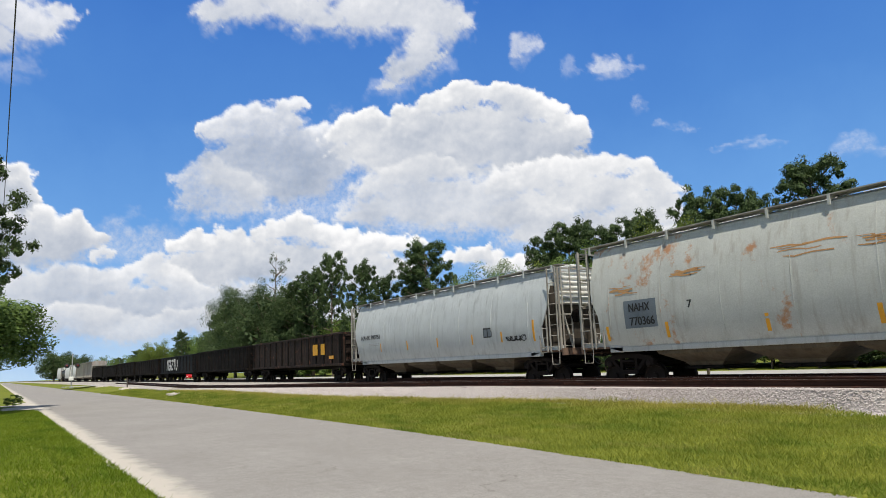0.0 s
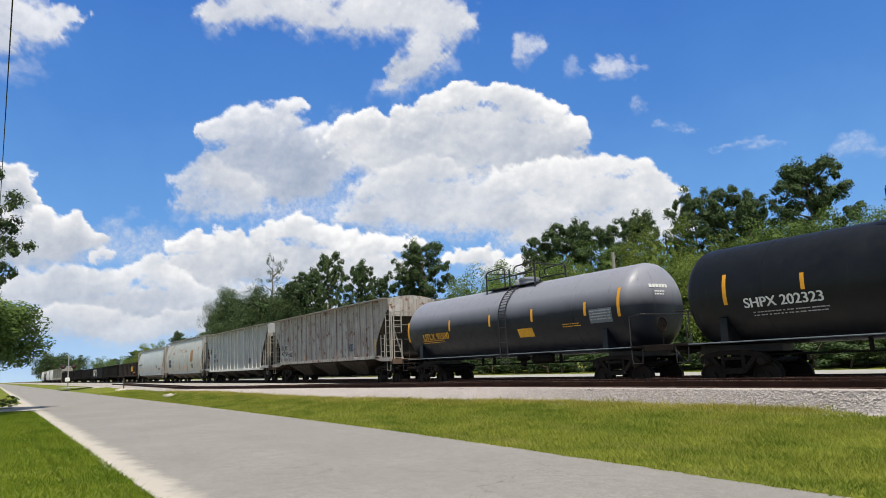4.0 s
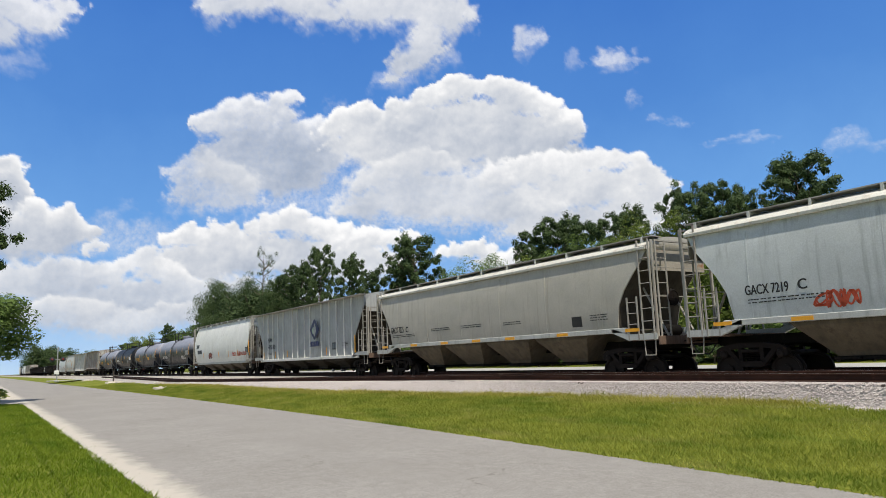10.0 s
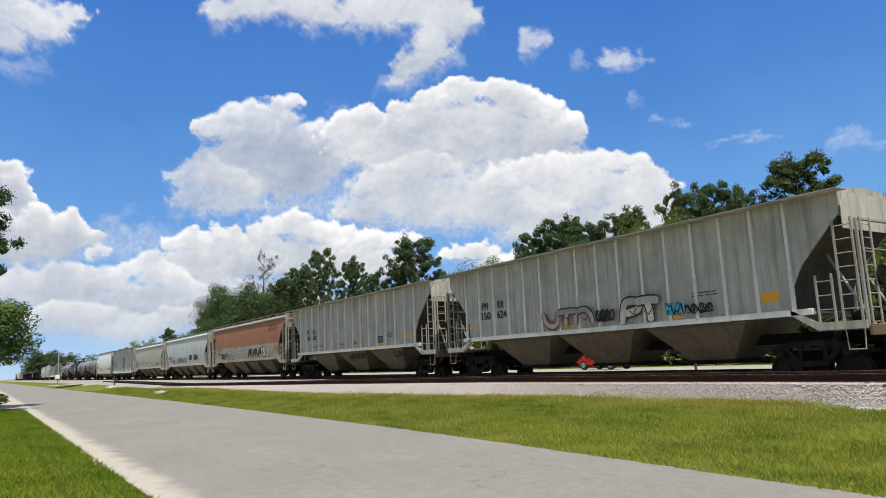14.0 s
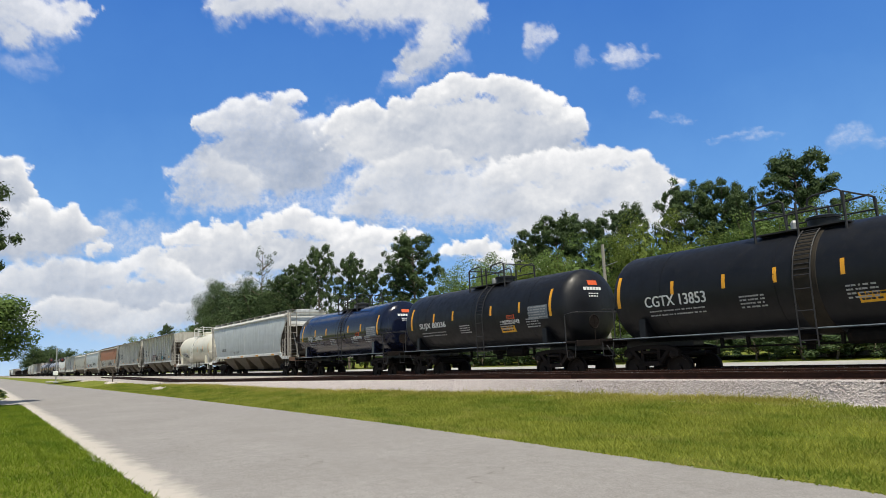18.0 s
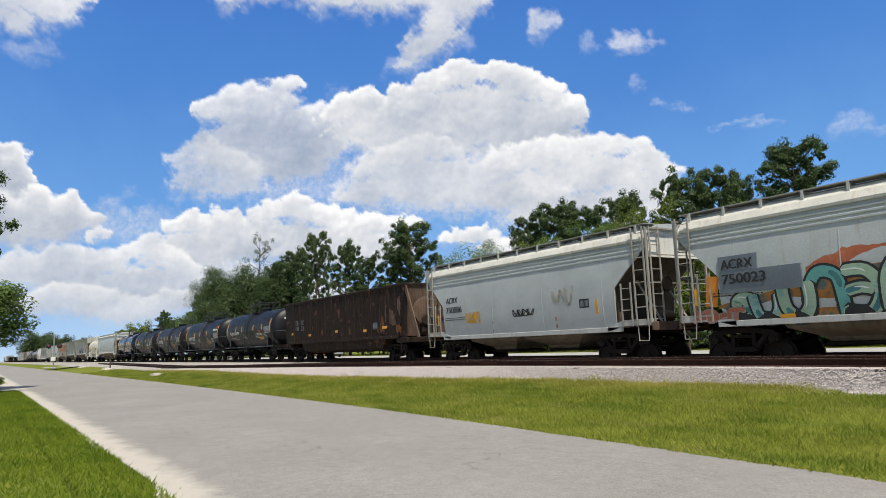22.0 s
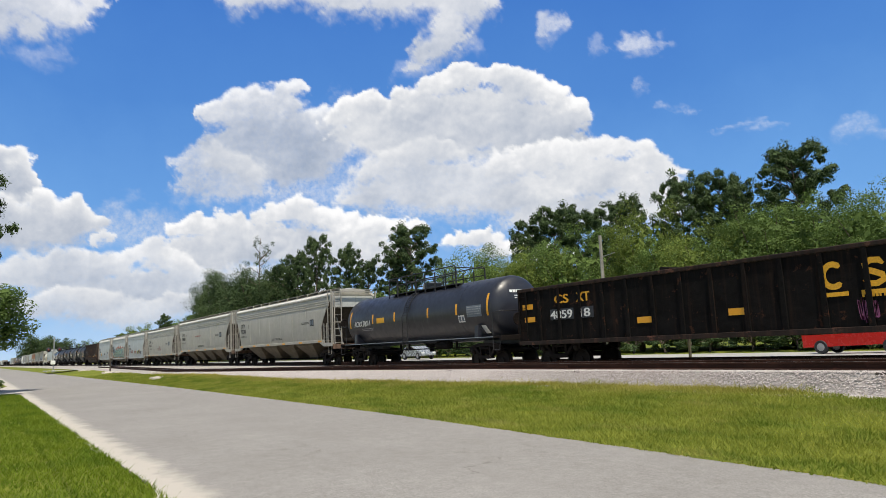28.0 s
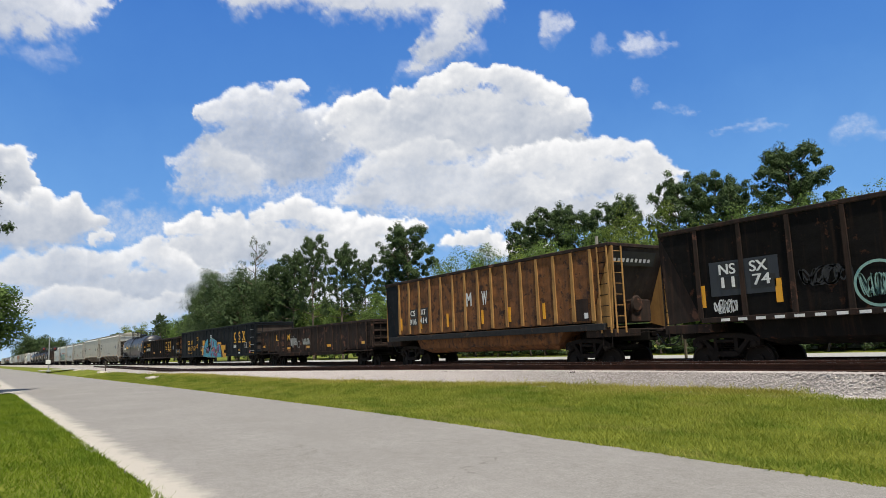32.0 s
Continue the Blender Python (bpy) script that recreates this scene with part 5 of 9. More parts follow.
def gondola(left, L, paint, label, zb, zt, ribs=12, chord=None, slope=0.0, fish=0.0, belly=0.0, rib_paint=None, end_paint=None, load=0, stakes=None, mid=0.0, gap=1.3, bulge=False, sill_paint=None, corner=None):
    """An open-topped car; slope: how far the ends lean in at the floor; fish: depth of the side sill at mid-length; belly: depth of a tub below."""
    root = car_root("gondola_car", left, L, mid, label, "gondola car", "cars of the freight train")
    Lb = L - gap
    e0, e1 = Lb / 2 - slope, Lb / 2
    low = [(-e0, zb), (e0, zb)]
    if fish:
        low = [(-e0, zb + 0.18), (-e0 + 3.1, zb + 0.18), (-e0 + 3.9, zb - fish), (e0 - 3.9, zb - fish), (e0 - 3.1, zb + 0.18), (e0, zb + 0.18)]
    skin = lambda z: (-1.52, 0.0)
    for sy in (-1, 1):
        y0, y1 = sorted((sy * 1.52, sy * 1.44))
        part("side_wall", Shape().plate([(-e1, zt)] + low + [(e1, zt)], y0, y1), paint, root)
        part("top_chord", Shape().box(-e1 - 0.02, e1 + 0.02, min(y0, y1) - 0.05, max(y0, y1) + 0.05, zt - 0.02, zt + 0.11, 0.02), chord or paint, root)
        part("side_sill", Shape().box(-e0 + 0.02, e0 - 0.02, *sorted((sy * 1.60, sy * 1.42)), zb - 0.10 if not fish else zb - fish * 0.3, zb + 0.05 if not fish else zb - fish * 0.3 + 0.05, 0.012), chord or paint, root) if not sill_paint else part("side_sill", Shape().box(-e1 + 0.35, e1 - 0.35, *sorted((sy * 1.62, sy * 1.42)), zb - 0.29, zb - 0.06, 0.015), sill_paint, root)
        for x in [q - mid for q in stakes] if stakes else [-e0 + 0.35 + (2 * e0 - 0.7) * i / (ribs - 1) for i in range(ribs)]:
            def rib():
                return Shape().plate([(-0.075, zb + 0.05), (0.075, zb + 0.05), (0.055, zt - 0.02), (-0.055, zt - 0.02)], 0, 0.065)
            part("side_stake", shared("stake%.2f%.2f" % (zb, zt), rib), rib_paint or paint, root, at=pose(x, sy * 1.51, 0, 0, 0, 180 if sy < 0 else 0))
        if corner:
            x = min(stakes) - mid - 0.06
            part("corner_sheet", Shape().plate([(-e1 + 0.03, zt - 0.03), (-e0 + 0.02, zb + 0.01), (x, zb + 0.01), (x, zt - 0.03)], *sorted((sy * 1.515, sy * 1.53))), corner, root, "dark sloping corner sheet")
    for k in (-1, 1):
        foot = e1 - 0.40 if bulge else e0
        v = [(k * (e1 - d), y, zt) for d in (0.0, 0.08) for y in (-1.44, 1.44)] + [(k * (foot - d), y, zb) for d in (0.0, 0.08) for y in (-1.44, 1.44)]
        part("end_wall", Shape().add(v, [(0, 1, 5, 4), (2, 6, 7, 3), (0, 4, 6, 2), (1, 3, 7, 5), (0, 2, 3, 1), (4, 5, 7, 6)]), end_paint or paint, root)
        part("end_chord", Shape().box(*sorted((k * (e1 + 0.06), k * (e1 - 0.12))), -1.5, 1.5, zt - 0.02, zt + 0.11, 0.02), chord or paint, root)
        for i in range(4 if slope < 0.3 else 0):
            z = zb + 0.15 + i * (zt - zb - 0.3) / 3
            part("end_rib", Shape().box(*sorted((k * (e1 + 0.01), k * (e1 + 0.10))), -1.40, 1.40, z, z + 0.10, 0.015), rib_paint or end_paint or paint, root)
        if slope >= 0.3:
            for y in (-1.46, 1.40):
                part("end_brace", Shape().add([(k * (e1 - 0.05), y, zt), (k * (e1 + 0.06), y, zt), (k * (Lb / 2 - 0.1), y, 1.1), (k * (e0 - 0.05), y, zb), (k * (e1 - 0.05), y + 0.06, zt), (k * (e1 + 0.06), y + 0.06, zt), (k * (Lb / 2 - 0.1), y + 0.06, 1.1), (k * (e0 - 0.05), y + 0.06, zb)],
                       [(0, 1, 2, 3), (7, 6, 5, 4), (0, 4, 5, 1), (1, 5, 6, 2), (2, 6, 7, 3), (3, 7, 4, 0)]), paint if bulge else corner if corner and k < 0 else rib_paint or end_paint or paint, root)
            if bulge:
                for y in (-1.50, 1.44) if k > 0 else ():
                    part("corner_flange", Shape().plate([(e1 - 0.16, zt), (e1 + 0.04, zt), (e1 + 1.25, 1.05), (e1 + 1.02, 1.05)], y, y + 0.06), end_paint or paint, root, "sun-faded rusty corner flange")
                part("end_bulge", Shape().turned([(1.05, -0.30), (0.98, 0.0), (0.75, 0.06), (0.4, 0.10), (0.02, 0.11)] if k > 0 else [(0.02, -0.11), (0.4, -0.10), (0.75, -0.06), (0.98, 0.0), (1.05, 0.30)], "x", 24, (k * (e1 - 0.16), 0, 2.6)), end_paint or paint, root, smooth=True)
            part("brake_housing", Shape().box(*sorted((k * (Lb / 2 - 0.35), k * (Lb / 2 - 0.05))), -0.5, 0.5, 1.3, 2.1, 0.04), chord or paint, root)
            part("brake_wheel", Shape().turned([(0.24, -0.05), (0.3, 0.0), (0.24, 0.05)], "x", 16, (k * (Lb / 2 + 0.0), -0.3, 1.95)), chord or paint, root)
        part("end_sill", Shape().box(*sorted((k * (Lb / 2 - slope * 0.9 - 0.4), k * (Lb / 2 + 0.04))), -1.5, 1.5, 0.82, 1.08, 0.02), chord or "soot", root)
        rungs = max(4, int((zt - 0.95) / 0.36))
        lad = shared("gon_ladder%.1f" % zt, lambda: ladder_shape(0.44, zt - 0.95, max(4, int((zt - 0.95) / 0.36))))
        if slope < 0.3 or (k > 0 and not bulge):
            ladder(root, "side_ladder", 0.44, zt - 0.95, rungs, rib_paint or paint, (k * (Lb / 2 - 0.30), -1.56, 0.95))
        if not bulge:
            part("end_ladder", lad, rib_paint or paint, root, at=pose(k * (Lb / 2 + 0.06), -1.2, 0.95, 0, 0, 90))
        part("sill_step", Shape().pipe([(k * (Lb / 2 - 0.1), -1.5, 0.95), (k * (Lb / 2 - 0.12), -1.52, 0.48), (k * (Lb / 2 - 0.52), -1.52, 0.48), (k * (Lb / 2 - 0.56), -1.5, 0.95)], 0.018, 5), "steel", root)
    part("floor", Shape().box(-e0 + 0.02, e0 - 0.02, -1.43, 1.43, zb - 0.02, zb + 0.06), "soot", root)
    part("centre_sill", Shape().box(-L / 2 + 0.7, L / 2 - 0.7, -0.25, 0.25, 0.66, min(zb - 0.03, 1.05), 0.02), "soot", root)
    if belly:
        a = Lb / 2 - 3.0
        part("tub", Shape().add([(x, y, z) for x, y, z in [(-a - 0.5, -1.35, zb - 0.03), (a + 0.5, -1.35, zb - 0.03), (a + 0.5, 1.35, zb - 0.03), (-a - 0.5, 1.35, zb - 0.03), (-a, -1.28, zb - belly * 0.75), (a, -1.28, zb - belly * 0.75), (a, 1.28, zb - belly * 0.75), (-a, 1.28, zb - belly * 0.75), (-a + 0.4, -0.9, zb - belly), (a - 0.4, -0.9, zb - belly), (a - 0.4, 0.9, zb - belly), (-a + 0.4, 0.9, zb - belly)]],
             [(0, 3, 2, 1), (0, 1, 5, 4), (1, 2, 6, 5), (2, 3, 7, 6), (3, 0, 4, 7), (4, 5, 9, 8), (5, 6, 10, 9), (6, 7, 11, 10), (7, 4, 8, 11), (8, 9, 10, 11)]), paint, root)
    for x in (-(Lb / 2 - 1.75), Lb / 2 - 1.75):
        add_truck(root, x)
    add_couplers(root, L)
    rnd = random.Random(int(left))
    for i in range(load):
        x = -e0 + 1 + rnd.random() * (2 * e0 - 2)
        part("scrap_piece", Shape().box(-rnd.uniform(.2, .8), rnd.uniform(.2, .8), -0.3, 0.3, -0.9, rnd.uniform(0.05, 0.2), 0.03), "soot", root, at=pose(x, rnd.uniform(-1, 0.8), zt, rnd.uniform(-14, 14), rnd.uniform(-14, 14), rnd.uniform(0, 180)))
    centred(root, mid)
    return root, skin


# ---------------------------------------------------------------- train: the cars, from the head to the tail
def spaced(L, n, margin=2.0):
    return [-L / 2 + margin + i * (L - 2 * margin) / (n - 1) for i in range(n)]


def rib_xs(L, n=15):
    return spaced(L - 1.15, n, 1.55)


def stencil_box(root, x, z, skin, ink="ink", s=0.42):
    patch_on(root, "stencil_box", x, x + s * 1.5, z, z + s, ink, skin, 0.006)
    for k in (0, 1):
        patch_on(root, "stencil_pane", x + 0.05 + k * s * 0.72, x + s * 0.66 + k * s * 0.72, z + 0.05, z + s - 0.06, "panel_grey", skin, 0.011, n=2)


def molten_marks(root, skin, number, ends, short, panel, words=None, warning=None, high=False):
    """Lettering, data panel, placard and reflectors of the black tank cars; ends, short: places of the long and short reflectors."""
    lettering(root, number, -5.5, 1.98, 0.34, "chalk", skin, width=2.3)
    stencil(root, -5.4, 1.82, 2.1, 2, "faded_chalk", skin, 0.042, 0.13)
    if words:
        x, z = (3.25, 2.70) if high else (words[1], 1.90)
        lettering(root, words[0], x, z, 0.17, "chalk", skin, width=1.25 if high else 1.1)
        x0, z0 = (4.02, 2.92) if high else (x + 0.3, 2.10)
        patch_on(root, "placard", x0, x0 + 0.5, z0, z0 + 0.17, "vermilion", skin)
        lettering(root, "2448", x0 + 0.04, z0 + 0.02, 0.13, "ink", lambda z: (skin(z)[0] - 0.01, skin(z)[1]), width=0.42)
    patch_on(root, "data_panel", panel, panel + 1.16, 1.98, 2.52, "panel_grey", skin, 0.006)
    stencil(root, panel + 0.04, 2.44, 1.08, 5, "faded_chalk", skin, 0.045, 0.10)
    if warning is not None:
        patch_on(root, "warning_panel", warning, warning + 0.92, 1.58, 1.84, "gold", skin, 0.008)
        stencil(root, warning + 0.06, 1.76, 0.8, 2, "ink", lambda z: (skin(z)[0] - 0.009, 0), 0.05, 0.12)
    for x in (-2.1, 0.9, 2.6):
        stencil(root, x, 2.0, 0.8, 4, "faded_chalk", skin, 0.045, 0.10)
    reflectors(root, ends, 2.05, 3.10, 0.13, skin)
    reflectors(root, short, 2.32, 2.74, 0.11, skin)


PAIRED = (0, 1.06, 2.12, 3.20, 4.26, 6.05, 7.02, 8.26, 9.22, 11.08, 12.29, 13.38, 14.45, 15.50)   # side posts, with two wider panels


# cars that are already far down the line
for left, L, kind in ((-290, 19.5, "w"), (-270.5, 15, "t"), (-255.5, 19.5, "w"), (-236, 19.5, "w"), (-216.5, 19, "d"), (-197.5, 19, "r"), (-178.5, 19, "k"), (-159.5, 20, "k")):
    if kind == "t":
        tank(left, L, "black", "black tank car far down the line", R=1.45)
    elif kind == "k":
        gondola(left, L, "gon_black", "black steel gondola car far down the line", 0.95, 2.75)
    else:
        hopper(left, L, "round" if kind == "w" else "rib", {"w": "white", "d": "rib_beige", "r": "rib_rust"}[kind], "weathered covered hopper car far down the line", 1.0, 4.35, ribs=rib_xs(L) if kind != "w" else ())

root, skin = gondola(-139.5, 20.1, "gon_black", "black steel gondola car with open top", 0.95, 2.85)
root, skin = gondola(-119.4, 20.0, "gon_black", "black steel gondola car with rusty ribs", 0.95, 2.75)
root, skin = gondola(-99.4, 20.0, "gon_blue", "dark gondola car with white graffiti on its side", 0.95, 2.75)
piece(root, [(-4.5 + 1.25 * k, 1.25, 1.05, 1.2, (0, 1, 4, 5, 2)[k]) for k in range(5)], ("chalk",), "faded_chalk", "ink", lambda z: (-1.63, 0), 5, "white sprayed letters", 0.26)
root, skin = gondola(-79.4, 20.0, "gon_black", "black steel gondola car with upright ribs", 0.95, 2.80, ribs=16)
root, skin = gondola(-59.4, 19.6, "gon_brown", "rust-brown gondola car with worn yellow lettering", 0.95, 2.80, ribs=14, mid=-0.5)
patch_on(root, "worn_lettering", 3.8, 4.6, 1.6, 2.3, "gold", lambda z: (-1.6, 0))
patch_on(root, "worn_lettering", 5.2, 5.8, 1.6, 2.3, "gold", lambda z: (-1.6, 0))
reflectors(root, (6.9,), 1.3, 1.5, 0.7, lambda z: (-1.6, 0))

root, skin = hopper(-39.8, 20, "round", "cool", "pale blue-grey barrel-sided covered hopper car", 0.98, 4.2, bays=4, seams=spaced(19.55, 7, 2.2), cage="corrugated", roof="white", seed=1, mid=-0.775)
lettering(root, "NAHX 700756", -8.6, 2.22, 0.24, "ink", skin, width=2.4)
stencil(root, -7.6, 1.95, 1.2, 2, "faded_chalk", skin)
reflectors(root, (-6.2, -3.2, -0.2, 2.8, 5.0), 1.5, 1.95, 0.10, skin)
reflectors(root, (7.15,), 1.45, 2.3, 0.11, skin)
stencil_box(root, 3.7, 1.75, skin)
scrawl(root, 5.4, 6.6, 1.5, 1.75, "ink", skin, 3, 4, 0.03)

root, skin = hopper(-19.8, 20.05, "round", "pale_rusty", "pale grey barrel-sided covered hopper car with orange rust blotches", 1.0, 4.55, bays=4, seams=spaced(19.79, 8, 2.0), cage="corrugated", roof="pale", seed=2, edge="pale", mid=-0.43)
patch_on(root, "number_panel", -7.64, -6.25, 1.63, 2.56, "panel_grey", skin)
lettering(root, "NAHX", -7.4, 2.18, 0.27, "ink", lambda z: (skin(z)[0] - 0.01, skin(z)[1]), width=0.9)
lettering(root, "770366", -7.4, 1.72, 0.27, "ink", lambda z: (skin(z)[0] - 0.01, skin(z)[1]), width=1.05)
lettering(root, "7", -5.0, 2.12, 0.24, "ink", skin, width=0.16)
reflectors(root, (-8.5, -5.9, -2.4, 0.6, 3.6), 1.25, 1.75, 0.12, skin)
reflectors(root, (7.55,), 1.3, 2.3, 0.13, skin)
stencil_box(root, 3.9, 1.45, skin)
for x, z, w, h in ((4.2, 2.75, 1.5, 1.15), (4.25, 2.7, 1.2, 1.2), (4.1, 2.8, 1.3, 0.9), (-4.9, 3.3, 1.2, 0.3), (-1.0, 3.35, 1.9, 0.35), (1.2, 3.3, 1.6, 0.4), (-7.6, 3.0, 1.1, 0.35), (6.9, 3.4, 0.9, 0.3)):
    rnd = random.Random(int(x * 10))
    for k in range(11 if h > 0.8 else 4):
        zz = z + rnd.uniform(-h, h) / 2
        s = ribbon([(x + w * (u - 0.5) + rnd.uniform(-.2, .2), zz + 0.03 * math.sin(9 * u + k)) for u in np.linspace(0, rnd.uniform(0.5, 1), 8)], rnd.uniform(0.05, 0.17) if h > 0.8 else rnd.uniform(0.02, 0.07), skin, 0.006 + 0.0006 * k)
        part("rust_streak", s, "rust_stain", root)

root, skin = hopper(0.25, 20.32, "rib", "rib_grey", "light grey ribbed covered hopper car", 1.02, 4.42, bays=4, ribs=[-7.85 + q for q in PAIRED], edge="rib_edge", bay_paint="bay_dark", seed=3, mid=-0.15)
rs = lambda z: (-1.57, 0)
lettering(root, "KLRX", -6.62, 2.22, 0.28, "ink", rs, width=0.8)
lettering(root, "4753", -6.62, 1.76, 0.28, "ink", rs, width=0.85)
lettering(root, "05", -5.58, 1.76, 0.28, "ink", rs, width=0.42)
stencil(root, -7.1, 1.35, 1.5, 2, "ink", rs)
scrawl(root, -8.3, -7.6, 2.5, 3.1, "ink", rs, 12, 4, 0.045)
stencil_box(root, 4.3, 1.45, rs)
reflectors(root, (-8.2, -5.2, 0.3, 3.6), 1.2, 1.7, 0.1, rs)
reflectors(root, (7.55,), 1.2, 2.4, 0.13, rs)

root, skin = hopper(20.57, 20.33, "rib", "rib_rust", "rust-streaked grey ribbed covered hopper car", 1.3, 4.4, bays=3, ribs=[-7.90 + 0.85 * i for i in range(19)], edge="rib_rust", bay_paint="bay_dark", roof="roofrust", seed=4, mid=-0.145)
for x, w in ((-7.85, 0.78), (-7.02, 0.72), (-6.1, 0.66)):
    patch_on(root, "number_panel", x, x + w, 1.6 if x < -6.5 else 1.58, 2.56 if x < -6.5 else 2.1, "pale", rs, n=1)
for word, x, z in (("KL", -7.68, 2.2), ("RX", -6.94, 2.18), ("47", -7.6, 1.78), ("51", -6.86, 1.76), ("02", -6.0, 1.67)):
    lettering(root, word, x, z, 0.31, "ink", lambda z: (-1.585, 0), width=0.5)
stencil_box(root, 4.2, 1.7, rs)
reflectors(root, (-3.1, -0.4, 2.4), 1.4, 1.7, 0.1, rs)
reflectors(root, (7.6,), 1.5, 2.3, 0.12, rs)

root, skin = tank(40.9, 17.6, "grey_tank", "dark tank car with sunlit pale upper half painted in and gold lettering", R=1.56, zc=2.45, platform=5.5, lx=0.65, mid=-0.585)
lettering(root, "UTLX 95500", -6.55, 1.9, 0.31, "gold", skin, width=2.3)
stencil(root, -6.7, 1.85, 2.0, 2, "gold", skin)
patch_on(root, "warning_panel", 0.96, 1.9, 1.67, 2.02, "gold", skin)
reflectors(root, (-8.0,), 1.9, 2.9, 0.13, skin)
reflectors(root, (-4.1, -0.9, 1.97, 5.0), 2.25, 2.75, 0.12, skin)
reflectors(root, (6.65,), 2.1, 3.1, 0.13, skin)
patch_on(root, "data_panel", 5.2, 6.3, 1.95, 2.45, "panel_grey", skin)
stencil(root, 5.24, 2.36, 1.0, 4, "faded_chalk", skin, 0.04, 0.1)
stencil(root, 3.7, 2.0, 1.0, 2, "gold", skin)

root, skin = tank(58.5, 17.2, "black", "black tank car with white panel", R=1.54, zc=2.45, platform=5, lx=0.1, mid=-1.03)
lettering(root, "SHPX 202323", -6.4, 1.95, 0.28, "chalk", skin, width=2.3)
stencil(root, -6.2, 1.8, 2.2, 2, "faded_chalk", skin)
patch_on(root, "white_panel", 4.49, 5.78, 2.13, 2.55, "chalk", skin)
reflectors(root, (-7.0, 5.95), 2.1, 3.0, 0.12, skin)
reflectors(root, (-4.6, -2.35, 0.6, 3.75), 2.3, 2.75, 0.11, skin)
stencil_box(root, 2.6, 1.7, skin, "chalk", 0.34)
patch_on(root, "warning_panel", -2.2, -1.5, 1.85, 2.1, "gold", skin)

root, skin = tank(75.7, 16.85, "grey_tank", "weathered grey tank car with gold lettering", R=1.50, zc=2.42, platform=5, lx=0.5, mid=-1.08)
lettering(root, "UTLX 681744", -6.75, 1.9, 0.31, "gold", skin, width=2.2)
stencil(root, -6.0, 1.8, 2.0, 2, "gold", skin)
patch_on(root, "warning_panel", 1.06, 1.96, 1.86, 2.22, "gold", skin)
patch_on(root, "data_panel", 4.4, 5.64, 2.05, 2.6, "panel_grey", skin)
stencil(root, 4.45, 2.5, 1.15, 4, "faded_chalk", skin, 0.04, 0.1)
reflectors(root, (-4.39, -1.29, 0.62, 2.86), 2.2, 2.65, 0.12, skin)
reflectors(root, (-7.85, 5.9), 2.05, 3.1, 0.13, skin)

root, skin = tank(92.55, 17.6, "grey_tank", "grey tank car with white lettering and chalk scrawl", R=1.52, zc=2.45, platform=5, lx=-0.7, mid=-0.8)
lettering(root, "GATX 24475", -6.5, 1.79, 0.31, "chalk", skin, width=2.3)
stencil(root, -6.5, 1.66, 2.6, 2, "faded_chalk", skin)
stencil(root, -3.6, 2.3, 1.3, 4, "faded_chalk", skin)
reflectors(root, (-4.7, -2.3, 0.9, 3.4), 2.3, 2.8, 0.12, skin)
reflectors(root, (-8.0, 6.16), 2.05, 3.1, 0.13, skin)
scrawl(root, 2.6, 4.3, 1.6, 2.0, "chalk", skin, 21, 4, 0.03)
patch_on(root, "data_panel", 4.75, 5.95, 1.98, 2.5, "panel_grey", skin)
stencil(root, 4.8, 2.42, 1.1, 5, "faded_chalk", skin, 0.05, 0.09)

root, skin = hopper(110.15, 19.65, "round", "white", "white barrel-sided covered hopper car with corrugated end", 1.05, 4.5, bays=4, seams=spaced(19.87, 7, 2.2), cage="corrugated", roof="white", seed=5, edge="pale", mid=-0.74)
patch_on(root, "number_panel", -8.5, -7.5, 2.5, 2.84, "panel_grey", skin)
lettering(root, "KLRX", -8.4, 2.54, 0.26, "ink", lambda z: (skin(z)[0] - 0.01, skin(z)[1]), width=0.85)
patch_on(root, "number_panel", -8.1, -6.5, 1.94, 2.30, "panel_grey", skin)
lettering(root, "475 081", -8.0, 1.98, 0.28, "ink", lambda z: (skin(z)[0] - 0.01, skin(z)[1]), width=1.4)
reflectors(root, (-5.9, -0.7, 2.3, 5.0), 1.5, 2.0, 0.12, skin)
reflectors(root, (8.0,), 1.55, 2.7, 0.14, skin)
for x, z, a, b in ((-3.85, 1.62, 0.30, 0.24), (-3.72, 1.80, 0.26, 0.17), (-3.28, 1.72, 0.30, 0.29)):
    for k, mat in ((1.0, "ink"), (0.84, "tag_red")):
        part("graffiti_shape", fan([(x + a * k * math.cos(t), z + b * k * math.sin(t)) for t in np.linspace(0, 6.28, 15)[:-1]], skin, 0.010 + (1 - k) * 0.03), mat, root, "dull red bubble graffiti")
part("graffiti_shape", fan([(-2.86, 1.62), (-2.76, 1.82), (-2.80, 1.98), (-2.88, 2.03), (-2.95, 1.94), (-2.94, 1.78)], skin, 0.012), "tag_red", root, "dull red graffiti drop")
part("graffiti_shape", fan([(-2.84 + 0.08 * math.cos(t), 1.52 + 0.07 * math.sin(t)) for t in np.linspace(0, 6.28, 9)[:-1]], skin, 0.012), "tag_red", root, "dull red graffiti dot")
for x in (3.4, 4.9, 6.2):
    scrawl(root, x, x + 1.1, 1.5, 1.85, "red_spray", skin, int(x * 7), 4, 0.03, "dark red scribbled tag")
stencil_box(root, 7.1, 1.75, skin)

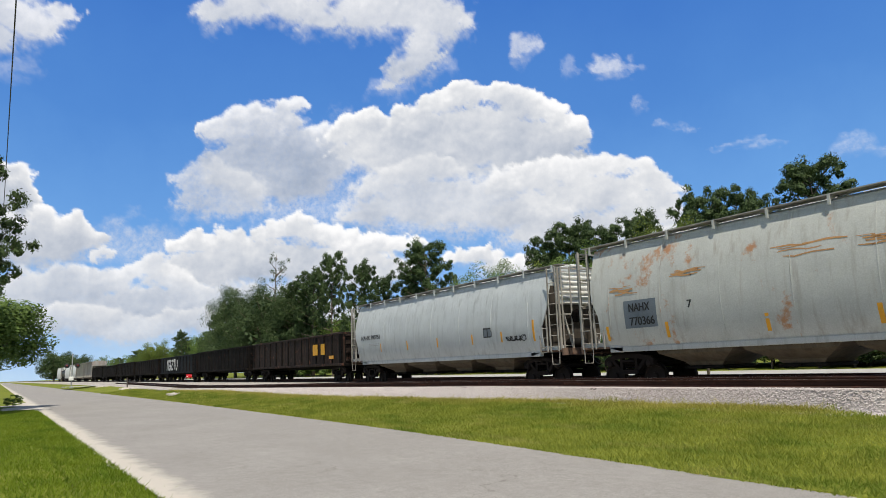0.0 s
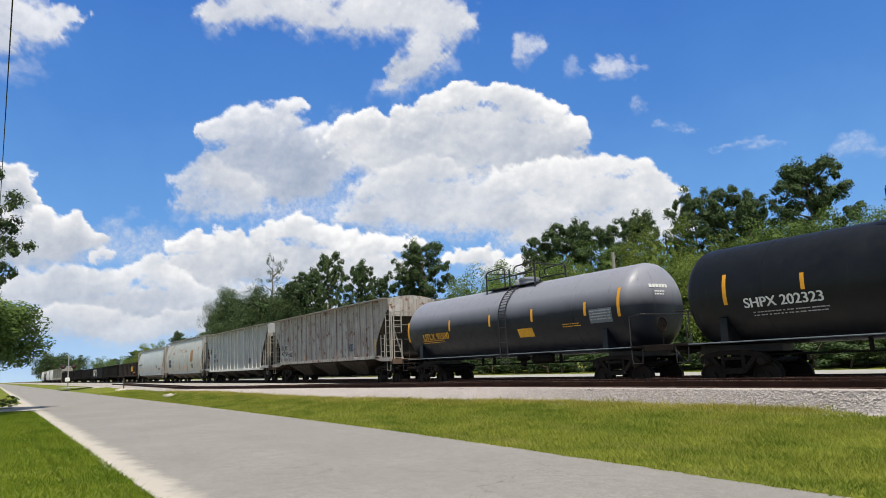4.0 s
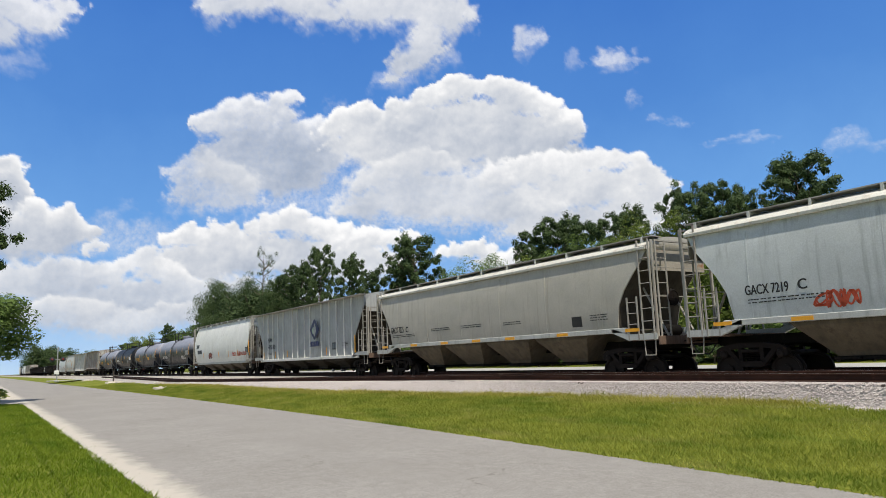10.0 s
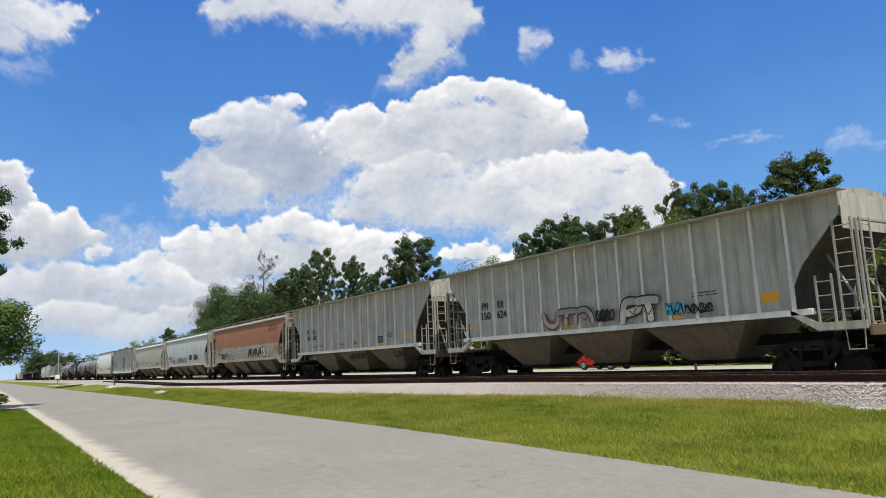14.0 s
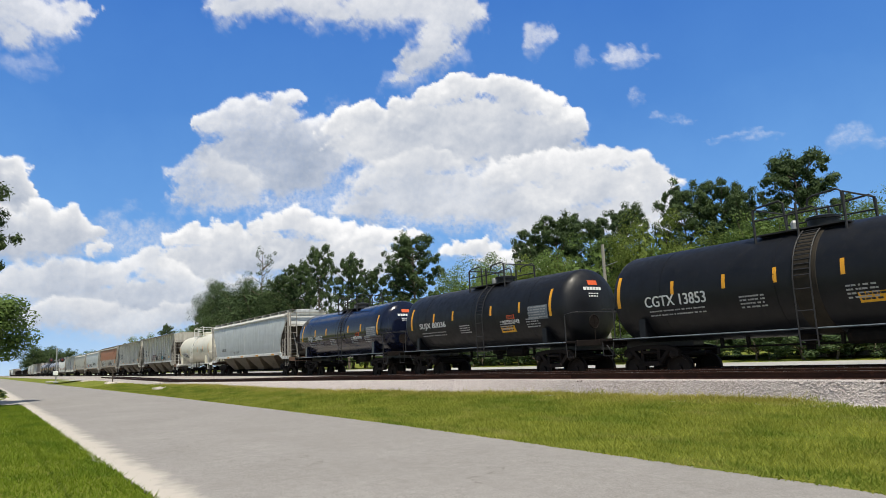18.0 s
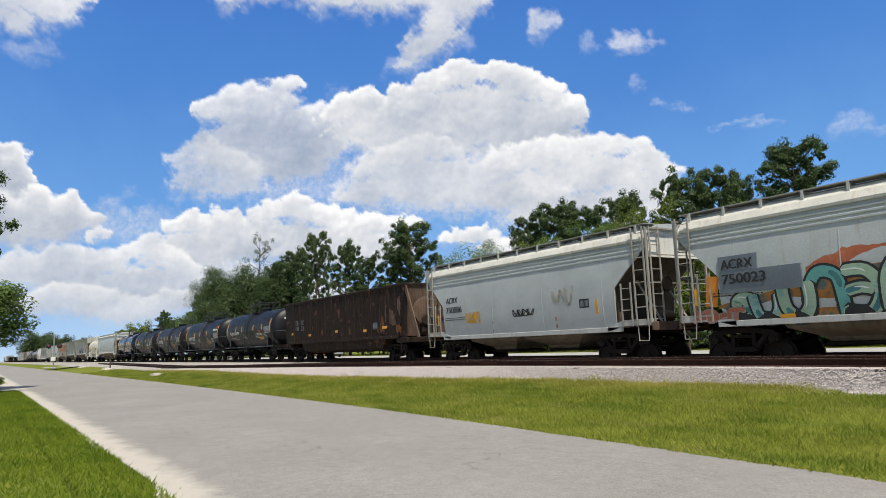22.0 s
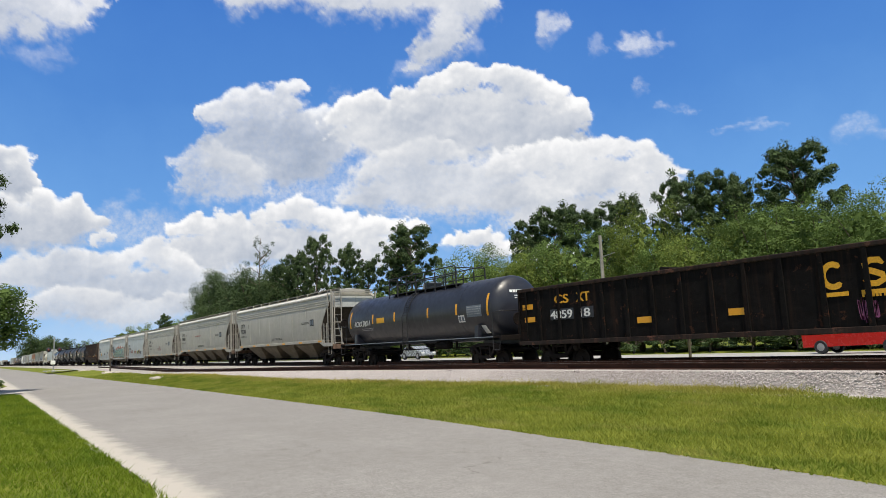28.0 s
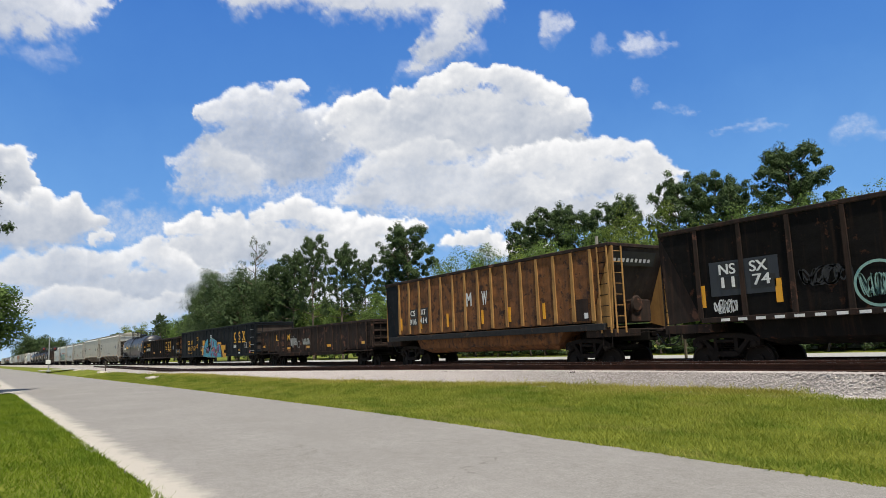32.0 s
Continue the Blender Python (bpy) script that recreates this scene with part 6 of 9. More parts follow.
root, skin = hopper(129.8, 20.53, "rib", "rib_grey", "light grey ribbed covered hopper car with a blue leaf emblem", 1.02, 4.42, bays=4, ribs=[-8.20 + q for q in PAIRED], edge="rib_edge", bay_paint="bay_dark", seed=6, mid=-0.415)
lettering(root, "KLRX", -7.15, 2.32, 0.3, "ink", rs, width=0.88)
lettering(root, "4753", -7.1, 1.8, 0.3, "ink", rs, width=0.85)
lettering(root, "20", -6.1, 1.8, 0.3, "ink", rs, width=0.42)
stencil(root, -7.1, 1.5, 1.6, 2, "ink", rs)
EMB = 2.0
flat = lambda z: (-1.68, 0)
part("emblem", fan([(EMB, 3.47), (EMB + 0.10, 3.44), (EMB + 0.74, 2.86), (EMB + 0.74, 2.74), (EMB + 0.10, 2.16), (EMB - 0.10, 2.16), (EMB - 0.74, 2.74), (EMB - 0.74, 2.86), (EMB - 0.10, 3.44)], flat, 0.01), "navy", root, "dark blue diamond emblem")
part("emblem_leaf", fan([(EMB + 0.05, 3.22), (EMB + 0.22, 2.95), (EMB + 0.26, 2.70), (EMB + 0.10, 2.45), (EMB - 0.02, 2.30), (EMB - 0.10, 2.48), (EMB - 0.22, 2.66), (EMB - 0.16, 2.92)], flat, 0.02), "rib_grey", root, "pale leaf in the emblem")
part("emblem_leaf", fan([(EMB - 0.32, 2.98), (EMB - 0.20, 2.72), (EMB - 0.05, 2.46), (EMB - 0.32, 2.58), (EMB - 0.42, 2.78)], flat, 0.016), "mint", root, "pale green leaf in the emblem")
for k in range(3):
    part("emblem_bar", Shape().box(EMB - 0.66 + k * 0.46, EMB - 0.28 + k * 0.46, -1.70, -1.69, 1.72, 2.04), "navy", root)
reflectors(root, (-8.1, -5.6, -3.2, 0.05, 3.6), 1.15, 1.6, 0.1, rs)
reflectors(root, (7.65,), 1.2, 2.2, 0.13, rs)
stencil_box(root, 4.5, 1.45, rs)
stencil(root, 6.0, 1.8, 0.8, 3, "ink", rs)

root, skin = hopper(150.33, 20.27, "tear", "tan", "grey-white smooth-sided covered hopper car with rusty roof walk", 1.42, 4.24, bays=4, seams=spaced(20.43, 6, 3.0), roof="roofrust", seed=7, eave=0.13, edge="pale", mid=-0.06)
lettering(root, "GACX 7225", -7.95, 2.03, 0.31, "ink", skin, width=1.3)
lettering(root, "C", -6.42, 2.03, 0.27, "ink", skin, width=0.24)
stencil(root, -7.8, 1.9, 2.3, 2, "ink", skin)
stencil(root, -4.0, 2.05, 1.6, 2, "ink", skin)
stencil(root, -1.5, 2.05, 1.6, 2, "ink", skin)
stencil(root, 1.6, 2.0, 1.2, 2, "ink", skin)
patch_on(root, "dark_panel", 5.67, 6.18, 1.60, 1.97, "ink", skin)
stencil(root, 6.6, 1.95, 0.9, 3, "ink", skin)
for x in (-8.7, -5.72, -2.93, -0.38, 1.98, 5.11, 8.5):
    patch_on(root, "reflector", x - 0.3, x + 0.3, 1.30, 1.41, "yellow", lambda z: (-1.58, 0), n=1)

root, skin = hopper(170.6, 20.3, "tear", "cool", "pale blue-grey smooth-sided covered hopper car with black graffiti tags", 1.42, 4.35, bays=4, seams=spaced(20.63, 5, 3.0), roof="roofrust", seed=8, eave=0.13, edge="pale", mid=-0.305)
lettering(root, "GACX 7219", -7.75, 2.1, 0.27, "ink", skin, width=1.28)
lettering(root, "C", -6.2, 2.12, 0.27, "ink", skin, width=0.24)
stencil(root, -7.7, 1.95, 2.2, 2, "ink", skin)
scrawl(root, -5.75, -4.75, 1.55, 2.05, "red_spray", skin, 31, 3, 0.05, "red scribbled tag")
scrawl(root, -3.8, 0.5, 1.60, 2.2, "ink", skin, 32, 11, 0.026, "thin black outlined graffiti shapes")
scrawl(root, 1.7, 2.75, 1.85, 2.4, "ink", skin, 33, 3, 0.06, "black sprayed tag")
scrawl(root, 3.65, 5.1, 1.8, 2.38, "ink", skin, 34, 4, 0.07, "black sprayed tag")
for x in (-8.6, -6.2, -2.9, 1.2, 4.6, 7.6):
    patch_on(root, "reflector", x - 0.3, x + 0.3, 1.30, 1.41, "yellow", lambda z: (-1.58, 0), n=1)

root, skin = hopper(190.9, 20.55, "tear", "rust_over", "covered hopper car with rusted orange sides above a bare grey band", 1.45, 4.48, bays=4, roof="roofrust", seed=9, eave=0.12, edge="roofrust", mid=-0.97)
up = lambda z: (skin(z)[0] - 0.004, skin(z)[1])
lettering(root, "GACX", -8.5, 2.3, 0.2, "ink", skin, width=0.8)
lettering(root, "7215", -8.5, 1.98, 0.26, "ink", skin, width=0.8)
for k in range(4):
    emblem_x = 5.2 + k * 0.46
    part("emblem_shape", ribbon([(emblem_x + 0.36 * u, 3.45 + 0.42 * v) for u, v in (((0.9, 0.8), (0.5, 1.0), (0.1, 0.6), (0.2, 0.1), (0.6, 0.0), (0.9, 0.4), (0.5, 0.45)), ((0.0, 0.0), (0.45, 1.0), (0.8, 0.3), (0.9, 0.0)), ((0.0, 1.0), (0.5, 0.98), (0.52, 0.5), (0.5, 0.0)), ((0.0, 0.0), (0.35, 0.4), (0.6, 0.7), (1.0, 1.0)))[k]], 0.11, skin, 0.012), "soot", root)
scrawl(root, -10.0, -9.1, 3.2, 3.62, "ink", skin, 46, 3, 0.035, "black scribbled tag")
scrawl(root, -7.3, -6.25, 1.58, 2.15, "ink", skin, 41, 4, 0.035, "black outlined tag")
outlined(root, -5.95, -3.62, 1.52, 2.28, 4, "pale", "ink", skin, 42, "pale graffiti shapes with heavy black outlines", 0.075)
for k, (x, w, lean) in enumerate(((0.1, 0.7, 0.25), (0.85, 0.55, -0.15), (1.35, 0.8, 0.2), (2.05, 0.6, -0.1), (2.6, 0.75, 0.3))):
    blade = [(x, 1.55), (x + 0.30 * w, 1.60), (x + 0.55 * w + lean, 2.26), (x + w, 1.72), (x + 1.15 * w, 1.60), (x + 0.80 * w + lean, 2.30), (x + 0.2 * w + lean, 2.22), (x + 0.12 * w, 1.8)]
    quad_patch(root, "graffiti_shape", blade, "ink", skin, 0.012 + 0.003 * k, "black angular graffiti letter")
    quad_patch(root, "graffiti_shape", [(x, 1.55), (x + 0.30 * w, 1.60), (x + 0.30 * w + 0.3 * lean, 1.78), (x + 0.1 * w, 1.76)], "tag_red", skin, 0.026, "dark red foot of a graffiti letter")
outlined(root, 3.45, 4.92, 1.6, 2.28, 3, "chalk", "ink", skin, 44, "white graffiti shapes with heavy black outlines", 0.09)
scrawl(root, 6.3, 7.3, 1.95, 2.42, "flame", skin, 45, 5, 0.02, "orange scribbled tag")
for x in (-8.79, -6.0, -1.75, -0.45, 2.72, 5.06, 7.18):
    patch_on(root, "reflector", x - 0.22, x + 0.22, 1.33, 1.44, "yellow", lambda z: (-1.58, 0), n=1)

# rib_edge on the beige sides paints in the sun on the ribs.
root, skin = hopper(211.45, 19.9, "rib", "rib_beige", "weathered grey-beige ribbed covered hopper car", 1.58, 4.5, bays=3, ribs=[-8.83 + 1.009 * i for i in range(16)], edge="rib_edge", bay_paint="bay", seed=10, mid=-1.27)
lettering(root, "PM", -7.85, 2.72, 0.3, "ink", rs, width=0.42)
lettering(root, "RX", -6.75, 2.72, 0.3, "ink", rs, width=0.42)
lettering(root, "150", -7.9, 2.34, 0.29, "ink", rs, width=0.6)
lettering(root, "550", -6.85, 2.34, 0.29, "ink", rs, width=0.6)
stencil(root, -7.0, 1.95, 1.8, 2, "ink", rs)
stencil_box(root, 2.30, 1.78, rs, s=0.36)
stencil(root, 3.27, 2.2, 0.7, 3, "ink", rs)
stencil(root, -2.6, 1.95, 0.6, 2, "ink", rs)
stencil(root, -0.8, 1.95, 0.6, 2, "ink", rs)
for x, z in ((-8.43, 2.02), (-5.27, 1.66), (-2.39, 1.66), (-0.5, 1.66), (2.6, 1.62)):
    patch_on(root, "reflector", x - 0.25, x + 0.25, z, z + 0.11, "yellow", rs, n=1)
patch_on(root, "reflector", 5.50, 6.05, 1.88, 2.14, "yellow", rs, n=1)
for x, n in ((-1.6, 3), (3.9, 5)):
    scrawl(root, x, x + 0.7 * n, 0.95, 1.38, "bay_dark", lambda z: (-1.36 - 0.12 * (z - 1.0), 0), int(x * 31), n + 2, 0.035, "dark scribbled tag on a hopper bay")

root, skin = hopper(231.35, 19.75, "rib", "rib_beige", "weathered grey-beige ribbed covered hopper car with graffiti", 1.58, 4.52, bays=3, ribs=[-8.37 + 1.011 * i for i in range(16)], edge="rib_edge", bay_paint="bay", seed=11, mid=-0.715)
lettering(root, "PM", -7.2, 2.75, 0.29, "ink", rs, width=0.42)
lettering(root, "RX", -6.1, 2.75, 0.29, "ink", rs, width=0.42)
lettering(root, "150", -7.25, 2.32, 0.31, "ink", rs, width=0.62)
lettering(root, "624", -6.15, 2.32, 0.31, "ink", rs, width=0.62)
outlined(root, -3.15, -0.6, 1.68, 2.35, 3, "dull_pink", "ink", lambda z: (-1.67, 0), 51, "faded pink graffiti shapes with black outlines", 0.06)
scrawl(root, -0.3, 0.45, 1.75, 2.2, "ink", lambda z: (-1.67, 0), 53, 3, 0.05, "black sprayed tag")
outlined(root, 0.83, 2.4, 1.55, 2.45, 2, "rib_beige", "ink", lambda z: (-1.67, 0), 52, "grey graffiti shapes with black outlines", 0.07)
scrawl(root, 2.7, 3.3, 1.78, 2.15, "cyan_spray", lambda z: (-1.67, 0), 54, 3, 0.05, "pale blue tag")
scrawl(root, 3.4, 4.3, 1.7, 2.1, "ink", lambda z: (-1.67, 0), 55, 3, 0.035, "black tag")
stencil(root, 3.6, 2.35, 0.9, 2, "ink", rs)
for x, z in ((-7.95, 2.05), (-1.99, 1.68), (2.94, 1.66)):
    patch_on(root, "reflector", x - 0.25, x + 0.25, z, z + 0.11, "yellow", rs, n=1)
patch_on(root, "reflector", 5.88, 6.40, 1.87, 2.14, "yellow", rs, n=1)

root, skin = tank(251.1, 14.5, "cream", "cream-white tank car with white railings and a white frame", R=1.40, zc=2.55, platform=5.6, rail_paint="white", sill="white", lx=0.2, mid=-1.07)
patch_on(root, "number_panel", -5.85, -3.55, 1.79, 2.22, "chalk", skin)
lettering(root, "TAEX 2916", -5.7, 1.84, 0.33, "ink", lambda z: (skin(z)[0] - 0.01, skin(z)[1]), width=2.0)
stencil(root, -5.4, 1.8, 2.0, 2, "ink", skin)
reflectors(root, (-6.75, 4.6), 1.95, 2.9, 0.14, skin)
reflectors(root, (-3.58, 0.6, 2.6), 2.2, 2.7, 0.12, skin)
stencil(root, 1.8, 2.4, 1.1, 4, "ink", skin)

root, skin = hopper(265.6, 20.7, "tear", "cool", "pale grey smooth-sided covered hopper car with white roof", 1.46, 4.28, bays=4, seams=spaced(20.09, 5, 3.2), roof="white", seed=12, eave=0.10, edge="white", mid=-1.475)
lettering(root, "GACX 7231", -7.8, 1.95, 0.2, "ink", skin, width=1.2)
stencil(root, -4.5, 1.8, 1.6, 2, "ink", skin)
for x in (-6.0, -2.2, 1.6, 5.2):
    patch_on(root, "reflector", x - 0.3, x + 0.3, 1.33, 1.44, "yellow", lambda z: (-1.58, 0), n=1)

root, skin = tank(286.3, 14.5, "gloss", "glossy blue-black tank car with white lettering", R=1.50, zc=2.38, head=True, lx=0.8, mid=-1.205)
molten_marks(root, skin, "SUJX 281052", (-6.48, 4.25), (-4.34, -2.61, 0.57, 2.22), 2.92, ("MOLTEN SULPHUR", 1.2))
root, skin = tank(300.8, 14.3, "black", "matt black tank car with white lettering and orange markers", R=1.50, zc=2.35, head=True, lx=0.7, mid=-1.11)
molten_marks(root, skin, "SUJX 80036", (-6.29, 4.10), (-4.22, -2.59, 0.32, 2.24), 2.77, ("MOLTEN SULPHUR", 1.1), 0.87)
root, skin = tank(315.1, 14.4, "black", "matt black tank car with brown-stained ladder band", R=1.50, zc=2.35, head=True, lx=0.85, mid=-0.985)
molten_marks(root, skin, "CGTX 13853", (-6.63, 4.60), (-4.39, -2.55, -0.94, 0.90, 2.90), 3.35, None, 1.15)
part("stained_band", Shape().turned([(1.49, -0.42), (1.512, -0.40), (1.512, 0.25), (1.49, 0.27)], "x", 48, (-0.05, 0, 2.35)), "bay_dark", root, "brown spill stain", smooth=True)
root, skin = tank(329.5, 14.4, "black", "matt black tank car with tan-stained ladder band", R=1.50, zc=2.35, head=True, lx=0.7, mid=-1.11)
molten_marks(root, skin, "NDYX 113502", (-6.73, 4.68), (-3.35, -1.40, 1.0), 3.42, ("MOLTEN SULFUR", 3.2), 1.15, True)
part("stained_band", Shape().turned([(1.49, -0.62), (1.512, -0.60), (1.512, -0.22), (1.49, -0.20)], "x", 48, (-0.65, 0, 2.35)), "bay", root, "tan spill stain", smooth=True)
root, skin = tank(343.9, 14.2, "black", "matt black tank car with orange placard", R=1.50, zc=2.35, lx=-0.1, head=True, mid=-1.135)
molten_marks(root, skin, "SUJX 80098", (-6.47, 4.20), (-4.06, -2.48, 0.40, 2.42), 2.90, ("MOLTEN SULPHUR", 1.3), 1.6)

root, skin = gondola(358.1, 20, "gon_brown", "brown-black high-sided car with inward sloping ends", 1.15, 3.75, stakes=[-7.30 + 1.03 * i for i in range(14)], slope=0.75, belly=0.75, chord="gon_brown", end_paint="rust_end", rib_paint="gon_brown", mid=-0.6, gap=3.1, bulge=True)
gs = lambda z: (-1.53, 0)
for word, x, z in (("DR", -7.0, 2.30), ("EX", -6.08, 2.30), ("10", -6.98, 1.92), ("22", -6.06, 1.92)):
    lettering(root, word, x, z, 0.29, "panel_grey", gs, width=0.5)
for x, z in ((-7.5, 1.66), (-4.52, 1.50), (-0.4, 1.60), (3.2, 1.5), (5.6, 1.6)):
    patch_on(root, "reflector", x - 0.26, x + 0.26, z, z + 0.14, "yellow", gs, n=1)
stencil_box(root, 4.25, 1.6, gs, "slate", 0.38)
rnd = random.Random(77)
for x, z, w, h in ((2.95, 1.75, 0.28, 0.35), (5.3, 1.75, 0.35, 0.5), (4.9, 1.6, 0.2, 0.3), (6.3, 2.2, 0.45, 0.45), (7.1, 1.55, 0.3, 0.35), (6.6, 1.9, 0.3, 0.25), (1.4, 1.6, 0.18, 0.2), (-2.6, 1.7, 0.16, 0.3), (-4.2, 2.0, 0.2, 0.2), (7.2, 2.8, 0.2, 0.6), (5.75, 2.6, 0.06, 0.8), (0.2, 1.5, 0.12, 0.2)):
    pts = [(x + w * math.cos(t) * rnd.uniform(0.5, 1.1), z + h * math.sin(t) * rnd.uniform(0.5, 1.1)) for t in np.linspace(0, 5.98, 20)]
    part("rust_patch", fan(pts, gs, 0.006), "rust_side" if z < 1.8 else "rust_end", root, "flaked patch of bare rust")

for left, L, num, art in ((378.1, 14.65, "750086", 0), (392.75, 14.15, "750023", 1), (406.9, 14.3, "750082", 2)):
    root, skin = hopper(left, L, "flat", "ash", ("pale grey covered hopper car with small tags", "pale grey covered hopper car with large teal and red graffiti", "pale grey covered hopper car with red scribbles and rust runs")[art], 0.98, 4.2, bays=2, roof="white", seed=13 + art, eave=0.06, edge="pale", band=True, seams=spaced(L, 4, 2.6), mid=(0.15, 0.255, -0.03)[art])
    fs = skin
    if art == 1:
        patch_on(root, "number_panel", -4.72, -3.5, 2.42, 2.86, "panel_grey", fs, 0.045)
        patch_on(root, "number_panel", -4.72, -2.25, 1.78, 2.42, "panel_grey", fs, 0.050)
        fn = lambda z: (fs(z)[0] - 0.055, fs(z)[1])
        lettering(root, "ACRX", -4.62, 2.48, 0.27, "ink", fn, width=1.0)
        lettering(root, num, -4.60, 2.05, 0.28, "ink", fn, width=1.34)
    else:
        lettering(root, "ACRX", -4.9, 2.48, 0.256, "ink", fs, width=0.92)
        lettering(root, num, -4.9, 2.04, 0.272, "ink", fs, width=1.55 * (1 if art else 0.8))
    stencil(root, -5.0, 1.8, 1.6, 2, "ink", fs)
    if art == 1:
        spray_cloud(root, -2.15, 5.2, 2.15, 2.86, "red_cloud", fs, 5, "orange-red sprayed cloud")
        quad_patch(root, "graffiti_ground", [(-5.3, 1.45), (-4.9, 1.42), (-4.75, 2.3), (-5.15, 2.35)], "flame", fs, 0.007, "orange sprayed bar")
        quad_patch(root, "graffiti_ground", [(-4.9, 1.45), (-4.0, 1.05), (5.0, 0.95), (5.1, 2.2), (0.5, 2.25), (-1.6, 2.1), (-3.2, 1.75)], "flame_shade", fs, 0.007, "orange and dark sprayed ground")
        piece(root, [(-4.35, 1.0, 0.7, 0.65, 4), (-3.75, 0.98, 0.8, 0.72, 0), (-2.95, 0.98, 0.9, 0.95, 2), (-2.2, 0.97, 1.0, 1.22, 0), (-1.35, 0.97, 1.05, 1.22, 1), (-0.35, 0.97, 1.1, 1.36, 2), (0.75, 0.97, 1.0, 1.36, 3), (1.65, 0.97, 1.0, 1.38, 1), (2.6, 0.97, 1.0, 1.40, 4), (3.45, 0.97, 0.9, 1.42, 5), (4.25, 0.97, 0.85, 1.42, 6)],
              ("mint", "pale_teal", "mint", "teal", "mint"), "teal_deep", "ink", fs, 61, "large teal and mint interlocking graffiti piece", 0.30)
        outlined(root, -5.75, -4.1, 0.97, 1.36, 4, "haze_spray", "dull_pink", fs, 62, "small red and white graffiti piece", 0.035, 0.030)
        lettering(root, "STK'S!", 2.85, 2.52, 0.2, "chalk", fs, width=0.75)
        for x in (-3.0, 0.35, 3.2):
            patch_on(root, "reflector", x, x + 0.42, 0.99, 1.11, "yellow", fs, 0.04, n=1)
    if art == 0:
        scrawl(root, -3.3, -2.4, 1.5, 2.0, "gold", fs, 64, 3, 0.03, "faint yellow tag")
        scrawl(root, 0.0, 1.2, 1.6, 1.95, "ink", fs, 65, 4, 0.03, "black tag")
        scrawl(root, 2.4, 3.4, 1.9, 2.6, "tan", fs, 66, 3, 0.04, "faded tag")
    if art == 2:
        scrawl(root, -3.07, -1.78, 1.5, 2.02, "tag_red", fs, 67, 5, 0.03, "red tag")
        scrawl(root, -0.8, 0.56, 1.5, 1.88, "tag_red", fs, 68, 5, 0.03, "red tag")
        patch_on(root, "warning_panel", 1.19, 2.08, 1.45, 1.8, "dull_yellow", fs, 0.007)
        stencil(root, 1.25, 1.53, 0.78, 2, "ink", lambda z: (fs(z)[0] - 0.008, 0), 0.05, -0.12)
        scrawl(root, 2.14, 3.2, 1.5, 1.95, "bay_dark", fs, 69, 8, 0.016, "dark scratched tag")
    reflectors(root, (-5.6, -2.55, 0.15, 3.11) if art == 2 else (-5.6, 4.6), 1.5, 2.0, 0.10, fs)
    stencil_box(root, 3.48 if art == 2 else 3.75, 1.42 if art == 2 else 1.75, fs, s=0.32)
    for x in (-5.7, -1.5, 2.4, 5.6):
        patch_on(root, "rust_run", x, x + 0.10, 1.1, 1.5, "orange", fs, 0.005, n=1)

for left, L, num, marks, mid in ((421.2, 17.0, "044215", "SMNX", -0.185), (438.2, 20.4, "700000", "CITX", -0.065), (458.6, 20.7, "702380", "CITX", -0.565)):
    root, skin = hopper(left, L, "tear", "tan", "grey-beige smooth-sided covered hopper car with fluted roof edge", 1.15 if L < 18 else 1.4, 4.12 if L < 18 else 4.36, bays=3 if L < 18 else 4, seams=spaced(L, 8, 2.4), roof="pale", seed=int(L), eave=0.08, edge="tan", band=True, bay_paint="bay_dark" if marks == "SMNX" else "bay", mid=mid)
    z = 2.15 if L < 18 else 2.42
    if marks == "SMNX":
        lettering(root, "WARNING", -0.6, 1.98, 0.10, "tag_red", skin, width=0.62)
    elif L < 20.5:
        lettering(root, "DO NOT HAMMER ON CAR", -2.3, 2.64, 0.11, "tag_red", skin, width=2.1)
    tx = {"SMNX": -6.085, "700000": -7.495, "702380": -8.555}[marks if marks == "SMNX" else num]
    lettering(root, marks, tx, z + 0.42, 0.31, "ink", skin, width=1.05)
    lettering(root, num, tx, z - 0.02, 0.31, "ink", skin, width=1.3)
    stencil(root, tx + 0.1, z - 0.25, 1.5, 2, "ink", skin)
    lettering(root, "C", tx + 1.85, z + 0.35, 0.26, "ink", skin, width=0.2)
    stencil(root, -1.3, 1.9 if L < 18 else 1.75, 2.1, 4 if L < 18 else 2, "tag_red" if L < 18 else "ink", skin)
    stencil(root, mid + L / 2 - 5.3, z + 0.2, 1.3, 2, "ink", skin)
    stencil_box(root, mid + L / 2 - 3.9, z - 0.05, skin)
    for x in [mid + q for q in spaced(L, 6, 2.4)]:
        patch_on(root, "reflector", x - 0.28, x + 0.28, (1.15 if L < 18 else 1.4) - 0.12, (1.15 if L < 18 else 1.4) - 0.01, "yellow", lambda zz: (-1.58, 0), n=1)

root, skin = tank(479.3, 16.7, "slate", "dark slate tank car with a long railed walkway on top", R=1.42, zc=2.28, long_walk=True, lx=0.0, mid=-0.915)
lettering(root, "ACRX 70014", -6.95, 2.0, 0.3, "chalk", skin, width=1.95)
stencil(root, -6.1, 1.85, 1.4, 2, "faded_chalk", skin)
patch_on(root, "warning_panel", -4.25, -3.4, 2.1, 2.38, "gold", skin)
reflectors(root, (-4.72, -2.29, 1.01, 3.48), 2.1, 2.6, 0.12, skin)
reflectors(root, (-7.5, 5.85), 1.95, 2.9, 0.13, skin)
patch_on(root, "data_panel", 4.3, 5.4, 1.95, 2.45, "panel_grey", skin)
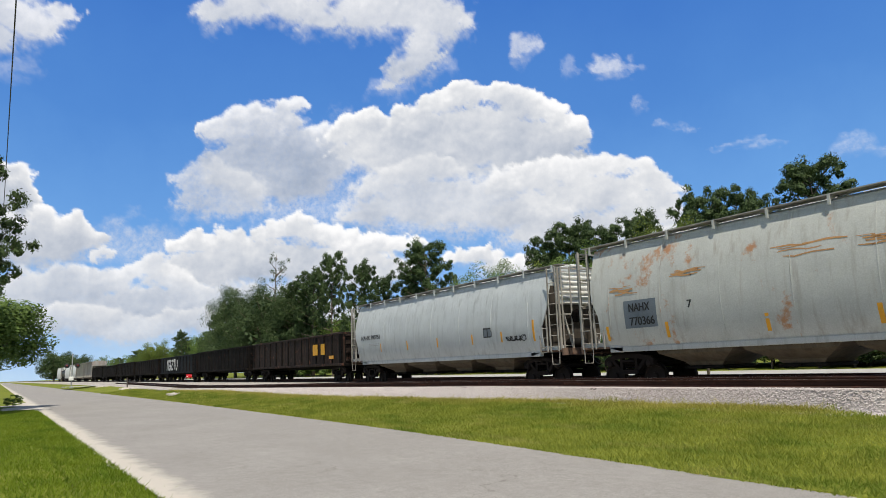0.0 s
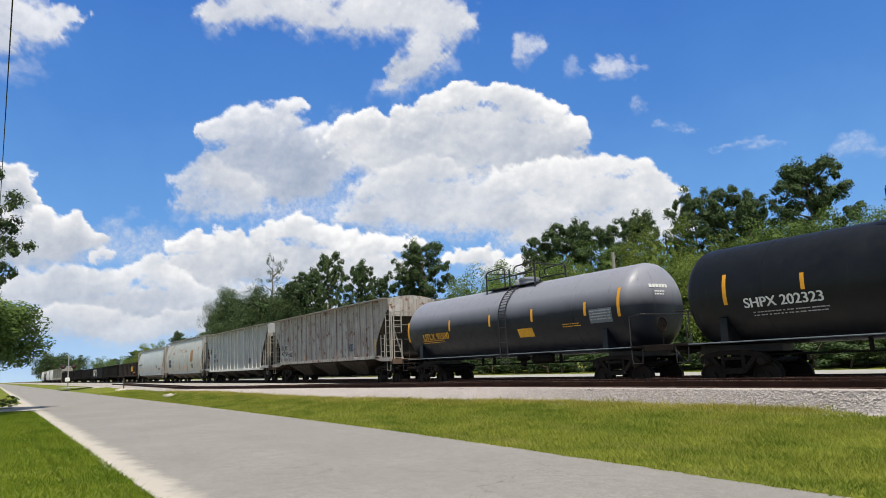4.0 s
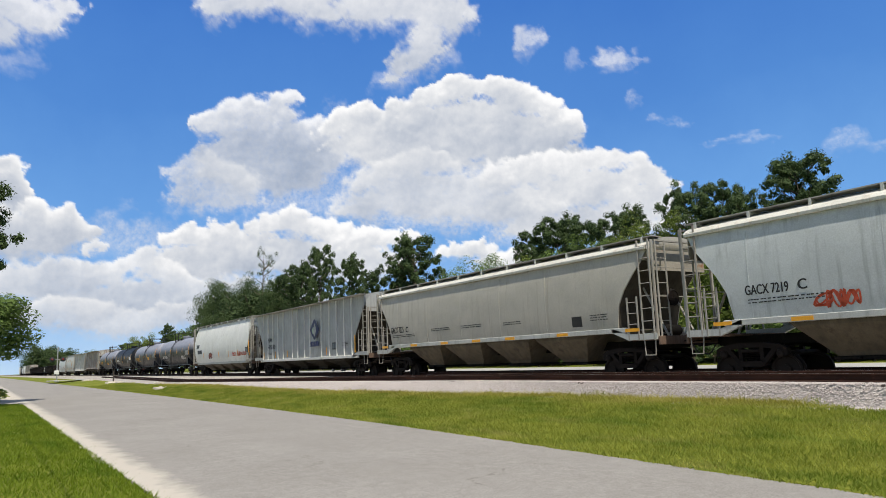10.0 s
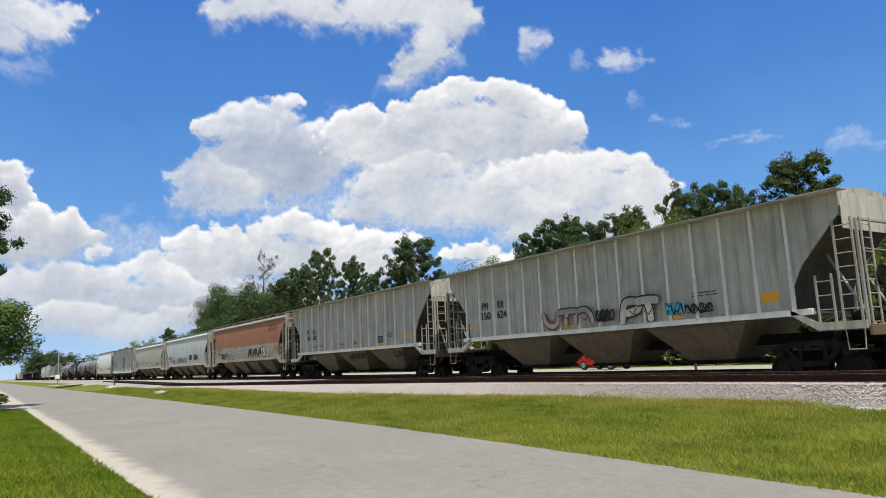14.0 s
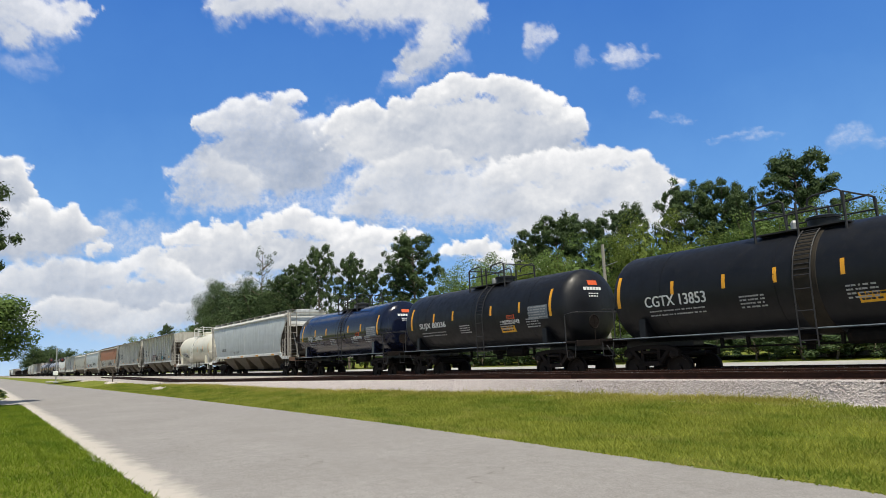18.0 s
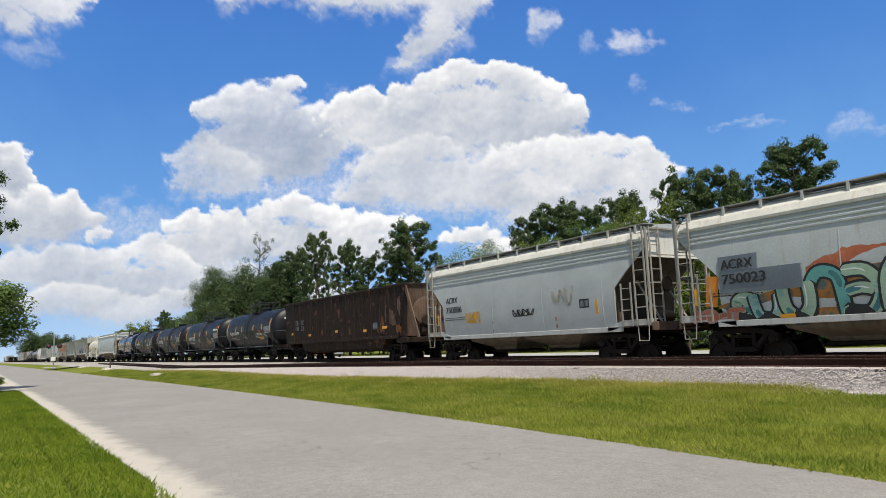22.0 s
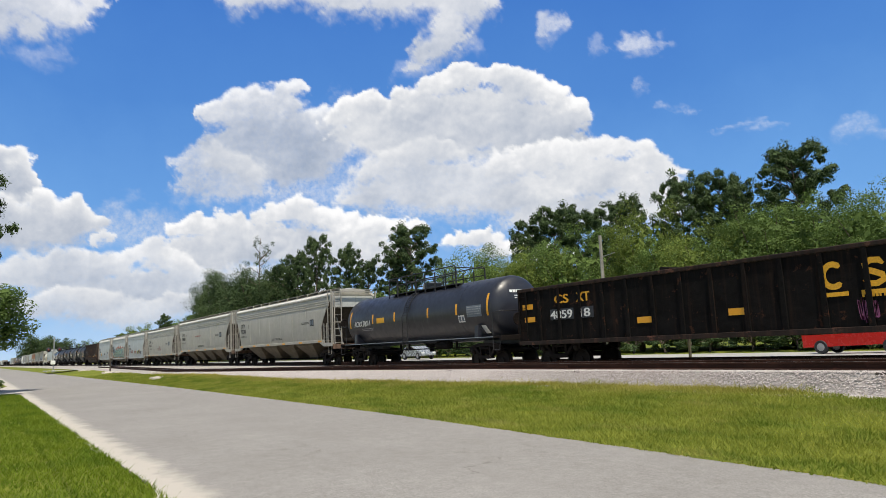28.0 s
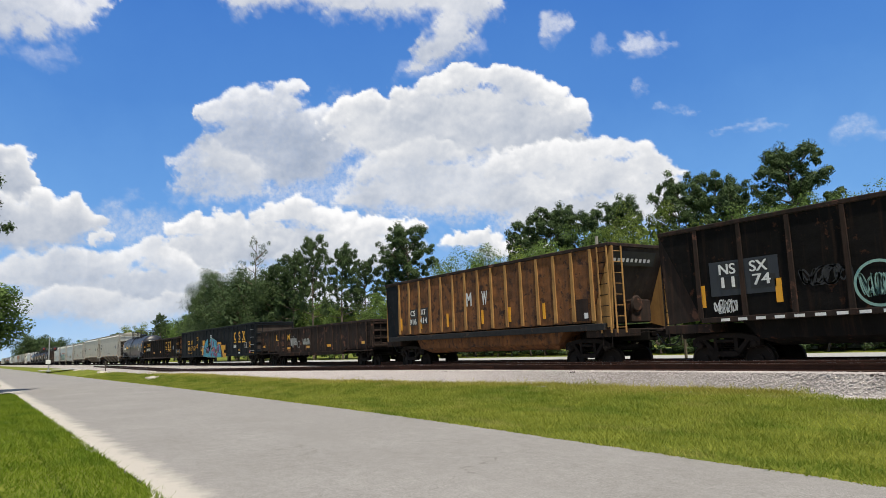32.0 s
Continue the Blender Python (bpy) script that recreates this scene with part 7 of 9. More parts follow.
stencil(root, 4.34, 2.36, 1.0, 4, "faded_chalk", skin, 0.04, 0.1)
patch_on(root, "placard", 5.05, 5.45, 1.2, 1.55, "chalk", skin)
stencil_box(root, 3.6, 1.75, skin, "chalk", 0.32)

root, skin = gondola(496, 19.7, "gon_black", "worn black gondola car with yellow lettering and rusty end", 0.72, 2.72, stakes=[-8.5 + 1.1 * i for i in range(16)], end_paint="rust_side", rib_paint="gon_black", chord="gon_brown", load=9, mid=-0.575)
lettering(root, "CS", -7.6, 2.12, 0.32, "gold", gs, width=0.72)
lettering(root, "XT", -6.45, 2.12, 0.32, "gold", gs, width=0.66)
for x in (-7.9, -6.4):
    patch_on(root, "number_panel", x, x + (1.25 if x < -7 else 0.75), 1.52, 1.92, "slate", gs, n=1)
lettering(root, "4859", -7.85, 1.56, 0.3, "chalk", lambda z: (-1.545, 0), width=1.15)
lettering(root, "18", -6.3, 1.56, 0.3, "chalk", lambda z: (-1.545, 0), width=0.5)
for k in range(3):
    x = 2.45 + k * 0.98
    emblem(root, x, 1.72, 0.66, 0.72, k, "gold", gs)
    stencil(root, x, 1.48, 0.6, k, "gold", gs, 0.07, 0.13)
for x, z in ((-9.2, 2.0), (-9.1, 1.5), (-3.4, 1.2), (0.0, 1.25), (4.4, 1.35), (8.0, 2.0), (8.4, 1.2)):
    patch_on(root, "reflector", x - 0.3, x + 0.3, z, z + 0.2, "yellow", gs, n=1)
patch_on(root, "worn_patch", 7.4, 8.9, 1.1, 1.5, "panel_grey", gs, 0.005, n=1)
patch_on(root, "stencil_panel", 5.95, 6.4, 1.55, 1.95, "panel_grey", gs, 0.006, n=1)
scrawl(root, 3.35, 3.75, 0.85, 1.5, "mauve", gs, 71, 4, 0.035, "faded pink tag")

root, skin = gondola(515.7, 24.3, "gon_blue", "dark blue gondola car with blue, pink and yellow graffiti", 0.72, 3.05, stakes=[-10.1, -8.42] + [-7.30 + 1.155 * i for i in range(14)] + [8.9, 10.1], rib_paint="gon_blue", chord="gon_blue", end_paint="end_brown", load=5, mid=-0.43)
lettering(root, "CS", -9.42, 1.87, 0.38, "gold", gs, width=0.72)
lettering(root, "XT", -8.22, 1.87, 0.38, "gold", gs, width=0.64)
for i, w in enumerate(("49", "17", "63")):
    lettering(root, w, -9.34 + i * 1.1, 1.28, 0.4, "gold", gs, width=0.62)
for x0, x1, z0, z1 in ((-6.0, -5.6, 2.2, 2.23), (-6.0, -5.6, 2.52, 2.55), (-6.0, -5.97, 2.23, 2.52), (-5.63, -5.6, 2.23, 2.52)):
    patch_on(root, "stencil_frame", x0, x1, z0, z1, "gold", gs, 0.006, n=1)
lettering(root, "C", -5.86, 2.25, 0.13, "gold", gs, width=0.11)
stencil(root, -5.92, 2.44, 0.26, 1, "gold", gs)
lettering(root, "LD LMT", -6.2, 1.72, 0.13, "gold", gs, width=0.62)
lettering(root, "LT WT", -6.2, 1.50, 0.13, "gold", gs, width=0.52)
stencil(root, -9.3, 1.05, 1.6, 2, "gold", gs)
stencil(root, -4.6, 1.45, 1.0, 2, "gold", gs)
wall = lambda z: (-1.63, 0)
for x0, x1, z0, z1 in ((-3.56, -2.89, 1.74, 2.12), (-3.46, -3.0, 1.42, 1.76), (-3.74, -3.12, 0.82, 1.42), (1.32, 2.36, 1.50, 1.86), (2.40, 3.64, 1.22, 1.57), (2.60, 3.24, 0.88, 1.24), (2.84, 3.78, 0.56, 0.88)):
    quad_patch(root, "graffiti_ground", [(x0 - 0.03, z0 - 0.03), (x1 + 0.03, z0 - 0.05), (x1 + 0.05, z1 + 0.02), (x0 - 0.02, z1 + 0.03)], "flame", wall, 0.003, "orange edge of a sprayed brick")
    quad_patch(root, "graffiti_shape", [(x0 + 0.02, z0 + 0.02), ((x0 + x1) / 2, z0), (x1 - 0.02, z0 + 0.01), (x1 - 0.01, z1 - 0.04), (x0 + 0.03, z1 - 0.02)], "gold", wall, 0.008, "yellow sprayed brick")
wall_2 = lambda z: (-1.64, 0)
arc = [(-3.2 + 1.56 * (1 - math.cos(q)), 0.68 + 1.52 * math.sin(q)) for q in np.linspace(0, 1.5, 9)]
dome = arc + [(-1.60, 1.62), (-2.11, 1.37), (-2.26, 1.09), (-2.11, 0.96), (-1.45, 0.89), (-1.48, 0.62)]
block_pts = [(-1.05, 2.18), (-0.59, 2.27), (0.12, 2.18), (1.10, 1.97), (1.02, 0.58), (-1.48, 0.62), (-1.39, 0.93), (-0.57, 1.57)]
wedge = [(1.12, 1.44), (1.82, 1.72), (2.07, 1.62), (2.55, 0.57), (1.02, 0.58), (1.35, 0.87), (1.23, 1.26)]
quad_patch(root, "graffiti_shadow", [(2.20, 1.75), (2.98, 0.57), (2.50, 0.57), (1.90, 1.66)], "ink", wall_2, 0.006, "black drop shadow of a graffiti piece")
for pts in (dome, block_pts, wedge):
    cx, cz = sum(q[0] for q in pts) / len(pts), sum(q[1] for q in pts) / len(pts)
    quad_patch(root, "graffiti_outline", [(cx + (x - cx) * 1.05, cz + (z - cz) * 1.06) for x, z in pts], "ink", wall_2, 0.008)
    quad_patch(root, "graffiti_shape", pts, "cyan_spray", wall_2, 0.012, "cyan field of a graffiti piece")
    part("graffiti_line", ribbon([(cx + (x - cx) * 1.02, cz + (z - cz) * 1.03) for x, z in pts + pts[:1]], 0.025, wall_2, 0.030), "pale_teal", root, "pale edge line of a graffiti piece")
for pts in ([(-0.56, 2.18), (-0.26, 2.20), (-0.34, 0.61), (-0.54, 0.62)], [(-0.30, 1.29), (0.36, 1.54), (0.83, 1.24), (0.44, 1.0), (1.13, 0.64), (0.54, 0.62), (-0.27, 1.15)], [(1.12, 1.40), (1.82, 1.68), (2.0, 1.2), (1.6, 0.95), (1.40, 0.87), (1.26, 1.2)], [(-2.2, 1.1), (-1.6, 1.5), (-1.3, 1.3), (-1.4, 0.95), (-2.0, 1.0)], [(0.5, 0.62), (1.3, 0.60), (1.4, 0.85), (0.9, 0.95)]):
    quad_patch(root, "graffiti_shape", pts, "mauve", wall_2, 0.015, "mauve field of a graffiti piece")
inside = lambda x, z: (-3.0 < x < -1.75 and 1.25 < z < 0.62 + 1.45 * math.sqrt(max(0, 1 - ((x + 1.64) / 1.56) ** 2))) or (-0.15 < x < 0.95 and 1.62 < z < 2.0) or (-1.4 < x < 0.4 and 0.68 < z < 1.05) or (1.5 < x < 2.35 and 0.65 < z < 1.0)
pebbles(root, inside, ["sky_spray", "sky_spray", "navy"], wall_2, 81, 90, 0.115, 0.019, "blue graffiti cell")
for x, z, r in ((0.12, 1.78, 0.17), (-0.95, 1.15, 0.14), (1.62, 1.25, 0.16), (1.75, 1.05, 0.12), (-3.0, 0.95, 0.14), (0.3, 1.95, 0.1)):
    part("graffiti_shape", fan([(x + r * math.cos(q), z + 1.2 * r * math.sin(q)) for q in np.linspace(0, 6.28, 10)[:-1]], wall_2, 0.022), "navy", root, "dark blue graffiti spot")
for pts in ([(-0.59, 1.38), (0.41, 1.56), (-0.4, 1.17)], [(0.62, 1.25), (1.18, 1.26), (1.27, 0.91), (0.67, 0.99)], [(-2.31, 1.07), (-2.14, 1.40), (-1.9, 1.36), (-2.05, 1.1), (-1.7, 1.0), (-1.3, 1.12), (-1.33, 0.92), (-2.1, 0.93)]):
    quad_patch(root, "graffiti_shape", pts, "ink", wall_2, 0.026, "black graffiti hollow")
part("graffiti_line", ribbon([(-0.38, 1.18), (0.05, 1.30), (0.40, 1.52)], 0.07, wall_2, 0.030), "gold", root, "yellow graffiti line")
quad_patch(root, "graffiti_shape", [(0.95, 1.18), (1.22, 0.95), (0.92, 0.98)], "gold", wall_2, 0.030, "yellow graffiti chip")
quad_patch(root, "graffiti_shape", [(-1.12, 1.88), (-1.02, 1.90), (-0.88, 1.62), (-1.0, 1.60)], "gold", wall_2, 0.030, "yellow graffiti chip")
part("graffiti_line", ribbon([(-1.05, 2.16), (-0.57, 1.58), (-0.3, 1.42)], 0.035, wall_2, 0.032), "chalk", root, "white edge line of a graffiti piece")
scrawl(root, -3.72, -3.1, 1.4, 1.7, "chalk", wall_2, 84, 4, 0.022, "small white tag")
part("graffiti_ring", ribbon([(-1.09 + 0.24 * math.cos(t), 2.45 + 0.09 * math.sin(t)) for t in np.linspace(0, 6.3, 20)], 0.06, gs, 0.012), "chalk", root, "small white painted ring")
for k in range(3):
    x = (5.74, 6.93, 7.93)[k]
    emblem(root, x, 1.86, (0.62, 0.50, 0.72)[k], 0.72, k, "gold", gs)
scrawl(root, 5.68, 6.35, 1.25, 1.58, "chalk", gs, 83, 4, 0.026, "white scribbled tag")
for x0, x1, z0, z1 in ((8.54, 9.03, 1.24, 1.28), (8.54, 9.03, 1.62, 1.66), (8.54, 8.58, 1.28, 1.62), (8.99, 9.03, 1.28, 1.62), (8.80, 8.83, 1.38, 1.62), (8.58, 8.99, 1.36, 1.38)):
    patch_on(root, "stencil_frame", x0, x1, z0, z1, "chalk", gs, 0.006, n=1)
stencil(root, 9.58, 1.62, 0.5, 4, "gold", gs, 0.05, 0.12)
patch_on(root, "worn_panel", 9.6, 10.05, 1.0, 1.18, "bay_dark", gs, n=1)
patch_on(root, "red_tag_plate", 9.68, 9.86, 0.88, 0.99, "pink", gs, n=1)
stencil(root, 9.6, 0.80, 1.2, 1, "gold", gs, 0.05)
patch_on(root, "white_plate", 6.92, 7.23, 0.80, 0.91, "chalk", gs, n=1)
stencil(root, 6.84, 1.12, 0.5, 2, "gold", gs, 0.04, 0.09)
for z in (2.62, 2.02, 1.45, 0.98):
    part("grab_iron", Shape().pipe([(10.15, -1.53, z), (10.15, -1.62, z), (10.75, -1.62, z), (10.75, -1.53, z)], 0.016, 5), "galv", root)
for x in (-4.3,):
    patch_on(root, "reflector", x - 0.25, x + 0.25, 1.2, 1.32, "yellow", gs, n=1)

root, skin = gondola(540, 19.05, "gon_brown", "low brown-black gondola car with deep sill and white tags", 0.72, 2.25, stakes=[-7.95 + 1.10 * i for i in range(15)], fish=0.22, rib_paint="gon_brown", chord="gon_brown", end_paint="gon_black", mid=-0.775)
for x, z in ((-9.02, 1.14), (-4.02, 0.94), (-0.68, 0.96), (2.52, 0.98), (7.18, 1.04)):
    patch_on(root, "reflector", x - 0.26, x + 0.26, z, z + 0.15, "yellow", gs, n=1)
lw = lambda z: (-1.59, 0)
scrawl(root, -3.46, -2.47, 1.05, 1.8, "pale", lw, 71, 4, 0.05, "white sprayed tag")
scrawl(root, -3.3, -2.6, 1.2, 1.7, "chalk", lw, 75, 3, 0.04, "white sprayed tag")
part("graffiti_ring", ribbon([(-2.08 + 0.22 * math.cos(q), 1.24 + 0.21 * math.sin(q)) for q in np.linspace(0, 6.3, 24)], 0.03, lw, 0.010), "pale", root, "white sprayed ring")
scrawl(root, -1.32, -0.2, 1.15, 1.62, "pale", lw, 73, 5, 0.045, "white sprayed tag")
stencil(root, -5.2, 1.0, 0.5, 2, "orange", gs, 0.05, 0.12)
stencil(root, -4.2, 0.85, 0.5, 2, "orange", gs, 0.05, 0.12)
for word, x, z in (("L", -6.38, 1.58), ("&", -5.22, 1.62), ("N", -4.21, 1.56), ("3", -6.26, 1.20), ("26", -5.28, 1.18), ("74", -4.26, 1.14)):
    lettering(root, word, x, z, 0.38 if z > 1.3 else 0.32, "gold" if word in "LN" else "dim_orange", gs, name="worn_lettering", width=0.40)

root, skin = gondola(559.05, 17.95, "rust_side", "heavily rusted orange high-sided car with ribbed sides", 1.35, 3.95, stakes=[-7.75 + 0.965 * i for i in range(15)], slope=1.06, belly=0.92, rib_paint="rust_sunlit", chord="gon_brown", end_paint="end_brown", mid=-1.27, gap=2.14, sill_paint="sill_blue", corner="gon_blue")
for x, w, z in ((-6.76, 0.71, 2.18), (-6.78, 0.72, 1.79), (-5.83, 0.74, 2.20), (-5.81, 0.72, 1.82)):
    patch_on(root, "number_panel", x, x + w, z, z + 0.40 if z > 2 else z + 0.36, "ink", gs, n=1)
gl = lambda z: (-1.545, 0)
lettering(root, "CS", -6.64, 2.26, 0.25, "chalk", gl, width=0.42)
lettering(root, "XT", -5.68, 2.28, 0.25, "chalk", gl, width=0.42)
lettering(root, "916", -6.74, 1.84, 0.26, "chalk", gl, width=0.62)
lettering(root, "414", -5.77, 1.87, 0.26, "chalk", gl, width=0.62)
part("end_number_panel", Shape().add([(6.66 - d, y, z) for d, z in ((0.0, 3.78), (0.19, 3.30)) for y in (-1.35, 0.9)], [(0, 1, 3, 2)]), "ink", root, "black number panel on the end sheet")
for k in range(9):
    y = -1.22 + k * 0.22
    part("number_bar", Shape().add([(6.68 - d, yy, z) for d, z in ((0.07, 3.66), (0.16, 3.42)) for yy in (y, y + 0.13)], [(0, 1, 3, 2)]), "chalk", root)
lettering(root, "M", -1.85, 2.42, 0.58, "chalk", gs, width=0.36)
lettering(root, "W", -0.72, 2.40, 0.58, "chalk", gs, width=0.36)
for x in (-7.62, -5.72, -3.42, -0.75, 1.09, 3.17):
    patch_on(root, "reflector", x - 0.07, x + 0.07, 1.6, 2.2, "yellow", gs, n=1)
patch_on(root, "faded_panel", 4.9, 5.5, 1.42, 2.2, "gon_brown", gs, 0.005, n=1)
patch_on(root, "white_plate", 5.3, 5.48, 1.5, 1.7, "chalk", gs, 0.01, n=1)

root, skin = gondola(577, 17.6, "gon_black", "black high-sided car with white tags and dashed sill", 1.2, 3.9, stakes=[-7.60 + 1.46 * i for i in range(10)], slope=1.36, belly=0.8, rib_paint="gon_brown", chord="gon_brown", mid=-1.23, gap=2.16)
patch_on(root, "faded_patch", -7.2, -5.05, 1.85, 2.85, "slate", gs, 0.004, n=1)
for x, w, z in ((-6.82, 0.62, 2.42), (-6.8, 0.55, 2.02), (-5.92, 0.58, 2.42), (-5.9, 0.75, 1.98)):
    patch_on(root, "number_panel", x, x + w, z, z + 0.37, "ink", gs, n=1)
lettering(root, "NS", -6.86, 2.46, 0.3, "chalk", gl, width=0.52)
lettering(root, "11", -6.8, 2.08, 0.3, "chalk", gl, width=0.4)
lettering(root, "SX", -5.88, 2.46, 0.3, "chalk", gl, width=0.52)
lettering(root, "74", -5.8, 2.08, 0.3, "chalk", gl, width=0.5)
scrawl(root, -7.1, -6.4, 1.35, 1.75, "chalk", gs, 91, 5, 0.022, "white sprayed tag")
scrawl(root, -4.4, -3.2, 1.9, 2.4, "ink", gs, 92, 4, 0.05, "black tag")
part("graffiti_ring", ribbon([(-2.55 + 0.56 * math.cos(t), 1.83 + 0.54 * math.sin(t)) for t in np.linspace(0, 6.3, 40)], 0.07, gs, 0.010), "pale_teal", root, "pale blue sprayed ring")
scrawl(root, -2.95, -2.1, 1.5, 2.1, "pale_teal", gs, 93, 6, 0.035, "pale blue scribbled tag")
for x in (-7.5, -5.1):
    patch_on(root, "reflector", x - 0.09, x + 0.09, 1.55, 2.2, "yellow", gs, n=1)
for i in range(26):
    x = -6.9 + i * 0.55
    patch_on(root, "sill_dash", x, x + 0.28, 1.12, 1.2, "chalk", lambda z: (-1.605, 0), 0.006, n=1)


# ---------------------------------------------------------------- sky backdrop with clouds
CLOUD = {                 # azimuth, elevation and half sizes of the swellings of each cloud, degrees
    "VEIL": [(66.5, 14.5, 4.0, 3.5), (69.0, 12.6, 7.0, 1.8), (57.0, 11.2, 8.0, 1.6), (46.0, 9.6, 8.0, 1.5), (80.5, 9.5, 5.0, 2.2), (64.5, 18.2, 2.5, 2.5)],
    "CORNER": [(89.4, 24.8, 2.8, 2.0), (87.4, 24.3, 1.8, 1.7), (89.3, 22.8, 1.4, 0.9), (85.8, 25.3, 1.3, 0.9), (92.1, 23.7, 3.0, 2.5)],
    "HIGH": [(74.8, 26.9, 1.9, 1.3), (72.3, 27.8, 2.8, 1.6), (68.6, 27.9, 2.8, 1.8), (65.7, 27.2, 2.2, 1.6), (62.3, 27.6, 2.9, 1.7), (58.9, 27.8, 3.4, 2.1), (56.2, 27.1, 3.0, 2.1), (56.8, 25.0, 2.1, 1.9), (58.3, 23.6, 1.9, 1.6), (59.8, 22.4, 1.2, 0.7), (54.2, 27.0, 1.9, 1.3), (62.7, 29.9, 12.6, 1.8)],
    "SMALL": [(48.5, 24.8, 1.4, 1.1), (41.4, 22.5, 1.8, 1.1)],
    "FAINT": [(44.6, 23.2, 0.7, 0.8), (39.1, 22.1, 0.9, 0.3), (60.0, 22.3, 1.9, 1.0), (88.9, 21.4, 2.1, 0.8), (55.1, 23.7, 1.0, 1.1)],
    "STREAK": [(38.3, 17.6, 1.6, 0.35), (37.0, 17.1, 1.3, 0.3), (33.4, 15.5, 1.5, 0.3), (31.6, 15.0, 1.6, 0.3), (25.3, 14.0, 1.7, 0.75), (23.5, 13.6, 1.6, 0.5), (40.3, 19.5, 0.7, 0.6)],
    "LOBE": [(72.3, 19.5, 2.3, 1.5), (74.1, 18.7, 1.5, 1.3), (70.0, 19.4, 1.8, 1.3), (75.6, 18.4, 1.1, 1.1), (76.4, 18.6, 0.4, 0.8), (68.9, 20.8, 1.5, 0.7), (70.9, 16.9, 4.3, 2.6), (68.2, 16.1, 2.5, 2.5), (73.2, 15.5, 3.5, 2.2), (66.8, 17.9, 1.9, 1.8), (65.9, 15.9, 1.6, 1.8), (71.0, 14.3, 4.0, 1.8), (68.2, 14.3, 2.1, 1.1)],
    "LOBE2": [(75.8, 14.6, 2.4, 1.7), (77.2, 13.8, 1.5, 1.3), (73.6, 14.0, 2.6, 2.0), (74.5, 12.5, 3.4, 1.0)],
    "MAIN": [(57.2, 20.8, 1.7, 1.1), (55.0, 21.8, 1.6, 1.0), (55.7, 21.3, 1.9, 1.1), (51.9, 21.5, 1.9, 1.1), (50.2, 20.5, 2.1, 1.5), (48.4, 19.7, 2.0, 1.1), (45.6, 18.7, 1.0, 0.9), (46.0, 17.4, 1.4, 1.5), (63.0, 19.6, 2.4, 1.0), (64.9, 18.6, 2.0, 1.2), (60.4, 19.0, 3.3, 1.8), (54.5, 17.6, 9.0, 3.6), (48.4, 16.3, 4.0, 3.1), (63.1, 17.4, 3.3, 1.8), (60.3, 16.5, 5.2, 2.3)],
    "FRONT": [(58.4, 15.9, 2.3, 1.1), (60.3, 15.4, 2.2, 1.2), (62.2, 14.3, 1.9, 1.4), (56.2, 15.5, 1.9, 1.2), (59.4, 13.3, 5.2, 2.3), (63.2, 12.2, 2.6, 1.5), (56.6, 12.0, 7.0, 1.8), (51.9, 11.6, 5.6, 1.7), (53.2, 13.7, 3.3, 1.8)],
    "RIGHT": [(41.9, 15.1, 2.1, 1.2), (43.4, 14.9, 1.8, 1.2), (39.9, 13.6, 1.3, 1.1), (39.1, 13.0, 1.4, 1.1), (46.1, 14.8, 2.8, 1.6), (48.9, 14.8, 2.6, 1.6), (50.9, 14.3, 2.3, 1.5), (43.6, 12.8, 4.5, 2.2), (39.7, 11.3, 2.4, 2.0), (48.2, 12.0, 5.1, 2.3), (42.0, 9.9, 5.3, 1.8), (47.4, 9.9, 5.0, 1.2)],
    "BANK": [(74.0, 10.3, 1.7, 1.2), (76.5, 9.7, 1.7, 1.1), (77.8, 9.3, 0.8, 0.9), (69.1, 11.1, 1.9, 1.3), (71.1, 10.7, 1.1, 1.1), (66.9, 10.6, 2.0, 1.1), (64.6, 10.0, 1.8, 0.9), (62.3, 9.8, 2.1, 1.0), (60.0, 9.8, 1.5, 0.8), (71.8, 8.2, 6.1, 2.2), (65.1, 7.9, 6.4, 2.3), (76.1, 7.6, 3.3, 1.7), (54.4, 8.6, 2.6, 0.9), (51.2, 7.4, 3.6, 1.0), (48.0, 6.6, 3.0, 0.9)],
    "LEFT": [(89.0, 13.7, 1.2, 1.2), (90.2, 13.1, 2.0, 1.9), (88.1, 13.1, 0.7, 1.0), (89.1, 11.7, 1.5, 1.6), (87.4, 11.6, 1.1, 1.0)],
    "LEFT2": [(85.4, 10.9, 1.3, 1.1), (87.0, 11.0, 1.3, 1.1), (84.0, 9.8, 0.9, 1.0), (85.8, 9.5, 2.5, 1.6), (87.9, 9.0, 2.7, 2.0), (90.0, 9.3, 2.3, 2.3)],
    "LOW": [(79.7, 8.3, 1.3, 1.0), (80.9, 7.5, 1.6, 1.1), (82.4, 6.7, 1.9, 1.2), (78.5, 7.1, 2.0, 1.3), (76.9, 5.8, 2.5, 1.3), (85.0, 6.7, 4.0, 1.4), (87.8, 5.8, 3.8, 1.6), (80.5, 4.8, 7.0, 1.7), (73.1, 4.9, 6.8, 2.2), (83.3, 9.2, 0.7, 0.7)],
    "LOW2": [(77.3, 4.3, 1.6, 0.8), (78.9, 3.7, 3.6, 0.9), (84.9, 4.2, 4.3, 1.1), (88.4, 3.7, 3.0, 1.2), (81.6, 3.2, 6.8, 1.1), (70.5, 3.5, 8.6, 1.8)],
}
FAR = 4200.0
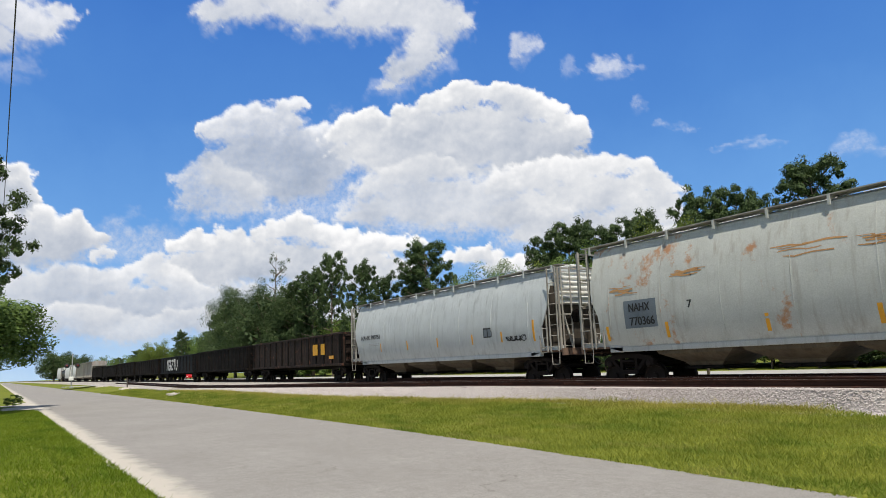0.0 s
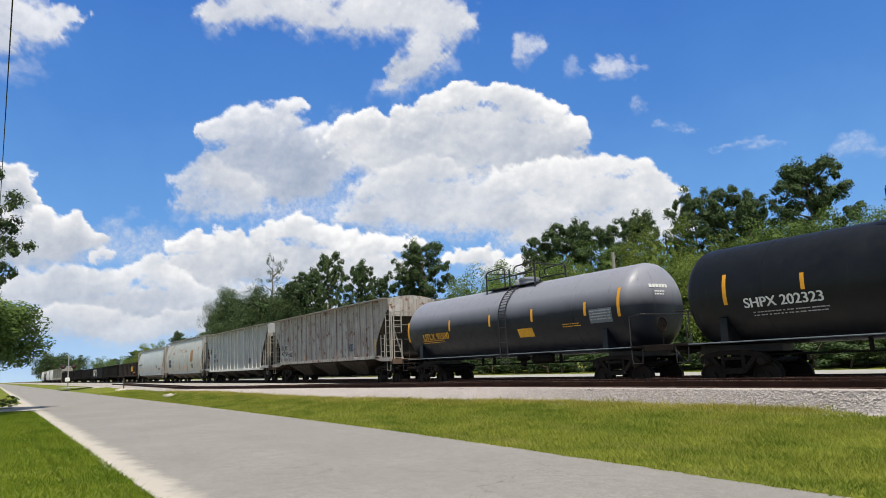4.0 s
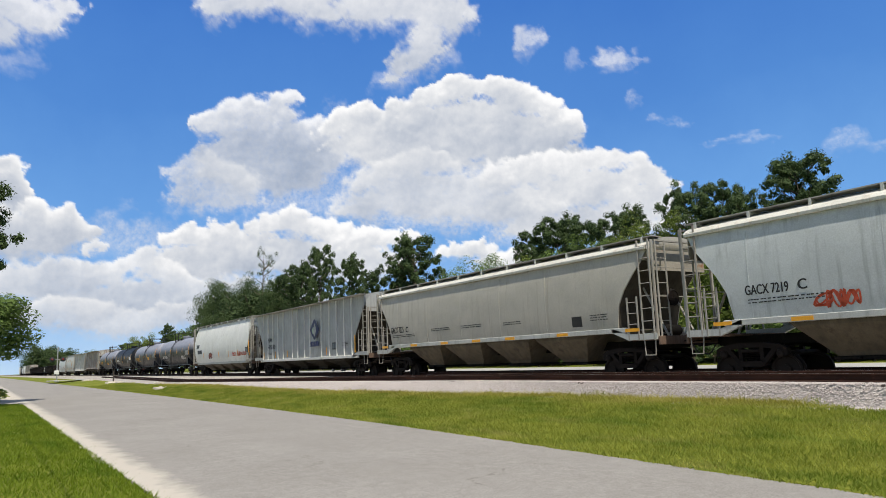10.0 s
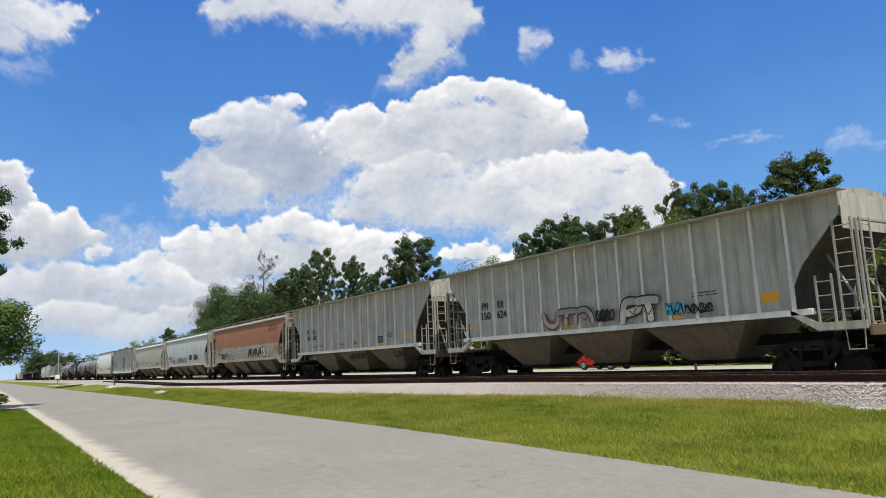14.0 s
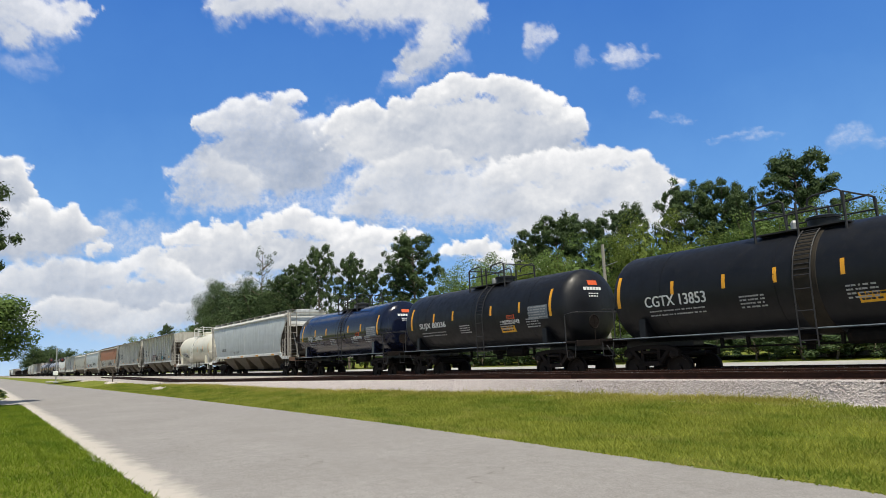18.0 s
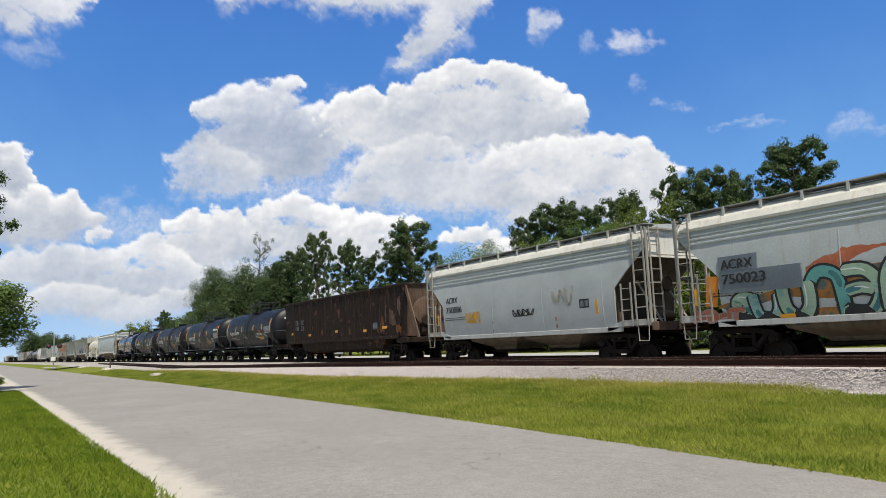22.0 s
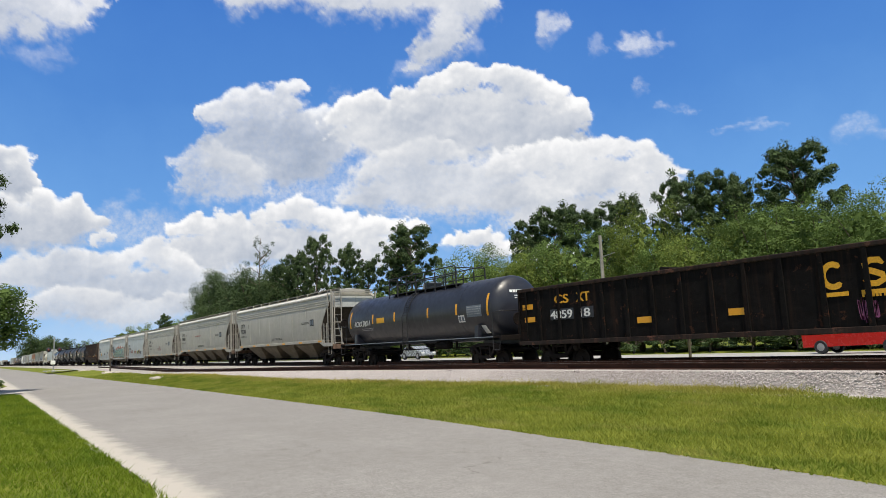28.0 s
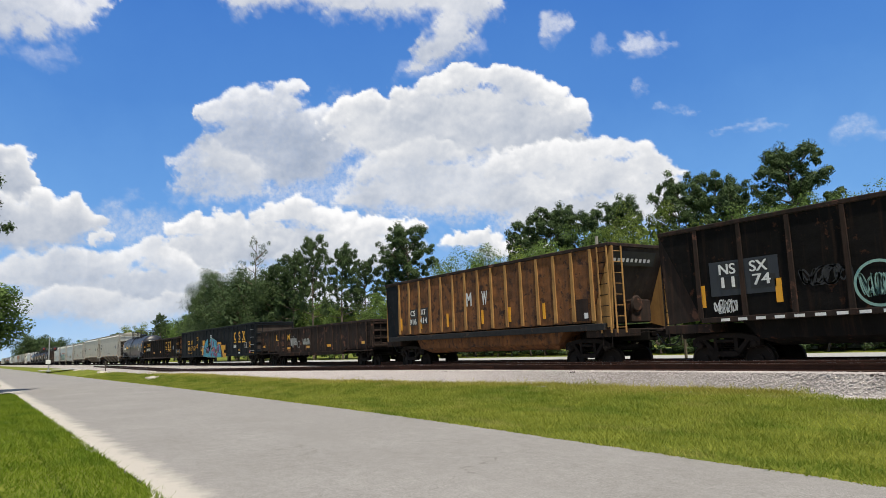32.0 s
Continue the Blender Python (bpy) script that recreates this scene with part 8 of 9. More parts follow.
# back to front: cloud, crispness of its rim, how high it piles before it greys (degrees), its brightest and its darkest tone, cover
LAYERS = [("VEIL", 2.2, 3.0, 0.80, 0.70, 0.36), ("STREAK", 2.0, 3.0, 0.86, 0.78, 0.20), ("LEFT", 0.35, 0.9, 0.96, 0.44, 1.0), ("LOBE", 0.62, 1.0, 0.95, 0.43, 0.90), ("LOBE2", 0.9, 1.2, 0.78, 0.48, 0.74), ("MAIN", 0.26, 1.0, 1.00, 0.54, 1.0), ("RIGHT", 0.60, 2.0, 0.86, 0.58, 1.0),
          ("FRONT", 1.15, 1.6, 0.80, 0.50, 0.95), ("BANK", 0.36, 1.6, 0.96, 0.55, 1.0), ("LEFT2", 0.40, 0.9, 0.90, 0.38, 1.0), ("LOW", 0.65, 1.4, 0.80, 0.46, 0.95), ("LOW2", 0.7, 1.0, 0.76, 0.44, 0.9)]
UPPER = [("FAINT", 1.8, 3.0, 0.86, 0.74, 0.22), ("SMALL", 1.5, 2.5, 0.90, 0.66, 0.58), ("CORNER", 1.1, 3.0, 0.82, 0.52, 0.88), ("HIGH", 0.95, 2.5, 0.88, 0.60, 0.93)]


def hashed(i, j, k):
    h = np.sin(i * 127.1 + j * 311.7 + k * 74.7) * 43758.5453
    return h - np.floor(h)


def cells(u, v, seed):
    """Distance to the nearest of points strewn one to a cell."""
    iu, iv = np.floor(u), np.floor(v)
    best = np.full_like(u, 9.0)
    for a in (-1, 0, 1):
        for b in (-1, 0, 1):
            pu, pv = iu + a + hashed(iu + a, iv + b, seed), iv + b + hashed(iu + a, iv + b, seed + 5.3)
            best = np.minimum(best, (u - pu) ** 2 + (v - pv) ** 2)
    return np.sqrt(best)


def soft_noise(u, v, seed, octaves=4):
    total, amp = np.zeros_like(u), 1.0
    for k in range(octaves):
        iu, iv = np.floor(u), np.floor(v)
        fu, fv = u - iu, v - iv
        fu, fv = fu * fu * (3 - 2 * fu), fv * fv * (3 - 2 * fv)
        s = seed + 3.1 * k
        low = hashed(iu, iv, s) * (1 - fu) + hashed(iu + 1, iv, s) * fu
        top = hashed(iu, iv + 1, s) * (1 - fu) + hashed(iu + 1, iv + 1, s) * fu
        total += amp * (low * (1 - fv) + top * fv - 0.5)
        u, v, amp = u * 2.03 + 7.7, v * 2.03 + 3.3, amp * 0.55
    return total


def billows(az, el, seed):
    """Cauliflower relief of four sizes."""
    u = az + 0.9 * soft_noise(az * 0.45, el * 0.45, seed)
    v = el + 0.8 * soft_noise(az * 0.5 + 40, el * 0.5, seed)
    total, gain = np.zeros_like(az), 0.75 + 0.9 * soft_noise(az * 0.3 + 9, el * 0.35, seed + 2, 2)
    for k, (size, amp) in enumerate(((3.4, 0.42), (1.7, 0.34), (0.85, 0.20), (0.42, 0.10), (0.21, 0.05))):
        total += amp * (0.40 - cells(u / size, v / (size * 0.8), seed + k) ** 1.4) * (1 if k < 2 else np.clip(gain, 0.2, 1.4))
    return total


def smooth(x):
    x = np.clip(x, 0, 1)
    return x * x * (3 - 2 * x)


def cloud_fields(az, el, da, de, layers):
    """Cover and brightness of clouds laid one before the other, lit from above."""
    all_cover, all_glow, all_az, all_el = np.zeros_like(az), np.zeros_like(az), az, el
    for seed, (name, rim, pile, top, base, most) in enumerate(layers):
        box = np.array(CLOUD[name])
        lo, hi = (box[:, :2] - 1.6 * box[:, 2:]).min(0) - 1, (box[:, :2] + 1.6 * box[:, 2:]).max(0) + 1
        i0, i1 = np.searchsorted(all_az[:, 0], (lo[0], hi[0]))
        j0, j1 = np.searchsorted(all_el[0], (lo[1], hi[1]))
        if i1 - i0 < 9 or j1 - j0 < 9:
            continue
        az, el = all_az[i0:i1, j0:j1], all_el[i0:i1, j0:j1]
        u = az + 1.1 * soft_noise(az * 0.8, el * 0.8, seed + 20, 5) * min(1, 0.4 + pile / 3)
        v = el + 0.8 * soft_noise(az * 0.8 + 31, el * 0.8, seed + 20, 5) * min(1, 0.4 + pile / 3)
        s = np.zeros_like(az)
        for a, e, ra, re in CLOUD[name]:
            s += np.exp(np.clip(4.0 * (1 - ((u - a) / ra) ** 2 - ((v - e) / re) ** 2), -30, 6))
        body = np.log(s + 1e-6) / 4.0
        bump = billows(az, el, seed * 11 + 2)
        wisp = soft_noise(az * 1.3, el * 1.5, seed * 7 + 1, 6)
        c = np.maximum(np.minimum(body, 1.1) + 0.9 * bump + 0.5 * rim * wisp, 1.6 * body - 0.7)
        gu = np.gradient(np.clip(body, -1, 1), de, axis=1)
        gu = (gu + np.roll(gu, 4, 1) + np.roll(gu, -4, 1) + np.roll(gu, 4, 0) + np.roll(gu, -4, 0)) / 5
        under = np.clip(gu * 1.2, 0, 1)
        a = most * smooth((c + 0.03 + 0.22 * rim + 0.6 * under * wisp) / (0.14 + 0.75 * rim + 1.9 * under))
        above = np.cumsum(a[:, ::-1], axis=1)[:, ::-1] * de * (1 + 0.9 * wisp) - 0.9 * bump * pile
        form = 0.5 * np.sqrt(np.clip(c, 0, 1.4)) + 1.1 * bump
        for k in (1, 1):
            form = (2 * form + np.roll(form, k, 0) + np.roll(form, -k, 0) + np.roll(form, k, 1) + np.roll(form, -k, 1)) / 6
        su, sr = np.gradient(form, de, axis=1), -np.gradient(form, da, axis=0)
        side = np.tanh(-0.75 * su + 0.30 * sr)
        lit = base + (top - base) * np.exp(-np.clip(above, 0, 20) / pile)
        lit = lit + (0.15 if rim < 0.4 else 0.10) * side + 0.06 * wisp + 0.24 * soft_noise(az * 0.22, el * 0.3, seed + 50, 2)
        all_cover[i0:i1, j0:j1] = a + all_cover[i0:i1, j0:j1] * (1 - a)
        all_glow[i0:i1, j0:j1] = lit * a + all_glow[i0:i1, j0:j1] * (1 - a)
    return all_cover, all_glow / np.maximum(all_cover, 1e-4)


def cloud_material(name, far, over):
    """White to grey cloud, over the blue of the clear sky by height or, for the upper layer, over nothing; fades out at the rim."""
    m, nn, ll = nodes_of(name)
    nt = m.node_tree
    nn.remove(nn["Principled BSDF"])
    vec = coords(nt, (1 / far, 1 / far, 1 / far), False)

    def value(name):
        n = nn.new("ShaderNodeAttribute")
        n.attribute_name = name
        return n.outputs["Fac"]

    def plus(a, b):
        n = nn.new("ShaderNodeMath")
        n.operation = "ADD"
        ll.new(a, n.inputs[0])
        ll.new(b, n.inputs[1])
        return n.outputs[0]
    # fine ragging where the cover is partial
    part_cover = nn.new("ShaderNodeMath")
    part_cover.operation = "MULTIPLY"
    edge = nn.new("ShaderNodeMath")
    edge.operation = "PINGPONG"
    edge.inputs[1].default_value = 0.5
    ll.new(value("cover"), edge.inputs[0])
    ll.new(edge.outputs[0], part_cover.inputs[0])
    ll.new(ramp(nt, noisy(nt, vec, 170, 7, 0.65), 0.25, 0.75, -0.3 if over else -0.7, 0.3 if over else 0.7), part_cover.inputs[1])
    alpha = ramp(nt, plus(value("cover"), part_cover.outputs[0]), 0.0, 1.0)
    lit = plus(value("lit"), ramp(nt, noisy(nt, vec, 110, 7, 0.6), 0.28, 0.72, -0.05, 0.05))
    tone = nn.new("ShaderNodeValToRGB")
    tone.color_ramp.elements[0].position, tone.color_ramp.elements[0].color = 0.25, (0.36, 0.42, 0.53, 1)
    tone.color_ramp.elements[1].position, tone.color_ramp.elements[1].color = 1.0, (1.0, 1.0, 1.0, 1)
    for at, c in ((0.5, (0.56, 0.60, 0.675)), (0.75, (0.77, 0.785, 0.815)), (0.9, (0.93, 0.93, 0.94))):
        tone.color_ramp.elements.new(at).color = (*c, 1)
    ll.new(lit, tone.inputs[0])
    blue = nn.new("ShaderNodeValToRGB")
    blue.color_ramp.elements[0].color = (0.52, 0.70, 0.90, 1)
    blue.color_ramp.elements[1].color = (0.054, 0.188, 0.585, 1)
    for at, c in ((0.10, (0.365, 0.58, 0.88)), (0.33, (0.165, 0.39, 0.79)), (0.66, (0.088, 0.258, 0.66))):
        blue.color_ramp.elements.new(at).color = (*c, 1)
    haze = ramp(nt, noisy(nt, vec, 5, 5, 0.6), 0.3, 0.7, -0.05, 0.05)
    ll.new(plus(value("height"), haze), blue.inputs[0])
    em = nn.new("ShaderNodeEmission")
    ll.new(tone.outputs[0] if over else mixrgb(nt, alpha, blue.outputs[0], tone.outputs[0]), em.inputs["Color"])
    tr = nn.new("ShaderNodeBsdfTransparent")
    mx = nn.new("ShaderNodeMixShader")
    fade = nn.new("ShaderNodeMath")
    fade.operation = "MULTIPLY"
    ll.new(value("rim"), fade.inputs[0])
    if over:
        ll.new(alpha, fade.inputs[1])
    else:
        fade.inputs[1].default_value = 1.0
    ll.new(fade.outputs[0], mx.inputs[0])
    ll.new(tr.outputs[0], mx.inputs[1])
    ll.new(em.outputs[0], mx.inputs[2])
    ll.new(mx.outputs[0], nn["Material Output"].inputs["Surface"])
    return m


def build_clouds(name, label, far, over=False):
    da, de = 0.14, 0.12
    az, el = np.meshgrid(np.arange(34, 100, da), np.arange(18.0, 33.0, de), indexing="ij") if over else np.meshgrid(np.arange(10, 104, da), np.arange(-0.6, 34.0, de), indexing="ij")
    na, ne = az.shape
    cov, lit = cloud_fields(az, el, da, de, UPPER if over else LAYERS)
    height = np.clip(el / 30.0, 0, 1)
    rim = np.ones_like(az) if over else np.clip((az - 10) / 8, 0, 1) * np.clip((103.5 - az) / 8, 0, 1) * np.clip((33.8 - el) / 4, 0, 1)
    ca, sa_, ce, se_ = np.cos(np.radians(az)), np.sin(np.radians(az)), np.cos(np.radians(el)), np.sin(np.radians(el))
    v = np.stack([-sa_ * ce, ca * ce, se_], -1).reshape(-1, 3) * far
    i, j = np.meshgrid(np.arange(na - 1), np.arange(ne - 1), indexing="ij")
    q = (i * ne + j).ravel()
    f = np.stack([q, q + ne, q + ne + 1, q + 1], -1)
    me = flat_mesh(name, v, f, cloud_material(name, far, over))
    for key, val in (("cover", cov), ("lit", lit), ("height", height), ("rim", rim)):
        me.attributes.new(key, "FLOAT", "POINT").data.foreach_set("value", val.ravel().astype(np.float32))
    ob = tagged(new(name, me), label, "sky", kind="structure")
    ob.matrix_basis = pose(0, 0, EYE)
    return ob


CLOUDS = build_clouds("sky_backdrop", "white cumulus clouds drifting over a blue summer sky", FAR)
HIGH_CLOUDS = build_clouds("upper_cloud_backdrop", "soft white upper clouds drifting across the blue sky", FAR - 300, True)


# ---------------------------------------------------------------- trees
def leaf_material(name, dark, light, trans=0.35, patches=None, drifts=0.55):
    """Leaf to leaf and plant to plant variation; patches: two colours of larger drifts."""
    m, nn, ll = nodes_of(name)
    nt, bsdf = m.node_tree, nn["Principled BSDF"]
    geo = nn.new("ShaderNodeNewGeometry")
    oi = nn.new("ShaderNodeObjectInfo")
    drift = noisy(nt, coords(nt, loose=False), drifts, 3, 0.6)
    sway = mixrgb(nt, ramp(nt, geo.outputs["Random Per Island"], 0, 1, 0.0, 0.62), dark, light)
    col = mixrgb(nt, ramp(nt, drift, 0.36, 0.64, 0.0, 0.55), sway, light)
    col = mixrgb(nt, ramp(nt, oi.outputs["Random"], 0, 1, 0, 0.32), col, [c * 0.7 for c in dark])
    if patches:
        vec = coords(nt, (0.35, 1.0, 1.0), False)
        col = mixrgb(nt, ramp(nt, noisy(nt, vec, 0.9, 5, 0.65), 0.38, 0.50, 0.55, 0.0), col, patches[0])
        col = mixrgb(nt, ramp(nt, noisy(nt, vec, 1.7, 6, 0.65), 0.54, 0.68, 0.0, 0.6), col, patches[1])
    ll.new(col, bsdf.inputs["Base Color"])
    bsdf.inputs["Roughness"].default_value = 0.6
    bsdf.inputs["Specular IOR Level"].default_value = 0.12
    t = nn.new("ShaderNodeBsdfTranslucent")
    ll.new(col, t.inputs["Color"])
    mx = nn.new("ShaderNodeMixShader")
    mx.inputs[0].default_value = trans
    ll.new(bsdf.outputs[0], mx.inputs[1])
    ll.new(t.outputs[0], mx.inputs[2])
    ll.new(mx.outputs[0], nn["Material Output"].inputs["Surface"])
    return m


NEEDLES = leaf_material("pine_needles", (0.040, 0.070, 0.030), (0.112, 0.158, 0.060), 0.14)
LEAVES = leaf_material("broad_leaves", (0.080, 0.132, 0.034), (0.215, 0.305, 0.084), 0.30)
OLIVE = leaf_material("olive_leaves", (0.105, 0.145, 0.056), (0.235, 0.295, 0.115), 0.28)
BRIGHT = leaf_material("bright_leaves", (0.105, 0.155, 0.030), (0.275, 0.335, 0.078), 0.32)
BARK = surface("grey_brown_bark", (0.15, 0.115, 0.085), 0.9, var=0.3, streak=((0.06, 0.045, 0.035), 0.5), bump=0.02, bscale=9)
GRASSY = leaf_material("grass_blades", (0.16, 0.215, 0.024), (0.54, 0.54, 0.105), 0.5, ((0.10, 0.185, 0.018), (0.48, 0.42, 0.13)), 0.8)
LAWN = leaf_material("lawn_blades", (0.13, 0.20, 0.016), (0.29, 0.36, 0.036), 0.5, ((0.09, 0.17, 0.014), (0.24, 0.30, 0.03)))


def leaves_at(rng, centres, radii, per, size, squash=0.7, slim=0.55, order=0.34, core=0.58):
    """Leaf clusters: bent quads in the outer shell of each clump, facing out of it."""
    n = len(centres) * per
    c = np.repeat(np.asarray(centres), per, 0)
    r = np.repeat(np.asarray(radii), per)[:, None]
    d = rng.normal(size=(n, 3))
    d /= np.linalg.norm(d, axis=1)[:, None]
    p = c + d * r * (core + (1.1 - core) * rng.random((n, 1)) ** 0.75) * np.array([1, 1, squash])
    face = d * 1.0 + np.array([0, 0, 0.30]) + rng.normal(size=(n, 3)) * order
    face /= np.linalg.norm(face, axis=1)[:, None]
    a = np.cross(face, rng.normal(size=(n, 3)))
    a /= np.linalg.norm(a, axis=1)[:, None]
    b = np.cross(face, a)
    s = size * rng.uniform(0.6, 1.4, (n, 1))
    q = np.stack([p - a * s, p + b * s * slim, p + a * s, p - b * s * slim + np.array([0, 0, -0.25]) * s], 1).reshape(-1, 3)
    return q, np.arange(n * 4).reshape(-1, 4)


def tree_meshes(kind, seed):
    """Trunk with limbs, and crown, at full size: pine 20 m, broad 12 m, bare 20 m."""
    rng, rnd = np.random.default_rng(seed), random.Random(seed)
    s, centres, radii = Shape(), [], []
    H = {"pine": 20.0, "broad": 12.0, "bare": 20.0, "bush": 4.0, "near": 12.0}[kind]
    if kind in ("pine", "bare"):
        pts = [Vector((0.5 * math.sin(t * 2.2 + seed) * t, 0.4 * math.cos(t * 2.9 + seed) * t, H * 0.93 * t)) for t in np.linspace(0, 1, 8)]
        for k in range(7):
            s.bar(pts[k], pts[k + 1], 0.30 * (1 - k / 7.6), 7, 0.30 * (1 - (k + 1) / 7.6))
        limbs = 30 if kind == "pine" else 17
        for i in range(limbs):
            t = 0.36 + 0.60 * (i + rnd.random()) / limbs if kind == "pine" else 0.5 + 0.48 * rnd.random()
            k = min(6, int(t * 7))
            base = pts[k].lerp(pts[k + 1], t * 7 - k)
            a = i * 2.4 + rnd.uniform(-.5, .5)
            u = (t - 0.36) / 0.60
            # longest at a third of the crown, short again at the top
            ln = H * 0.235 * (0.30 + 0.70 * math.sin(math.pi * min(1, 0.28 + 0.66 * u)) ** 0.8) * rnd.uniform(0.78, 1.08) * (1.0 if kind == "pine" else 0.62)
            tip = base + Vector((math.cos(a) * ln, math.sin(a) * ln, ln * (0.22 + 0.60 * u)))
            mid = base.lerp(tip, 0.5) + Vector((0, 0, -0.05 * ln))
            s.bar(base, mid, 0.085, 5, 0.055)
            s.bar(mid, tip, 0.055, 5, 0.02)
            stops = (0.40, 0.62, 0.78, 0.92) if kind == "pine" else (0.85, 1.0)
            if kind == "pine" and u < 0.25:
                stops = (0.72, 0.9)
            for q in stops:
                for again in range(2 if kind == "pine" else 1):
                    p = base.lerp(tip, q) + Vector((rnd.uniform(-.8, .8), rnd.uniform(-.8, .8), rnd.uniform(-0.5, 0.9)))
                    centres.append(p)
                    radii.append(rnd.uniform(0.38, 0.85) if kind == "pine" else rnd.uniform(0.35, 0.62))
        if kind == "pine":
            for q in range(5):
                centres.append(pts[-1] + Vector((rnd.uniform(-.9, .9), rnd.uniform(-.9, .9), rnd.uniform(-.6, .7))))
                radii.append(rnd.uniform(0.5, 0.9))
        v, f = leaves_at(rng, centres, radii, (125 if seed < 30 else 60) if kind == "pine" else 70, (0.120 if seed < 30 else 0.17) if kind == "pine" else 0.10, 0.8, 0.36, 0.55, 0.45)
        if kind == "pine":       # dark inner twigs of each clump
            v2, f2 = leaves_at(rng, centres, [r * 0.70 for r in radii], 12, 0.28, 0.75, 0.6)
            v, f = np.concatenate([v, v2]), np.concatenate([f, f2 + len(v)])
    else:
        base = Vector((0, 0, 0))
        fork = Vector((0.1, 0.1, H * 0.26))
        s.bar(base, fork, 0.26 * H / 12, 8, 0.2 * H / 12)
        n = {"broad": 84, "near": 110}.get(kind, 30)
        for i in range(n):
            a, e = i * 2.4, rnd.random()
            rr = H * 0.40 * math.sqrt(1 - (0.9 * e - 0.12) ** 2) * rnd.uniform(0.66, 1.10)
            p = Vector((math.cos(a) * rr, math.sin(a) * rr, H * ((0.44 + 0.52 * e) if kind == "near" else (0.18 + 0.77 * e)) * rnd.uniform(0.92, 1.04)))
            if i % 4 == 0:
                m = fork.lerp(p, 0.5) + Vector((0, 0, 0.2))
                s.bar(fork, m, 0.11 * H / 12, 5, 0.07 * H / 12)
                s.bar(m, p, 0.07 * H / 12, 5, 0.02)
            centres.append(p)
            radii.append(rnd.uniform(0.055, 0.115) * H if kind == "broad" else rnd.uniform(0.08, 0.14) * H)
        v, f = leaves_at(rng, centres, radii, {"broad": 250 if seed < 30 else 90 if seed < 50 else 46, "near": 260}.get(kind, 110), {"broad": 0.085 if seed < 30 else 0.14 if seed < 50 else 0.20, "near": 0.15}.get(kind, 0.10), 0.8)
        if kind == "broad":      # dense heart of the crown
            heart = [Vector((c.x * 0.62, c.y * 0.62, c.z * 0.86)) for c in centres[::2]]
            v2, f2 = leaves_at(rng, heart, [0.11 * H] * len(heart), 40, 0.34, 0.8)
            v, f = np.concatenate([v, v2]), np.concatenate([f, f2 + len(v)])
    return s.mesh("trunk", True), v, f


TREE_DATA = {}
TREE_LABEL = {"pine": "tall dark green pine with bare lower trunk", "broad": "leafy green broadleaf tree in full summer foliage", "bright": "bright yellow-green leafy tree", "olive": "dull olive-green broadleaf tree with dense small leaves", "dark": "dense dark green tree with a rounded crown", "bare": "spindly half-bare pine with thin branches", "bush": "low green bush at the edge of the wood", "hedge": "dark green shrub beside the highway", "near": "leafy tree beside the road with low spreading branches"}


def plant(kind, x, y, height, width=1.0, seed=0, z=None):
    base = "broad" if kind in ("bright", "dark", "olive") else "bush" if kind == "hedge" else kind
    key = (kind, seed)
    if key not in TREE_DATA:
        trunk, v, f = tree_meshes(base, seed * 7 + 3)
        trunk.materials.append(BARK)
        TREE_DATA[key] = (trunk, flat_mesh("crown", v, f, {"pine": NEEDLES, "bare": NEEDLES, "broad": LEAVES, "dark": NEEDLES, "bright": BRIGHT, "olive": OLIVE, "bush": LEAVES, "hedge": NEEDLES, "near": LEAVES}[kind]))
    H = {"pine": 20.0, "broad": 12.0, "bare": 20.0, "bush": 4.0, "near": 12.0}[base]
    k = height / H
    rot = (x * 37 + y * 11) % 360
    root = thing("pine_tree" if kind in ("pine", "bare") else "bush" if base == "bush" else "broadleaf_tree", pose(x, y, ground_z(x, y) - 0.05 if z is None else z, 0, 0, rot) @ Matrix.Diagonal((k * width, k * width, k, 1)), TREE_LABEL[kind], "bush" if base == "bush" else "tree", "trees beyond the highway" if y > 30 else "")
    part("trunk", TREE_DATA[key][0], None, root)
    part("crown", TREE_DATA[key][1], None, root)
    return root


WOOD = [("pine", -34.4, 62.0, 18.7, 0.98), ("pine", -45.2, 60.0, 17.9, 0.80), ("pine", -43.0, 63.0, 17.9, 0.80), ("pine", -40.3, 62.0, 15.9, 0.80), ("pine", -66.9, 62.0, 19.0, 0.92), ("pine", -62.9, 64.0, 18.2, 0.92), ("pine", -71.4, 62.0, 17.6, 0.92), ("pine", -53.4, 60.0, 17.3, 0.82),
        ("pine", -100.4, 60.0, 22.2, 1.0), ("pine", -108, 62.0, 19.0, 0.9), ("pine", -110.0, 47.2, 20.6, 0.62), ("pine", -98.8, 47.2, 17.6, 0.75), ("pine", -122.0, 48.5, 19.6, 0.8), ("pine", -102.0, 53.0, 16.4, 0.8), ("bare", -137.0, 46.8, 25.8, 0.8)]
WOOD2 = [("dark", -139.0, 46.5, 18.6, 1.1), ("dark", -151.0, 45.5, 20.2, 0.95), ("dark", -163.0, 46.0, 20.6, 0.85), ("dark", -131.0, 49.0, 17.6, 0.9), ("dark", -145.0, 50.0, 19.6, 1.0), ("dark", -173.0, 46.0, 15.5, 0.8), ("pine", -128.0, 48.5, 18.6, 0.9), ("broad", -76.7, 56.0, 14.6, 1.0), ("broad", -70.5, 56.0, 13.4, 1.0), ("bright", -61.6, 54.0, 12.6, 1.0), ("broad", -57.9, 56.0, 14.0, 1.0), ("bright", -47.0, 56.0, 14.8, 0.75), ("broad", -34.2, 56.0, 13.0, 1.0)]
